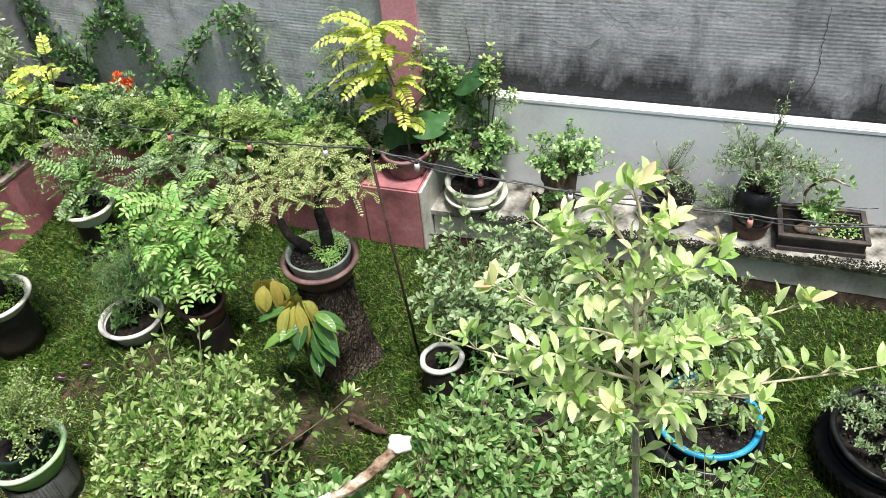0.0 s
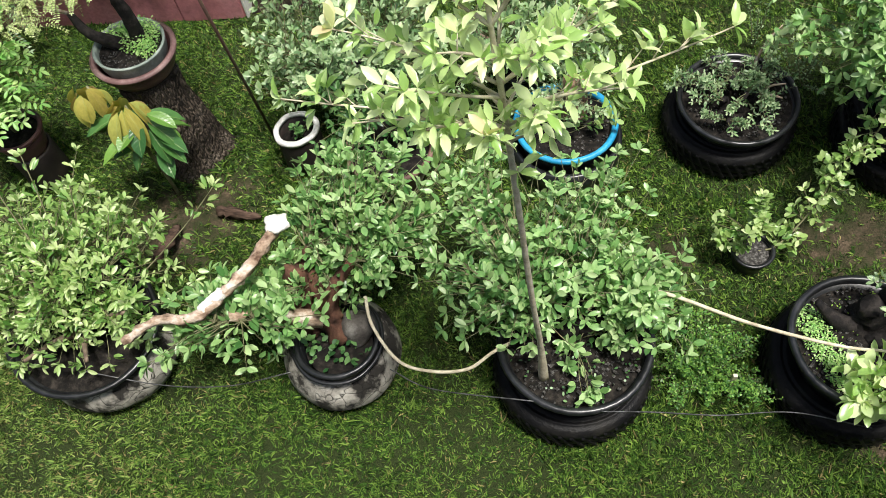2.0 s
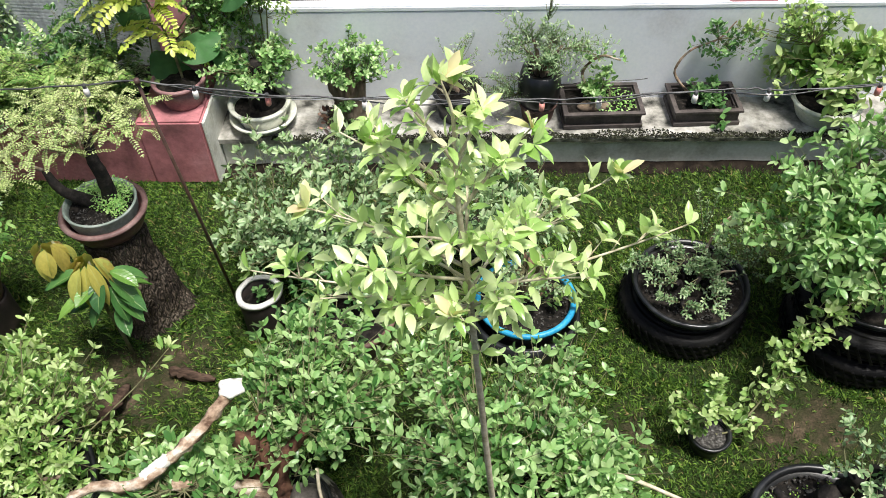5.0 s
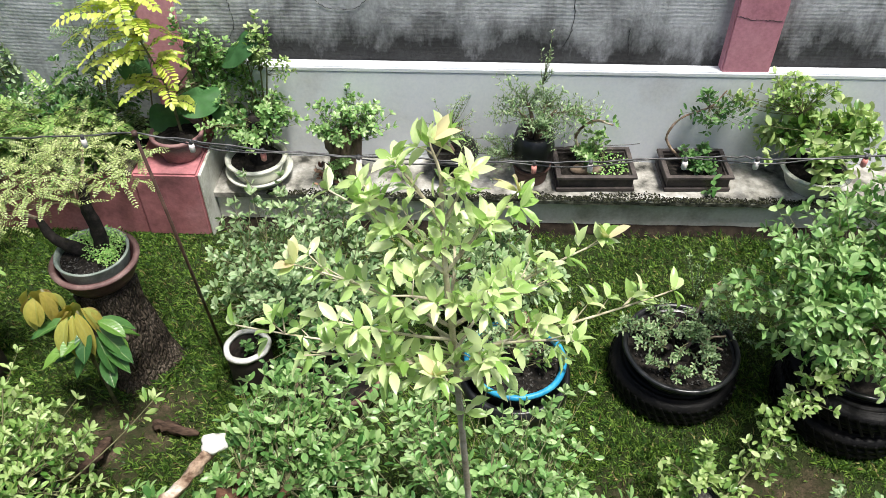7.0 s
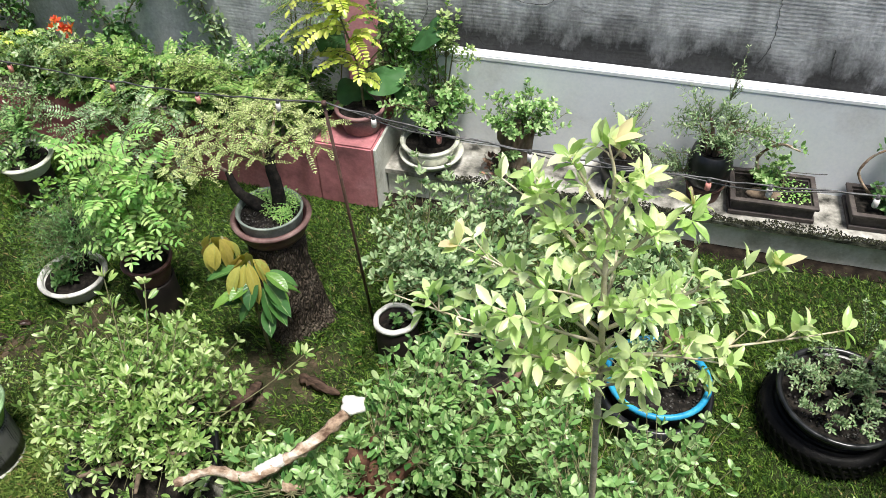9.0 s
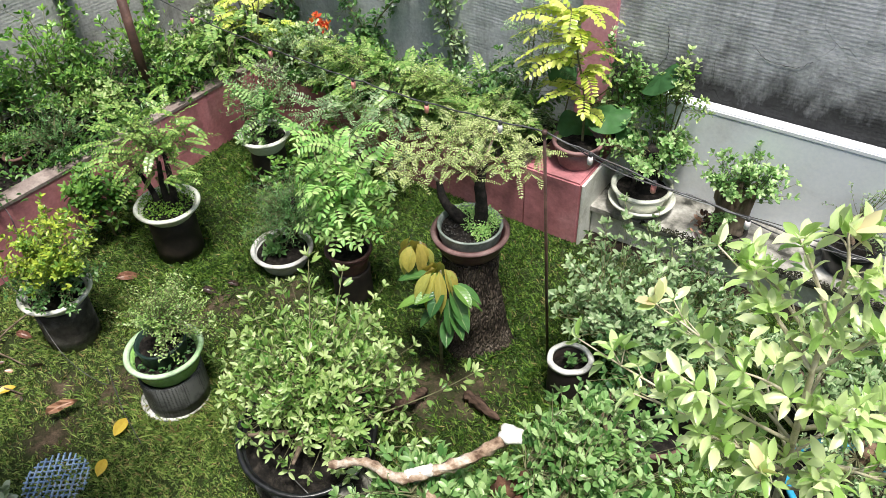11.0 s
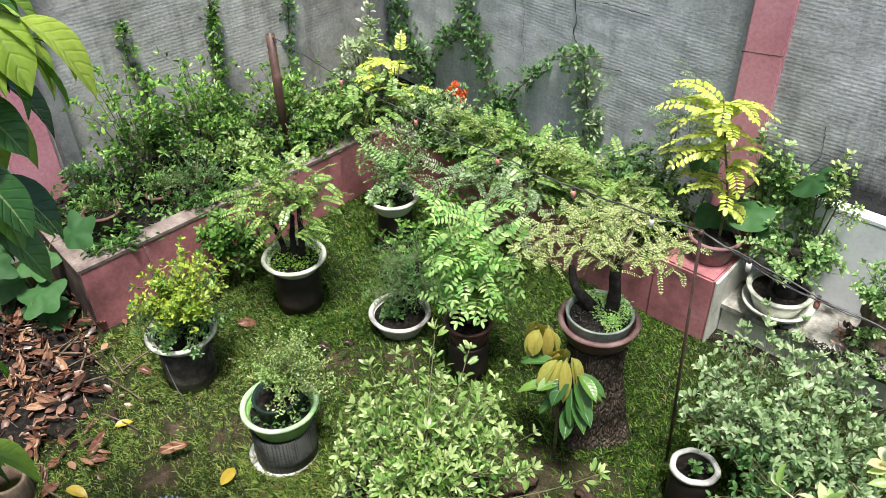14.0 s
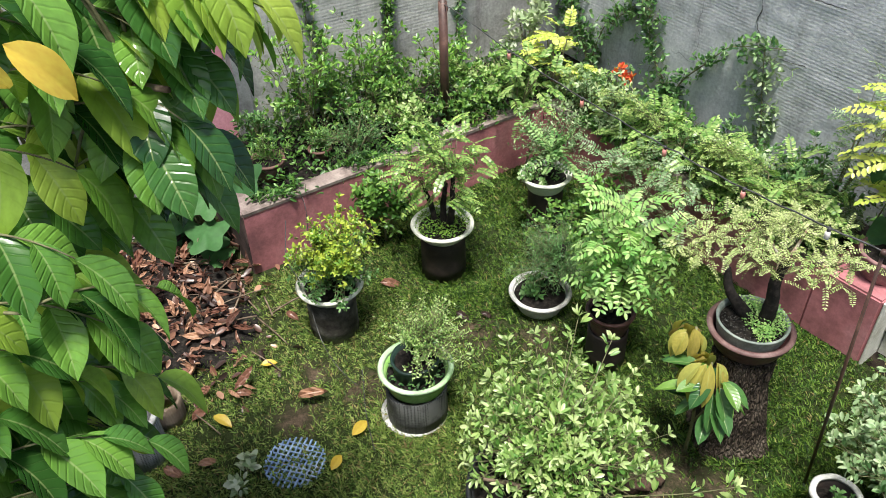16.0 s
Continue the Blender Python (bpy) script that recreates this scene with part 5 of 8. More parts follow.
def tyre_tree():
    tyre((2.347, 2.595, 0.0), 0.355, 0.19, 0.20, "old black car tyre at the foot of a stack", 4)
    tyre((2.352, 2.598, 0.19), 0.345, 0.16, 0.20, "worn black car tyre stacked on another", 5)
    th = thing("tyre_tree", (2.352, 2.598, 0.20), "dense round-leaved bonsai tree in a black pot on tyres", "bonsai")
    pot_shell(th, 0.26, 0.20, 0.21, PLASTIC_BLACK, 0.016, 0.024, seed=36, soil=0.04)
    paths = [taper([(0.0, 0.0, 0.15), (-0.10, -0.04, 0.26), (-0.16, 0.0, 0.36), (-0.18, 0.06, 0.52)], 0.05, 0.02), taper([(0.02, 0.03, 0.15), (0.06, 0.06, 0.35), (0.02, 0.12, 0.60), (0.06, 0.2, 0.85)], 0.055, 0.018), taper([(0.05, 0.0, 0.15), (0.16, 0.02, 0.35), (0.26, 0.05, 0.52)], 0.04, 0.015)]
    trunk_part(th, paths, worn("brown_trunk", (0.22, 0.15, 0.10), (0.10, 0.065, 0.045), (0.34, 0.26, 0.19), 0.85, 14, 100, 0.7, 0.2), 4, 10, 0.15)
    src = np.vstack([p[4:] for p, _ in paths])
    c = Crown(37)
    c.fill((-0.20, 0.02, 0.62), (0.52, 0.44, 0.36), 250, src, rosette_maker(c, 8, 0.060, 0.028, 5), shell=0.4)
    c.fill((-0.26, -0.10, 0.34), (0.30, 0.24, 0.14), 50, src, rosette_maker(c, 7, 0.058, 0.027, 5), shell=0.3)
    c.fill((0.10, 0.30, 1.00), (0.34, 0.30, 0.26), 50, src, rosette_maker(c, 8, 0.058, 0.027, 5), shell=0.3)
    c.build(th, LEAF_MID, single=280)


tyre_tree()


def brown_bowl():
    th = thing("brown_bowl_shrub", (-0.263, 2.566, 0.0), "leafy shrub in a wide reddish-brown bowl on the lawn", "potted plant")
    pot_shell(th, 0.22, 0.16, 0.24, BROWN_POT, 0.018, 0.024, rim_mat=TERRA, seed=41, soil=0.04)
    trunk_part(th, [taper([(0, 0, 0.18), (0.02, 0.03, 0.32), (-0.05, 0.06, 0.45)], 0.03, 0.012), taper([(0, 0.02, 0.2), (0.1, 0.06, 0.34), (0.16, 0.1, 0.45)], 0.025, 0.01)], BARK_BLACK, 6)
    c = Crown(45)
    c.fill((0.0, 0.06, 0.42), (0.34, 0.30, 0.22), 60, [(0.02, 0.03, 0.32), (-0.05, 0.06, 0.43), (0.1, 0.06, 0.34)], rosette_maker(c, 6, 0.052, 0.024, 5), shell=0.3)
    c.build(th, LEAF_DARK, single=100)


brown_bowl()


def back_shrub(at, seed, rad, n, height, label):
    """Grey-green spreading shrub in a sunken pot by the ledge."""
    th = thing("spreading_shrub", at, label, "shrub", "shrubs before the ledge")
    pot_shell(th, 0.15, 0.12, 0.16, PLASTIC_BLACK, 0.012, 0.018, seed=seed, soil=0.03, seg=30)
    paths = []
    for k in range(5):
        a = k * 1.26 + seed
        paths.append(taper([(0, 0, 0.12), (0.10 * math.cos(a), 0.10 * math.sin(a), 0.26), (rad[0] * 0.55 * math.cos(a), rad[1] * 0.55 * math.sin(a), height)], 0.02, 0.006, 4))
    trunk_part(th, paths, BARK, seed)
    c = Crown(seed)
    c.fill((0, 0, height), rad, n, np.vstack([p[4:] for p, _ in paths]), rosette_maker(c, 8, 0.046, 0.020, 6, lift=0.4), shell=0.3)
    c.build(th, LEAF_GREY, single=150)


back_shrub((-0.476, 3.101, 0), 51, (0.60, 0.58, 0.34), 300, 0.47, "grey-green spreading shrub before the plant ledge")
back_shrub((0.415, 3.187, 0), 52, (0.48, 0.44, 0.24), 180, 0.38, "grey-green leafy shrub in a black pot by the ledge")


def white_ring_tube():
    drum("mesh_cylinder", (-0.757, 2.680, 0.0), 0.112, 0.27, DARK_TUBE, "dark cylinder pot with a worn white rim", "cylinder pot", WHITE_RIM, 0.004, 3, wob=0.035)
    th = thing("seedling", (-0.757, 2.680, 0.20), "small dark seedling inside a white-rimmed cylinder", "seedling")
    soil_in(th, 0.094, 0.0, SOIL, 3)
    c = Crown(53)
    c.fill((0.02, 0.0, 0.05), (0.08, 0.08, 0.10), 9, [(0, 0, 0)], rosette_maker(c, 3, 0.034, 0.02, 3))
    c.build(th, LEAF_DARK)


white_ring_tube()


def stump():
    """Old tree stump with finely ridged bark and a slightly flared foot."""
    th = thing("tree_stump", (-1.417, 2.787, 0.0), "old tree stump with ridged grey-brown bark on the lawn", "stump")
    verts, faces, seg, rows = [], [], 150, 30
    for j in range(rows + 1):
        t = j / rows
        z = 0.585 * t
        for i in range(seg):
            a = 2 * math.pi * i / seg
            ca, sa = math.cos(a), math.sin(a)
            flare = 0.155 + 0.035 * (1 - t) ** 2 + 0.20 * max(0, 0.18 - t) ** 1.2 * (1 + math.sin(4 * a + 1)) - 0.012 * t
            groove = noise.noise(Vector((ca * 15, sa * 15, z * 5.5))) + 0.6 * noise.noise(Vector((ca * 30, sa * 30, z * 12)))
            q = flare + 0.013 * groove - 0.016 * max(0, groove - 0.25) + 0.022 * noise.noise(Vector((ca * 2.2, sa * 2.2, z * 4)))
            verts.append((q * ca - 0.05 * t, q * sa + 0.04 * t, z))
    for j in range(rows):
        for i in range(seg):
            a, b = j * seg + i, j * seg + (i + 1) % seg
            faces.append((a, b, b + seg, a + seg))
    faces.append(tuple(rows * seg + i for i in range(seg)))
    put("stump_bark", mesh_of("stump_bark", verts, faces, bark_plates("stump_bark", (0.085, 0.067, 0.051), (0.036, 0.029, 0.023), (0.16, 0.132, 0.105), 62)), th)


stump()


def stump_bonsai():
    th = thing("bowl_bonsai", (-1.484, 2.852, 0.585), "feathery bonsai with a black forked trunk in a two-part bowl", "bonsai")
    outer = [(0.01, 0.0), (0.15, 0.0), (0.19, 0.03), (0.215, 0.08), (0.222, 0.12), (0.235, 0.125), (0.24, 0.14), (0.222, 0.145), (0.205, 0.13), (0.19, 0.06), (0.01, 0.05)]
    put("outer_bowl", mesh_of("outer_bowl", *lathe(outer, 48, 0.004, 1), BROWN_POT), th, "dark brown glazed bowl")
    put("outer_rim", mesh_of("outer_rim", *lathe([(0.222, 0.124), (0.238, 0.127), (0.243, 0.142), (0.225, 0.15), (0.210, 0.146), (0.212, 0.13)], 48, 0.004, 1, True), BROWN_RIM), th)
    put("inner_pot", mesh_of("inner_pot", *lathe([(0.17, 0.07), (0.188, 0.13), (0.196, 0.185), (0.200, 0.195), (0.186, 0.196), (0.178, 0.18), (0.16, 0.08)], 48, 0.004, 2, True), GREY_POT), th, "grey-green inner pot")
    soil_in(th, 0.182, 0.165, SOIL, 4)
    crumbs(th, 0.17, 0.168, 260, STONE_SOIL, 6, 0.006)
    moss_pad(th, 0.12, 0.17, 900, 61, LEAF_FERN, 0.06, 0.014, 0.05, 0.05)
    moss_pad(th, 0.06, 0.17, 200, 64, LEAF_FERN, 0.05, 0.014, 0.11, -0.05)
    moss_pad(th, 0.07, 0.17, 250, 62, LEAF_FERN, 0.05, 0.014, -0.08, 0.08)
    paths = [taper([(0.04, 0.04, 0.15), (0.05, 0.05, 0.30), (0.02, 0.08, 0.44), (0.03, 0.12, 0.56)], 0.046, 0.024), taper([(0.0, 0.02, 0.15), (-0.10, 0.0, 0.22), (-0.20, 0.02, 0.27), (-0.26, 0.06, 0.36)], 0.044, 0.018)]
    trunk_part(th, paths, BARK_BLACK, 5, 10, 0.1)
    th.scale = (0.9, 0.9, 0.95)
    limbs = [taper([(0.03, 0.12, 0.56), (0.12, 0.14, 0.60), (0.24, 0.14, 0.61)], 0.012, 0.004, 3), taper([(0.02, 0.1, 0.52), (-0.08, 0.12, 0.60), (-0.20, 0.16, 0.61)], 0.012, 0.004, 3), taper([(0.03, 0.12, 0.55), (0.04, 0.02, 0.62), (0.08, -0.08, 0.60)], 0.012, 0.004, 3), taper([(-0.26, 0.06, 0.36), (-0.34, 0.0, 0.46), (-0.42, -0.06, 0.50)], 0.012, 0.004, 3), taper([(0.03, 0.12, 0.56), (0.03, 0.2, 0.66), (0.0, 0.3, 0.68)], 0.012, 0.004, 3)]
    put("branchwork", mesh_of("branchwork", *tubes(limbs, 6, 3, 0.1), DEADWOOD), th)
    c = Crown(63)
    src = np.vstack([p[2:] for p, _ in limbs])
    spray = lambda p: c.pinnate(p, 8, 0.0165, 0.008)
    for k in range(17):
        a, q = k * 2.4, 0.07 * math.sqrt(k)
        c.scatter((0.01 + 1.2 * q * math.cos(a), 0.12 + 1.05 * q * math.sin(a), 0.74 - 0.36 * q + c.r.uniform(-0.03, 0.03)), (0.11, 0.11, 0.035), 15, src, 0.10, spray, 0.25)
    for x, y, z in ((-0.36, -0.04, 0.54), (-0.46, -0.12, 0.50), (-0.44, 0.06, 0.54), (-0.32, -0.14, 0.50)):
        c.scatter((x, y, z), (0.10, 0.09, 0.025), 20, src, 0.095, spray, 0.25)
    c.build(th, leaf_material("leaf_feather", (0.60, 0.66, 0.32), (0.44, 0.54, 0.20), (0.25, 0.34, 0.10), 0.45), SMALL, twig=TWIG)


stump_bonsai()


def large_leaf_set(parent, items, mat, name="leaf", mesh_args=None):
    """Large single leaves: (base, direction, length, width)."""
    me = mesh_of(name, *big_leaf(**(mesh_args or {})), mat, True, blade_places(9))
    for p, d, length, width in items:
        ob = new(name, me)
        ob.parent = parent
        ob.matrix_local = leaf_matrix(np.array(p, float), np.array(d, float), np.array([0.03, 0.02, 1.0]), length, width)


def mango_shoot():
    th = thing("stump_shoot", (-1.456, 2.468, 0.07), "leafy shoot with bronze young leaves beside the stump", "shoot")
    trunk_part(th, [taper([(0.0, 0.02, -0.08), (0.0, 0.0, 0.35), (-0.13, 0.06, 0.76)], 0.010, 0.006, 4), taper([(0.0, 0.0, 0.30), (0.03, 0.0, 0.5), (0.02, 0.02, 0.66)], 0.008, 0.005, 4), taper([(0.0, 0.0, 0.2), (0.06, 0.0, 0.36), (0.13, 0.0, 0.50)], 0.008, 0.005, 4)], TWIG, 3)
    r = rand(64)
    young, old = [], []
    for at, n, ln in (((-0.15, 0.04, 0.77), 9, 0.17), ((0.01, 0.01, 0.69), 13, 0.21)):
        for k in range(n):
            a = 2.4 * k + r.normal(0, 0.3)
            out = np.array([math.cos(a), math.sin(a), 0.0])
            young.append((np.array(at) + out * r.uniform(0.01, 0.05) - (0, 0, 0.012 * (k % 5)), out * r.uniform(0.45, 0.95) + (0, -0.12, -0.95), ln * r.uniform(0.75, 1.08), r.uniform(0.058, 0.080)))
    for k in range(24):
        a = 2.4 * k + r.normal(0, 0.3)
        out = np.array([math.cos(a), math.sin(a), 0.0])
        p = np.array([0.06, 0.0, 0.63 - 0.010 * k]) + out * r.uniform(0.02, 0.10) * (1.0, 0.5, 0.0)
        old.append((p, out * (1.0, 0.8, 0.0) + (0, -0.1, -0.40 + r.normal(0, 0.35)), r.uniform(0.14, 0.22), r.uniform(0.060, 0.082)))
    for k in range(7):
        old.append(((-0.02 - 0.01 * k, 0.0, 0.62 - 0.02 * k), (-0.95, -0.5 + 0.15 * k, -0.12), r.uniform(0.17, 0.22), 0.072))
    large_leaf_set(th, young, veined(leaf_material("leaf_bronze_large", (0.46, 0.48, 0.12), (0.46, 0.40, 0.09), (0.40, 0.28, 0.11), 0.33), 8.0, 0.3), "young_leaf", dict(droop=0.45, wave=0.010))
    large_leaf_set(th, old, veined(leaf_material("leaf_green_large", (0.20, 0.38, 0.06), (0.09, 0.22, 0.05), (0.035, 0.12, 0.04), 0.3), 8.0, 0.3), "leaf", dict(droop=0.26, wave=0.012))


mango_shoot()


def fern_pot():
    drum("dark_tube", (-2.212, 2.648, 0.0), 0.118, 0.27, DARK_TUBE, "short dark pipe used as a pot stand", "pipe stand", seed=4, group="pipe stands")
    th = thing("feather_leaf_plant", (-2.215, 2.650, 0.265), "bright green feather-leaved young tree in a brown pot", "potted plant")
    pot_shell(th, 0.132, 0.105, 0.15, BROWN_POT, 0.012, 0.02, rim_mat=BROWN_POT, seed=65, soil=0.03)
    tops = [(-0.16, 0.0, 0.84), (0.03, 0.10, 0.93), (0.13, 0.0, 0.78), (-0.04, -0.10, 0.74), (-0.14, 0.14, 0.80), (0.17, 0.14, 0.68), (0.02, -0.02, 0.88)]
    stems = [taper([(0, 0, 0.11), (x * 0.25, y * 0.25, 0.36), (x, y, z - 0.05)], 0.009, 0.003, 5) for x, y, z in tops]
    trunk_part(th, stems, TWIG, 3, 6)
    c = Crown(66)
    for p, _ in stems:
        a0 = c.r.uniform(0, 6.28)
        for k in range(13):
            t = 0.40 + 0.60 * k / 12
            s = p[int(t * (len(p) - 1))]
            a = a0 + k * 2.4
            ln = c.r.uniform(0.18, 0.27) * (1.1 - 0.35 * t)
            out = np.array([math.cos(a), math.sin(a), 0.0])
            path = bent(s, s + out * ln * 0.5 + (0, 0, ln * (0.30 + 0.35 * t)), s + out * ln + (0, 0, ln * (0.12 + 0.45 * (t > 0.9))), 8)
            c.twigs.append((path, np.linspace(0.002, 0.001, 8)))
            c.pinnate(path, 9, 0.050, 0.021, 0.12)
    c.build(th, LEAF_FERN, OVAL, single=250)


fern_pot()


def white_bowl(at, r, h, seed, label, name, cat="bonsai", mat=None, soil=0.03):
    th = thing(name, at, label, cat, "pale bowls")
    pot_shell(th, r - 0.02, r * 0.72, h, mat or CREAM, 0.02, 0.02, seed=seed, soil=soil)
    return th


def low_bowl():
    th = white_bowl((-2.820, 2.668, 0.0), 0.205, 0.13, 71, "wispy dark-green plant in a low white-rimmed bowl", "wispy_plant", "potted plant", WHITE_RIM)
    trunk_part(th, [taper([(0.04, 0.08, 0.08), (0.05, 0.09, 0.3), (0.06, 0.10, 0.48)], 0.04, 0.03)], BARK_BLACK, 7)
    c = Crown(72)
    c.fill((0.0, 0.04, 0.32), (0.31, 0.27, 0.33), 300, [(0.05, 0.09, 0.3), (0.05, 0.09, 0.42), (0, 0, 0.12), (-0.08, 0, 0.12)], rosette_maker(c, 16, 0.030, 0.004, 3, 0.2), thick=0.0015)
    c.build(th, LEAF_DARK, SMALL)
    d = Crown(73)
    d.fill((0, 0, 0.13), (0.15, 0.15, 0.08), 22, [(0, 0, 0.1)], rosette_maker(d, 5, 0.04, 0.024, 4))
    d.build(th, LEAF_DARK, name="weed_growth")


low_bowl()


def three_trunk():
    drum("dark_tube", (-3.485, 2.380, 0.0), 0.150, 0.33, DARK_TUBE, "dark brown pipe used as a pot stand", "pipe stand", seed=5, group="pipe stands")
    th = white_bowl((-3.487, 2.381, 0.328), 0.212, 0.09, 74, "three-trunked bonsai with feather leaves in a cream bowl", "three_trunk_bonsai")
    paths = [taper([(-0.05, -0.02, 0.055), (-0.08, -0.03, 0.20), (-0.14, -0.05, 0.34)], 0.022, 0.012), taper([(0.02, 0.0, 0.055), (0.0, 0.01, 0.22), (0.02, 0.02, 0.40)], 0.024, 0.014), taper([(0.04, 0.02, 0.055), (0.07, 0.03, 0.24), (0.06, 0.05, 0.46)], 0.030, 0.012)]
    trunk_part(th, paths, BARK_BLACK, 75, 9, 0.1)
    moss_pad(th, 0.18, 0.07, 800, 76, MOSS, 0.05, 0.016)
    c = Crown(77)
    src = np.vstack([p[5:] for p, _ in paths])
    c.scatter((0.0, 0.02, 0.52), (0.31, 0.28, 0.24), 84, src, 0.19, lambda p: c.pinnate(p, 12, 0.027, 0.015))
    c.fill((0.0, 0.02, 0.54), (0.26, 0.24, 0.26), 70, src, rosette_maker(c, 9, 0.030, 0.015, 4), shell=0.3, thick=0.002)
    c.build(th, leaf_material("leaf_three_trunk", (0.42, 0.56, 0.16), (0.25, 0.42, 0.10), (0.11, 0.24, 0.05)), SMALL)


three_trunk()


def gold_bonsai():
    drum("mesh_log", (-3.462, 1.498, 0.0), 0.155, 0.30, LOG_BARK, "dark grey mesh-covered log used as a pot stand", "log stand", seed=6, group="pipe stands", wob=0.02)
    th = white_bowl((-3.466, 1.503, 0.295), 0.212, 0.09, 78, "golden-green small-leaved bonsai in a cream bowl", "golden_bonsai")
    paths = [taper([(0.0, 0.0, 0.055), (0.02, 0.02, 0.22), (-0.02, 0.02, 0.36)], 0.03, 0.014), taper([(0.01, 0.0, 0.12), (0.10, 0.04, 0.22), (0.16, 0.06, 0.3)], 0.016, 0.007), taper([(0.0, 0.0, 0.12), (-0.1, 0.02, 0.2), (-0.16, 0.02, 0.28)], 0.016, 0.007)]
    trunk_part(th, paths, BARK_BLACK, 79, 8, 0.15)
    src = np.vstack([p[4:] for p, _ in paths])
    c = Crown(80)
    c.fill((0.05, 0.07, 0.31), (0.29, 0.27, 0.25), 170, src, rosette_maker(c, 9, 0.036, 0.017, 5, 0.2, 0.4), shell=0.3, thick=0.002)
    c.build(th, leaf_material("leaf_golden", (0.50, 0.58, 0.08), (0.33, 0.46, 0.06), (0.13, 0.27, 0.04), 0.4), OVAL, single=120)
    d = Crown(81)
    d.fill((0.04, 0.02, 0.16), (0.27, 0.25, 0.12), 170, src, rosette_maker(d, 8, 0.03, 0.016, 4), shell=0.3, thick=0.002)
    d.build(th, LEAF_DARK, SMALL, name="inner_foliage")


gold_bonsai()


def green_basin():
    th = thing("plate", (-2.58, 1.505, 0.0), "worn white concrete plate on the lawn", "plate")
    put("plate_disc", mesh_of("plate_disc", *lathe([(0.01, 0.0), (0.185, 0.0), (0.19, 0.014), (0.183, 0.022), (0.165, 0.02), (0.01, 0.02)], 36, 0.02, 4), WHITE_RIM), th)
    drum("mesh_cylinder", (-2.566, 1.515, 0.022), 0.172, 0.23, WEAVE, "grey-green plastic mesh cylinder on a white plate", "cylinder stand", seed=7, group="pipe stands")
    th = thing("green_basin_bonsai", (-2.568, 1.520, 0.25), "sparse bonsai with black trunk in a green basin", "bonsai")
    pot_shell(th, 0.190, 0.160, 0.14, PLASTIC_GREEN, 0.018, 0.02, rim_mat=PLASTIC_PALE, seed=82, soil=0.05)
    put("inner_pot", mesh_of("inner_pot", *lathe([(0.112, 0.08), (0.128, 0.19), (0.133, 0.205), (0.118, 0.205), (0.10, 0.09)], 30, 0.03, 5, True), worn("dark_green_pot", (0.012, 0.03, 0.024), (0.008, 0.018, 0.015), (0.03, 0.05, 0.04), 0.45, 8, 70, 0.2)), th, "dark green inner pot")
    soil_in(th, 0.112, 0.185, SOIL, 5)
    trunk_part(th, [taper([(0.0, 0.0, 0.15), (0.0, 0.01, 0.24), (-0.01, 0.02, 0.31)], 0.034, 0.028)], BARK_BLACK, 83, 9, 0.15)
    c = Crown(84)
    c.fill((0.02, 0.05, 0.33), (0.30, 0.27, 0.22), 190, [(0, 0.01, 0.24), (0, 0.02, 0.3), (0, 0, 0.18)], rosette_maker(c, 14, 0.017, 0.010, 2, 0.15), shell=0.4, thick=0.002)
    c.fill((0.0, 0.0, 0.18), (0.13, 0.13, 0.08), 34, [(0, 0.0, 0.16)], rosette_maker(c, 9, 0.022, 0.013, 3, 0.2), thick=0.002)
    c.build(th, LEAF_LIGHT, SMALL)
    moss_pad(th, 0.16, 0.10, 250, 85, LEAF_DARK, 0.03, 0.02)


green_basin()


def back_bowl():
    drum("dark_tube", (-3.412, 3.232, 0.0), 0.125, 0.40, DARK_TUBE, "tall dark pipe used as a pot stand", "pipe stand", seed=8, group="pipe stands")
    th = white_bowl((-3.415, 3.230, 0.39), 0.185, 0.11, 86, "leafy bonsai in a cream bowl on a dark pipe", "bowl_shrub")
    trunk_part(th, [taper([(0, 0, 0.06), (0.02, 0.01, 0.2), (0.05, 0.03, 0.42)], 0.018, 0.007)], BARK_BLACK, 87)
    c = Crown(88)
    c.fill((0.02, 0.02, 0.26), (0.36, 0.30, 0.22), 40, [(0.02, 0.01, 0.18), (0.04, 0.02, 0.3), (0.05, 0.03, 0.4)], lambda p: c.pinnate(p, 11, 0.034, 0.015), thick=0.002)
    c.fill((0.0, 0.0, 0.10), (0.16, 0.16, 0.10), 30, [(0, 0, 0.06)], rosette_maker(c, 6, 0.036, 0.02, 4), thick=0.002)
    c.build(th, LEAF_MID, SMALL)


back_bowl()


# ---- ledge by the white wall ----
LZ = 0.245


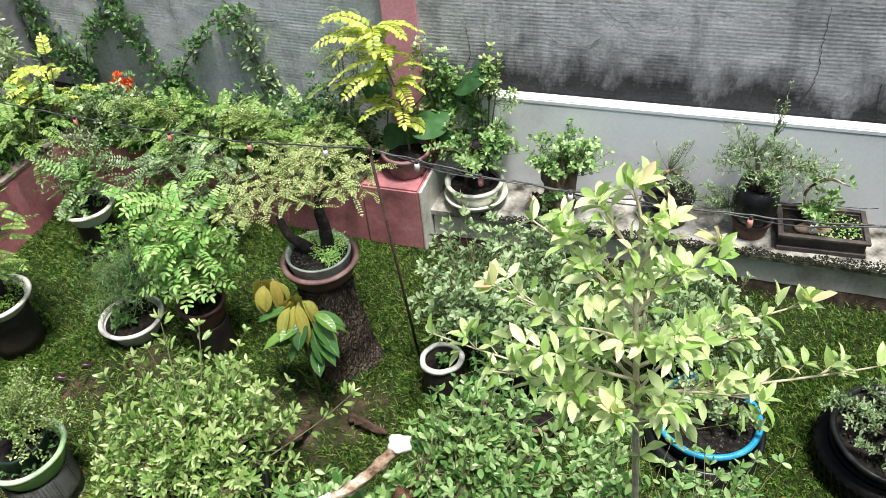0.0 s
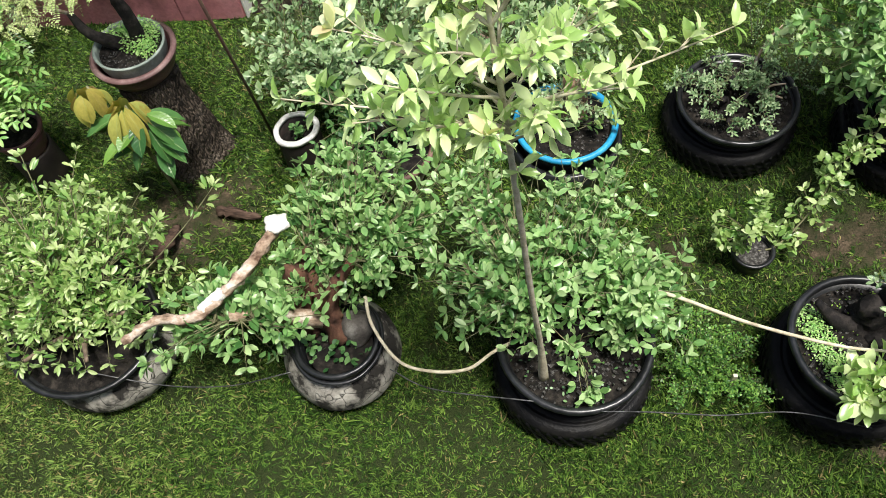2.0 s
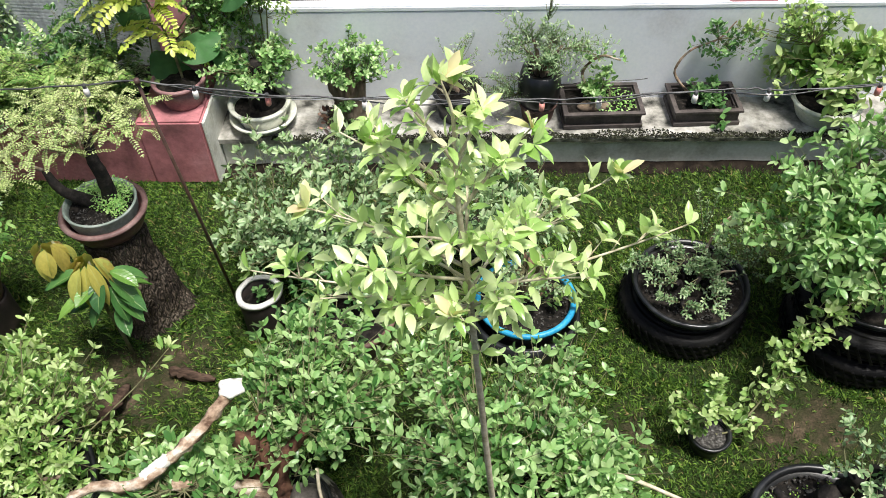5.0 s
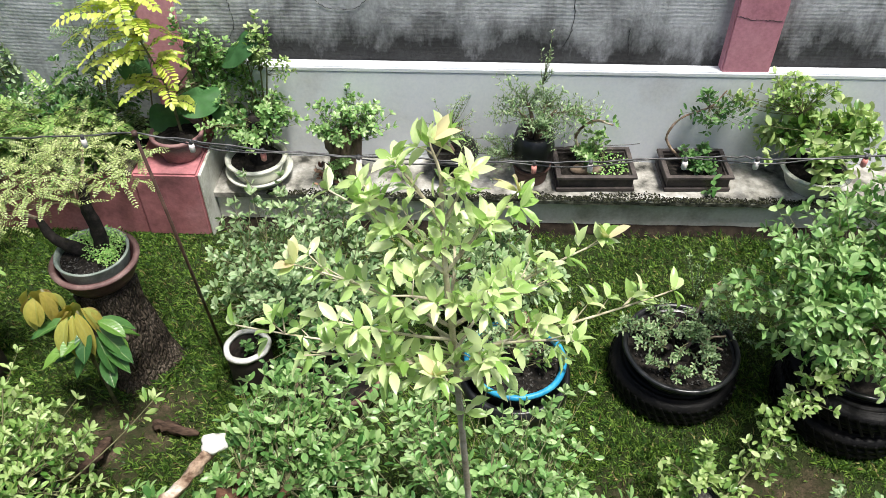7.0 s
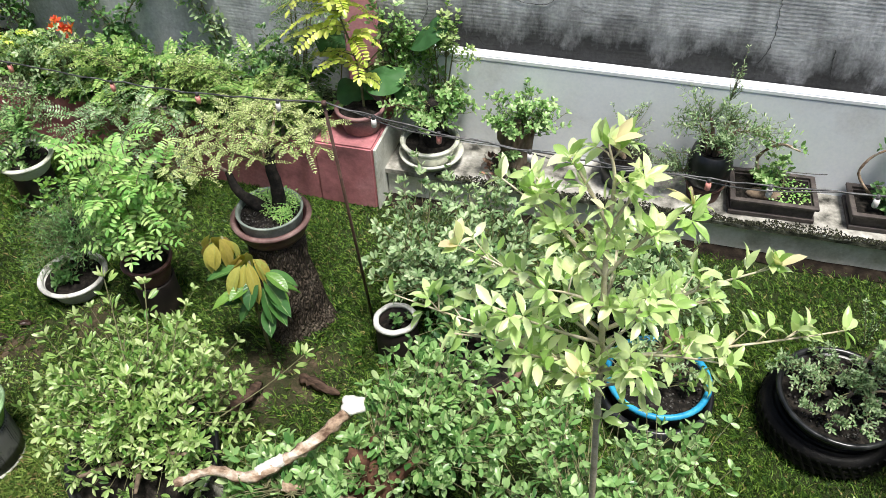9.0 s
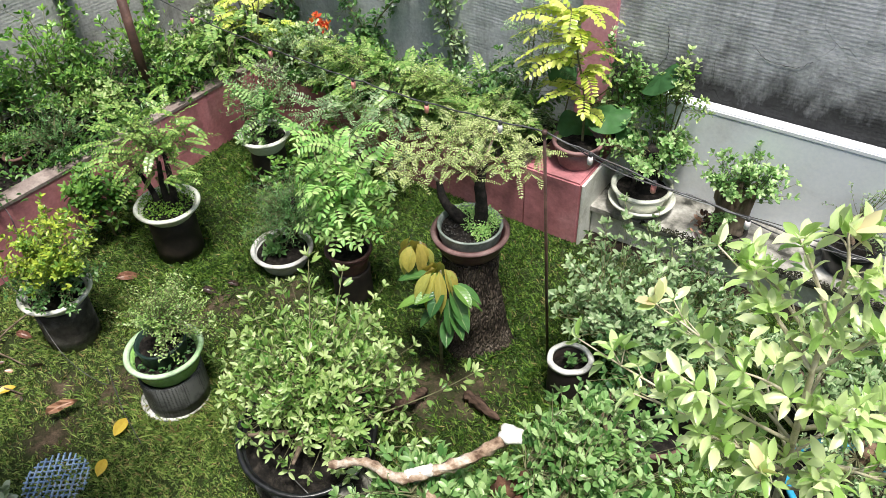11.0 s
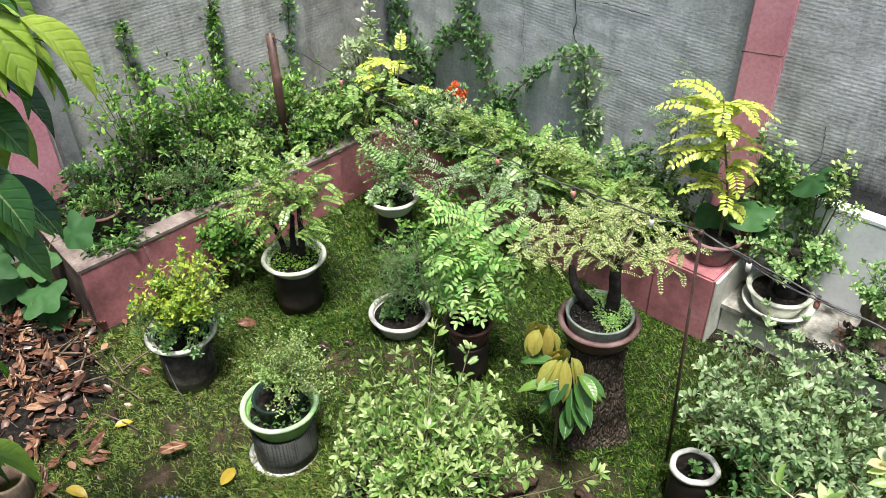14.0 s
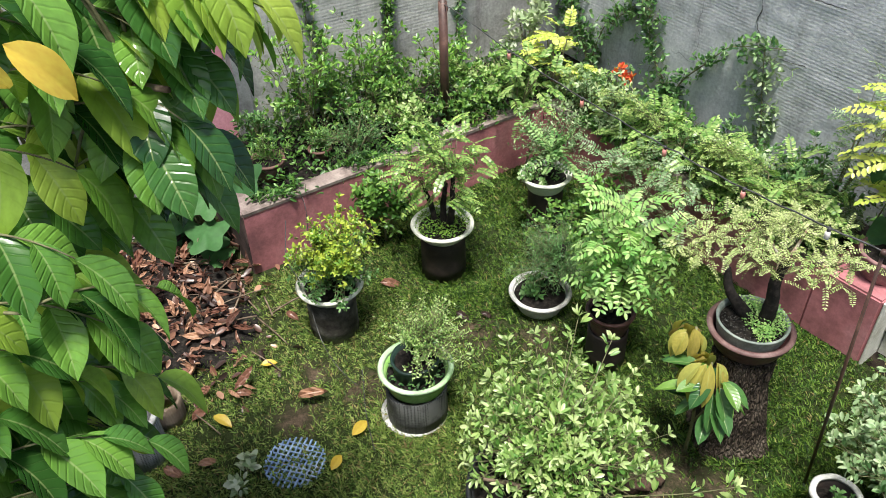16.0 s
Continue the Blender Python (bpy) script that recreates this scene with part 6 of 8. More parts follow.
def white_double_pot():
    th = thing("white_saucer_pot", (-0.968, 4.119, LZ), "wide cream bowl holding another cream bowl on the ledge", "bowl")
    put("bowl_wall", mesh_of("bowl_wall", *lathe([(0.01, 0.0), (0.14, 0.0), (0.20, 0.06), (0.215, 0.085), (0.20, 0.09), (0.14, 0.025), (0.01, 0.02)], 44, 0.008, 3), CREAM), th)
    th = white_bowl((-0.978, 4.128, LZ + 0.03), 0.20, 0.14, 91, "rugged dark-trunked bonsai in a cream bowl", "ledge_bonsai")
    trunk_part(th, [taper([(0.05, 0, 0.08), (0.0, 0.02, 0.26), (0.04, 0.03, 0.42)], 0.075, 0.04), taper([(-0.04, 0, 0.08), (-0.04, 0.02, 0.2), (-0.1, 0.03, 0.3)], 0.045, 0.02)], BARK_BLACK, 5, 10, 0.25)
    c = Crown(92)
    c.fill((0.02, 0.0, 0.40), (0.31, 0.24, 0.24), 105, [(0.04, 0.03, 0.34), (-0.1, 0.03, 0.3), (0.0, 0.02, 0.24)], rosette_maker(c, 7, 0.040, 0.022, 5), shell=0.4)
    c.build(th, LEAF_MID)


white_double_pot()


def rugged_trunk():
    th = thing("rugged_bonsai", (-0.416, 4.119, LZ), "rugged brown-trunked bonsai with green tufts on the ledge", "bonsai")
    pot_shell(th, 0.13, 0.11, 0.06, TRAY, 0.01, 0.014, seed=93, soil=0.012, seg=30)
    trunk_part(th, [taper([(0.03 * k - 0.06, 0, 0.03), (0.03 * k - 0.05, 0.02, 0.16), (0.05 * k - 0.09, 0.02, 0.34 + 0.03 * (k % 3))], 0.055, 0.03, 4) for k in range(5)], BARK, 94, 9, 0.35)
    c = Crown(95)
    c.fill((0.04, 0.0, 0.44), (0.30, 0.2, 0.18), 95, [(0, 0.02, 0.3), (-0.08, 0.02, 0.26), (0.1, 0.02, 0.3)], rosette_maker(c, 7, 0.036, 0.020, 5), shell=0.3)
    c.fill((-0.05, -0.06, 0.16), (0.16, 0.1, 0.12), 16, [(0, 0.0, 0.15)], rosette_maker(c, 5, 0.036, 0.02, 4))
    c.build(th, LEAF_MID)
    dry = Crown(96)
    dry.fill((-0.08, -0.08, 0.08), (0.16, 0.10, 0.10), 10, [(-0.05, 0, 0.1)], rosette_maker(dry, 3, 0.05, 0.03, 2), zmin=-0.6)
    dry.build(th, LEAF_DRY, name="dry_foliage")
    w = thing("ledge_weed", (-0.378, 3.992, LZ), "low fine green weed on the ledge edge", "weed")
    c = Crown(97)
    c.fill((0, 0, 0.02), (0.34, 0.10, 0.08), 60, [(-0.2, 0, 0.0), (0, 0, 0), (0.2, 0, 0)], rosette_maker(c, 10, 0.020, 0.010, 3), zmin=0.0, thick=0.0015)
    c.build(w, LEAF_MID, SMALL)


rugged_trunk()


def round_black_pot():
    th = thing("black_pot_bonsai", (0.283, 4.203, LZ), "sparse silvery bonsai in a round black pot on the ledge", "bonsai")
    pot_shell(th, 0.155, 0.13, 0.20, PLASTIC_BLACK, 0.016, 0.022, seed=98, soil=0.03)
    trunk_part(th, [taper([(0, 0, 0.16), (-0.06, 0.0, 0.28), (-0.02, 0.0, 0.36), (0.06, 0.0, 0.34)], 0.022, 0.012)], DEADWOOD, 3, 8, 0.2)
    c = Crown(99)
    c.fill((-0.04, 0.0, 0.36), (0.28, 0.16, 0.26), 50, [(-0.06, 0, 0.28), (-0.02, 0, 0.36), (0.05, 0, 0.34)], rosette_maker(c, 8, 0.020, 0.010, 2), thick=0.002)
    c.build(th, LEAF_GREY, SMALL)


round_black_pot()


def tall_black_pot():
    th = thing("rosemary_bush", (0.792, 4.174, LZ), "grey-green needle-leaved bush in a tall dark pot on the ledge", "potted plant")
    pot_shell(th, 0.115, 0.10, 0.12, TERRA, 0.010, 0.016, seed=100, soil=0.02, seg=30)
    put("bag", mesh_of("bag", *lathe([(0.105, 0.10), (0.135, 0.16), (0.14, 0.28), (0.12, 0.36), (0.10, 0.365), (0.11, 0.28), (0.09, 0.12)], 30, 0.04, 5, True), PLASTIC_BLACK), th, "black plastic bag pot")
    soil_in(th, 0.11, 0.33, SOIL, 9)
    trunk_part(th, [taper([(0.03 * math.cos(k), 0.03 * math.sin(k), 0.3), (0.05 * math.cos(k), 0.05 * math.sin(k), 0.42), (0.12 * math.cos(k), 0.08 * math.sin(k), 0.52)], 0.02, 0.008, 4) for k in range(6)], BARK, 101, 7, 0.25)
    c = Crown(102)
    src = [(0.12 * math.cos(k), 0.08 * math.sin(k), 0.50) for k in range(6)]
    c.fill((0.0, 0.0, 0.50), (0.34, 0.2, 0.20), 140, src, rosette_maker(c, 13, 0.030, 0.010, 3, 0.15), thick=0.002, zmin=-0.6)
    c.fill((-0.24, -0.08, 0.24), (0.22, 0.1, 0.24), 60, [(-0.12, -0.04, 0.34), (-0.15, -0.05, 0.2)], rosette_maker(c, 12, 0.022, 0.008, 3, 0.2), thick=0.002, zmin=-0.8)
    c.fill((0.02, 0.0, 0.86), (0.05, 0.05, 0.20), 12, [(0.02, 0, 0.5), (0.02, 0, 0.7)], rosette_maker(c, 14, 0.022, 0.007, 3, 0.1), thick=0.002)
    c.build(th, LEAF_GREY, SMALL)


tall_black_pot()


def tray(at, w, d, h, seed, label):
    """Rectangular bonsai tray with a stepped foot and lip."""
    th = thing("bonsai_tray", at, label, "bonsai tray", "trays on the ledge")
    for nm, g, z0, z1, t in (("foot", 0.0, 0.0, 0.03, 0.3), ("body", -0.012, 0.03, h - 0.02, 0.02), ("lip", 0.006, h - 0.02, h, 0.03)):
        bm = bmesh.new()
        W, D = w / 2 + g, d / 2 + g
        ring = lambda a, b, z: [bm.verts.new((x, y, z)) for x, y in ((-a, -b), (a, -b), (a, b), (-a, b))]
        o0, o1 = ring(W, D, z0), ring(W, D, z1)
        i1, i0 = ring(W - t if t < 0.1 else 0.01, D - t if t < 0.1 else 0.01, z1), ring(W - t if t < 0.1 else 0.01, D - t if t < 0.1 else 0.01, z0)
        for p, q in ((o0, o1), (o1, i1), (i1, i0), (i0, o0)):
            for k in range(4):
                bm.faces.new((p[k], p[(k + 1) % 4], q[(k + 1) % 4], q[k]))
        bmesh.ops.bevel(bm, geom=bm.edges[:], offset=0.003, segments=1, affect="EDGES")
        put(nm, mesh_from(bm, nm, TRAY), th)
    verts, faces, r, n = [], [], rand(seed), 10
    for j in range(n + 1):
        for i in range(n + 1):
            verts.append(((i / n - 0.5) * (w - 0.06), (j / n - 0.5) * (d - 0.06), h - 0.035 + r.normal(0, 0.006)))
    for j in range(n):
        for i in range(n):
            k = j * (n + 1) + i
            faces.append((k, k + 1, k + n + 2, k + n + 1))
    put("soil", mesh_of("soil", verts, faces, SOIL), th)
    th.rotation_euler[2] = radians(2)
    return th


def tray_plants():
    a = tray((1.192, 4.194, LZ), 0.50, 0.32, 0.12, 103, "dark rectangular bonsai tray with weeds and a rock")
    bm = bmesh.new()
    bmesh.ops.create_icosphere(bm, subdivisions=3, radius=0.07, matrix=Matrix.Translation((-0.06, -0.05, 0.10)) @ Matrix.Diagonal((1.5, 0.7, 0.55, 1)))
    for v in bm.verts:
        v.co += v.normal * 0.02 * noise.noise(v.co * 14)
    put("rock", mesh_from(bm, "rock", BARK, True), a, "brown-grey rock")
    trunk_part(a, [taper([(-0.06, 0.08, 0.09), (-0.12, 0.09, 0.26), (-0.02, 0.08, 0.38), (0.10, 0.06, 0.36)], 0.012, 0.006)], DEADWOOD, 3, 7, 0.15)
    c = Crown(104)
    c.fill((0.02, 0.02, 0.16), (0.18, 0.12, 0.12), 30, [(0.0, 0.02, 0.1), (0.06, 0.0, 0.1), (-0.05, 0.05, 0.12)], rosette_maker(c, 5, 0.046, 0.020, 4), thick=0.002)
    c.fill((0.02, 0.06, 0.36), (0.22, 0.06, 0.12), 12, [(-0.02, 0.08, 0.38), (0.10, 0.06, 0.36), (-0.12, 0.09, 0.26)], rosette_maker(c, 4, 0.040, 0.022, 3), thick=0.002)
    c.build(a, LEAF_MID)
    moss_pad(a, 0.15, 0.085, 220, 105, LEAF_FERN, 0.03, 0.02, 0.08, 0.0)
    b = tray((1.844, 4.203, LZ), 0.42, 0.30, 0.12, 106, "dark rectangular bonsai tray with a vine")
    trunk_part(b, [taper([(-0.06, 0.04, 0.09), (-0.2, 0.06, 0.26), (-0.14, 0.06, 0.42), (0.02, 0.06, 0.5), (0.1, 0.06, 0.62)], 0.010, 0.004)], DEADWOOD, 4, 7, 0.15)
    c = Crown(107)
    c.fill((-0.04, 0.0, 0.18), (0.16, 0.12, 0.10), 26, [(-0.06, 0.0, 0.1), (0.0, 0.0, 0.1)], rosette_maker(c, 6, 0.044, 0.024, 4), thick=0.002)
    c.fill((0.14, 0.04, 0.44), (0.26, 0.08, 0.22), 34, [(-0.14, 0.06, 0.42), (0.02, 0.06, 0.5), (0.1, 0.06, 0.6)], rosette_maker(c, 5, 0.046, 0.020, 3), thick=0.002)
    c.fill((0.06, -0.16, 0.06), (0.05, 0.03, 0.1), 4, [(0.0, -0.1, 0.12)], rosette_maker(c, 3, 0.06, 0.03, 3), zmin=-1, thick=0.002)
    c.build(b, LEAF_DARK)


tray_plants()


def right_ledge_bowl():
    th = white_bowl((2.602, 4.165, LZ), 0.225, 0.14, 108, "broad-leaved shrub in a cream bowl on the ledge", "ledge_shrub", "potted plant")
    trunk_part(th, [taper([(0, 0, 0.1), (0.02, 0, 0.26), (-0.03, 0, 0.4)], 0.03, 0.012)], BARK, 5)
    c = Crown(109)
    c.fill((-0.04, -0.08, 0.36), (0.36, 0.30, 0.30), 90, [(0.02, 0, 0.26), (-0.03, 0, 0.4)], rosette_maker(c, 7, 0.075, 0.038, 6), shell=0.3)
    c.fill((-0.40, 0.06, 0.58), (0.34, 0.12, 0.22), 44, [(-0.03, 0, 0.4), (-0.2, 0.03, 0.5)], rosette_maker(c, 6, 0.046, 0.026, 4), shell=0.2)
    c.build(th, LEAF_LIGHT, single=100)


right_ledge_bowl()


def ledge_spike(at, h, seed, name, label, spread=0.05):
    th = thing(name, at, label, "weed")
    c = Crown(seed)
    for k in range(3):
        e = np.array([c.r.normal(0, spread), c.r.normal(0, spread), h * (1 - 0.2 * k)])
        p = bent((0, 0, 0), e * 0.5 + (0.01, 0, 0), e, 10)
        c.twigs.append((p, np.linspace(0.004, 0.0015, 10)))
        c.whorled(p, 44, 0.022, 0.009, 0.1, 4)
    c.build(th, LEAF_GREY, SMALL)


ledge_spike((1.738, 3.326, 0), 0.42, 110, "tall_weed", "slender grey-green weed on the lawn")
ledge_spike((1.947, 3.048, 0), 0.36, 111, "tall_weed", "slender grey-green weed on the lawn", 0.14)


# ---- planter ----
def lime_sapling():
    th = thing("lime_feather_sapling", (-1.408, 4.034, 0.497), "lime-yellow feather-leaved sapling in a mauve pot", "sapling")
    pot_shell(th, 0.155, 0.12, 0.17, PURPLE_POT, 0.014, 0.022, seed=121, soil=0.03)
    stem = smooth_path([(0.02, 0.02, 0.12), (0.0, 0.03, 0.45), (-0.06, 0.0, 0.76), (-0.12, -0.02, 1.05)], 6)
    trunk_part(th, [(stem, np.linspace(0.009, 0.004, len(stem)))], TWIG, 4, 6, name="stem")
    c = Crown(122)
    spots = [(0.6, 1.9), (0.68, 4.9), (0.74, 0.9), (0.88, 3.6), (0.92, 1.8), (0.96, 5.2), (0.99, 0.3), (0.25, 0.1), (0.32, 2.6), (0.38, 4.4), (0.5, 5.6), (0.56, 3.3), (0.64, 0.4), (0.70, 2.2), (0.76, 3.9), (0.82, 5.4), (0.86, 0.9), (0.9, 2.9), (0.94, 4.4), (0.97, 6.0), (0.45, 1.2), (0.8, 3.4), (0.35, 5.2), (0.42, 3.0), (0.55, 0.0), (0.62, 4.2), (0.72, 1.4), (0.84, 2.4), (0.93, 0.9), (0.98, 3.3)]
    for f, a in spots:
        s = stem[int(f * (len(stem) - 1))]
        ln = c.r.uniform(0.22, 0.34)
        e = s + np.array([math.cos(a) * ln - 0.06, math.sin(a) * ln * 0.7, c.r.uniform(-0.10, 0.06)])
        p = bent(s, (s + e) / 2 + (0, 0, 0.10), e, 9)
        c.twigs.append((p, np.linspace(0.003, 0.001, 9)))
        c.pinnate(p, 12, 0.052, 0.030, 0.10)
    c.build(th, LEAF_LIME, OVAL, single=250)


lime_sapling()


def planter_plant(at, seed, c, rad, n, mat, leafl, leafw, label, name="planter_shrub", per=7, ros=5, tmpl=OVAL, cat="shrub", pin=0, zmin=-0.35, single=0):
    th = thing(name, at, label, cat, "planter plants")
    paths = []
    k = Crown(seed)
    for j in range(4):
        a = j * 1.6 + seed
        e = (c[0] + 0.4 * rad[0] * math.cos(a), c[1] + 0.4 * rad[1] * math.sin(a), c[2] + 0.1)
        paths.append(taper([(0.02 * math.cos(a), 0.02 * math.sin(a), -0.03), ((e[0]) * 0.4, e[1] * 0.4, e[2] * 0.5), e], 0.010, 0.004, 4))
    trunk_part(th, paths, TWIG, seed, 6)
    src = np.vstack([p[3:] for p, _ in paths])
    mk = (lambda p: k.pinnate(p, pin, leafl, leafw)) if pin else rosette_maker(k, per, leafl, leafw, ros)
    rad = (rad[0], rad[1], rad[2] * 1.25)
    if pin:
        k.scatter(c, rad, int(n * 1.5), src, 0.17, mk)
    else:
        k.fill(c, rad, int(n * 1.7), src, mk, shell=0.3, thick=0.002, zmin=zmin)
    k.build(th, mat, tmpl, single=single)
    return th


Z = 0.41
planter_plant((-4.938, 2.270, Z), 131, (0.05, 0.05, 0.30), (0.34, 0.50, 0.30), 90, LEAF_HEDGE, 0.046, 0.021, "dense green hedge shrub by the block wall")
planter_plant((-4.758, 2.963, Z), 132, (0, 0, 0.26), (0.36, 0.46, 0.26), 80, LEAF_HEDGE, 0.046, 0.020, "light green leafy shrub in the planter")
planter_plant((-4.531, 3.696, Z), 133, (0, 0, 0.22), (0.36, 0.42, 0.22), 70, LEAF_HEDGE, 0.044, 0.020, "green leafy shrub by the pole")
planter_plant((-4.706, 4.169, Z), 134, (0, 0, 0.46), (0.18, 0.20, 0.36), 16, LEAF_WHITE, 0.075, 0.032, "pale white-leaved shrub in the planter corner")
planter_plant((-4.081, 4.237, Z), 135, (0, 0, 0.16), (0.45, 0.30, 0.18), 70, LEAF_DARK, 0.048, 0.019, "dark green leafy shrub in the planter")
planter_plant((-3.390, 4.259, Z), 136, (0, 0, 0.14), (0.50, 0.28, 0.17), 80, LEAF_DARK, 0.050, 0.019, "dark green leafy shrub in the planter")
planter_plant((-2.697, 4.231, Z), 137, (0, 0, 0.15), (0.50, 0.28, 0.18), 80, LEAF_DARK, 0.046, 0.017, "dark green leafy shrub in the planter")
planter_plant((-2.055, 4.223, Z), 138, (0, 0, 0.22), (0.40, 0.26, 0.26), 80, LEAF_DARK, 0.046, 0.019, "dark green leafy shrub in the planter")
planter_plant((-3.692, 4.038, Z), 139, (0, 0, 0.24), (0.45, 0.22, 0.20), 60, LEAF_GREY, 0.040, 0.018, "grey-green fine shrub over the planter wall")
planter_plant((-2.902, 4.004, Z), 140, (0, 0, 0.24), (0.58, 0.26, 0.20), 100, LEAF_LIGHT, 0.036, 0.016, "feathery spreading shrub over the planter wall", pin=11, tmpl=SMALL)
planter_plant((-2.158, 3.988, Z), 141, (0.1, 0, 0.26), (0.50, 0.26, 0.22), 90, LEAF_LIGHT, 0.036, 0.016, "feathery spreading shrub over the planter wall", pin=11, tmpl=SMALL)
planter_plant((-3.955, 3.500, 0.0), 142, (0.35, 0.0, 0.55), (0.42, 0.26, 0.26), 70, LEAF_GREY, 0.026, 0.012, "twiggy pale shrub before the planter", tmpl=SMALL, per=11, ros=3)
planter_plant((-4.235, 3.675, Z), 143, (0.08, 0.0, 0.34), (0.30, 0.26, 0.22), 26, LEAF_LIGHT, 0.046, 0.018, "yellow-green feather-leaved shrub in the planter", pin=10)
planter_plant((-4.267, 4.086, Z), 144, (0.0, 0.0, 0.48), (0.26, 0.2, 0.26), 14, LEAF_LIME, 0.050, 0.020, "yellow-green feather-leaved sapling in the planter", pin=11)
planter_plant((-4.766, 1.733, Z), 145, (-0.1, 0, 0.05), (0.22, 0.20, 0.07), 18, LEAF_HEDGE, 0.036, 0.012, "low grassy green clump in the planter", tmpl=SMALL, per=8)
planter_plant((-5.158, 1.869, Z), 146, (0, 0, 0.12), (0.16, 0.22, 0.16), 26, LEAF_DARK, 0.040, 0.018, "dark green clump by the block wall")
planter_plant((-4.507, 2.332, Z), 147, (0.06, 0, 0.20), (0.26, 0.35, 0.22), 80, LEAF_DARK, 0.020, 0.009, "fine dark green wispy shrub over the planter wall", tmpl=SMALL, per=12)
planter_plant((-4.024, 2.273, 0.0), 148, (0.02, 0, 0.28), (0.22, 0.30, 0.28), 56, LEAF_HEDGE, 0.056, 0.026, "green weed at the planter foot")
planter_plant((-3.104, 3.035, 0.0), 149, (0.0, 0, 0.20), (0.36, 0.30, 0.24), 60, LEAF_HEDGE, 0.042, 0.024, "green leafy weed between the pots")
planter_plant((-1.906, 4.208, Z), 150, (0.10, 0.0, 0.66), (0.20, 0.14, 0.46), 60, LEAF_GREY, 0.030, 0.010, "wispy pale feathery plant in the planter", pin=9, tmpl=SMALL)
planter_plant((-2.900, 3.579, 0.0), 153, (0.05, 0.0, 0.52), (0.46, 0.18, 0.24), 90, LEAF_GREY, 0.028, 0.012, "twiggy pale feathery shrub before the planter", pin=9, tmpl=SMALL)
planter_plant((-3.004, 3.381, 0.0), 154, (-0.1, 0.0, 0.26), (0.32, 0.24, 0.26), 60, LEAF_HEDGE, 0.040, 0.022, "green leafy shrub by the planter wall")
planter_plant((-1.235, 4.347, 0.5), 151, (0.02, -0.02, 0.36), (0.24, 0.10, 0.36), 60, LEAF_MID, 0.040, 0.024, "green climber beside the pink column")
planter_plant((-0.925, 4.280, 0.30), 152, (0.0, -0.02, 0.62), (0.22, 0.08, 0.36), 26, LEAF_LIGHT, 0.034, 0.018, "thin yellow-green climber on the grey wall")


HEDGE_SHOOT = leaf_material("leaf_hedge_shoot", (0.28, 0.49, 0.09), (0.16, 0.35, 0.055), (0.075, 0.21, 0.035))


def hedge_shoots(at, seed, height, spread, n, label):
    """Long fresh shoots that stand up from the hedge, leafy all along."""
    th = thing("hedge_shoot", at, label, "shrub", "planter plants")
    c = Crown(seed)
    for k in range(n):
        a = k * 2.4
        e = np.array([spread * c.r.uniform(0.2, 1) * math.cos(a), spread * c.r.uniform(0.2, 1) * math.sin(a), height * c.r.uniform(0.7, 1.0)])
        p = bent((0.03 * math.cos(a), 0.03 * math.sin(a), -0.02), e * (0.35, 0.35, 0.6), e, 9)
        c.twigs.append((p, np.linspace(0.005, 0.0018, 9)))
        c.whorled(p, 16, 0.052, 0.024, 0.35, 5, 0.4)
        for q in (4, 6, 7):
            d = c.r.normal(0, 0.10, 3) + (0, 0, 0.05)
            tw = bent(p[q], p[q] + d * 0.5, p[q] + d, 4)
            c.twigs.append((tw, np.linspace(0.002, 0.001, 4)))
            c.whorled(tw, 4, 0.050, 0.023, 0.2, 4, 0.4)
    c.build(th, HEDGE_SHOOT)


hedge_shoots((-4.98, 2.22, Z), 401, 0.98, 0.34, 13, "fresh bright green shoots standing over the hedge")
hedge_shoots((-4.95, 2.75, Z), 402, 0.80, 0.34, 11, "fresh bright green shoots standing over the hedge")
hedge_shoots((-4.80, 3.35, Z), 403, 0.62, 0.30, 10, "fresh bright green shoots beside the metal pole")


def arching_sprays(at, seed, n, reach, rise, label):
    """Long thin arching branches with feather leaves along them."""
    th = thing("arching_shrub", at, label, "shrub", "planter plants")
    c = Crown(seed)
    for k in range(n):
        a = c.r.uniform(-0.5, 0.7) + (math.pi if k % 4 == 0 else 0)
        ln = reach * c.r.uniform(0.6, 1.0)
        e = np.array([ln * math.cos(a), -0.10 - 0.25 * abs(math.sin(a)) * ln, rise * c.r.uniform(0.4, 1.0)])
        p = bent((0, 0, 0.0), e * (0.45, 0.4, 1.25) + (0, 0, 0.12), e, 12)
        c.twigs.append((p, np.linspace(0.004, 0.0012, 12)))
        for q in range(4, 12):
            for sg in (-1, 1):
                d = np.array([c.r.normal(0.03, 0.03), sg * 0.06, c.r.normal(0.02, 0.03)])
                tw = bent(p[q], p[q] + d * 0.5 + (0, 0, 0.012), p[q] + d, 5)
                c.twigs.append((tw, np.full(5, 0.001)))
                c.pinnate(tw, 6, 0.022, 0.010)
    c.build(th, leaf_material("leaf_spray", (0.46, 0.57, 0.19), (0.29, 0.42, 0.12), (0.14, 0.26, 0.06)), SMALL)


arching_sprays((-2.85, 3.98, Z), 411, 18, 0.75, 0.46, "yellow-green arching feathery shrub over the planter wall")
arching_sprays((-2.25, 3.98, Z), 412, 16, 0.55, 0.44, "yellow-green arching feathery shrub over the planter wall")


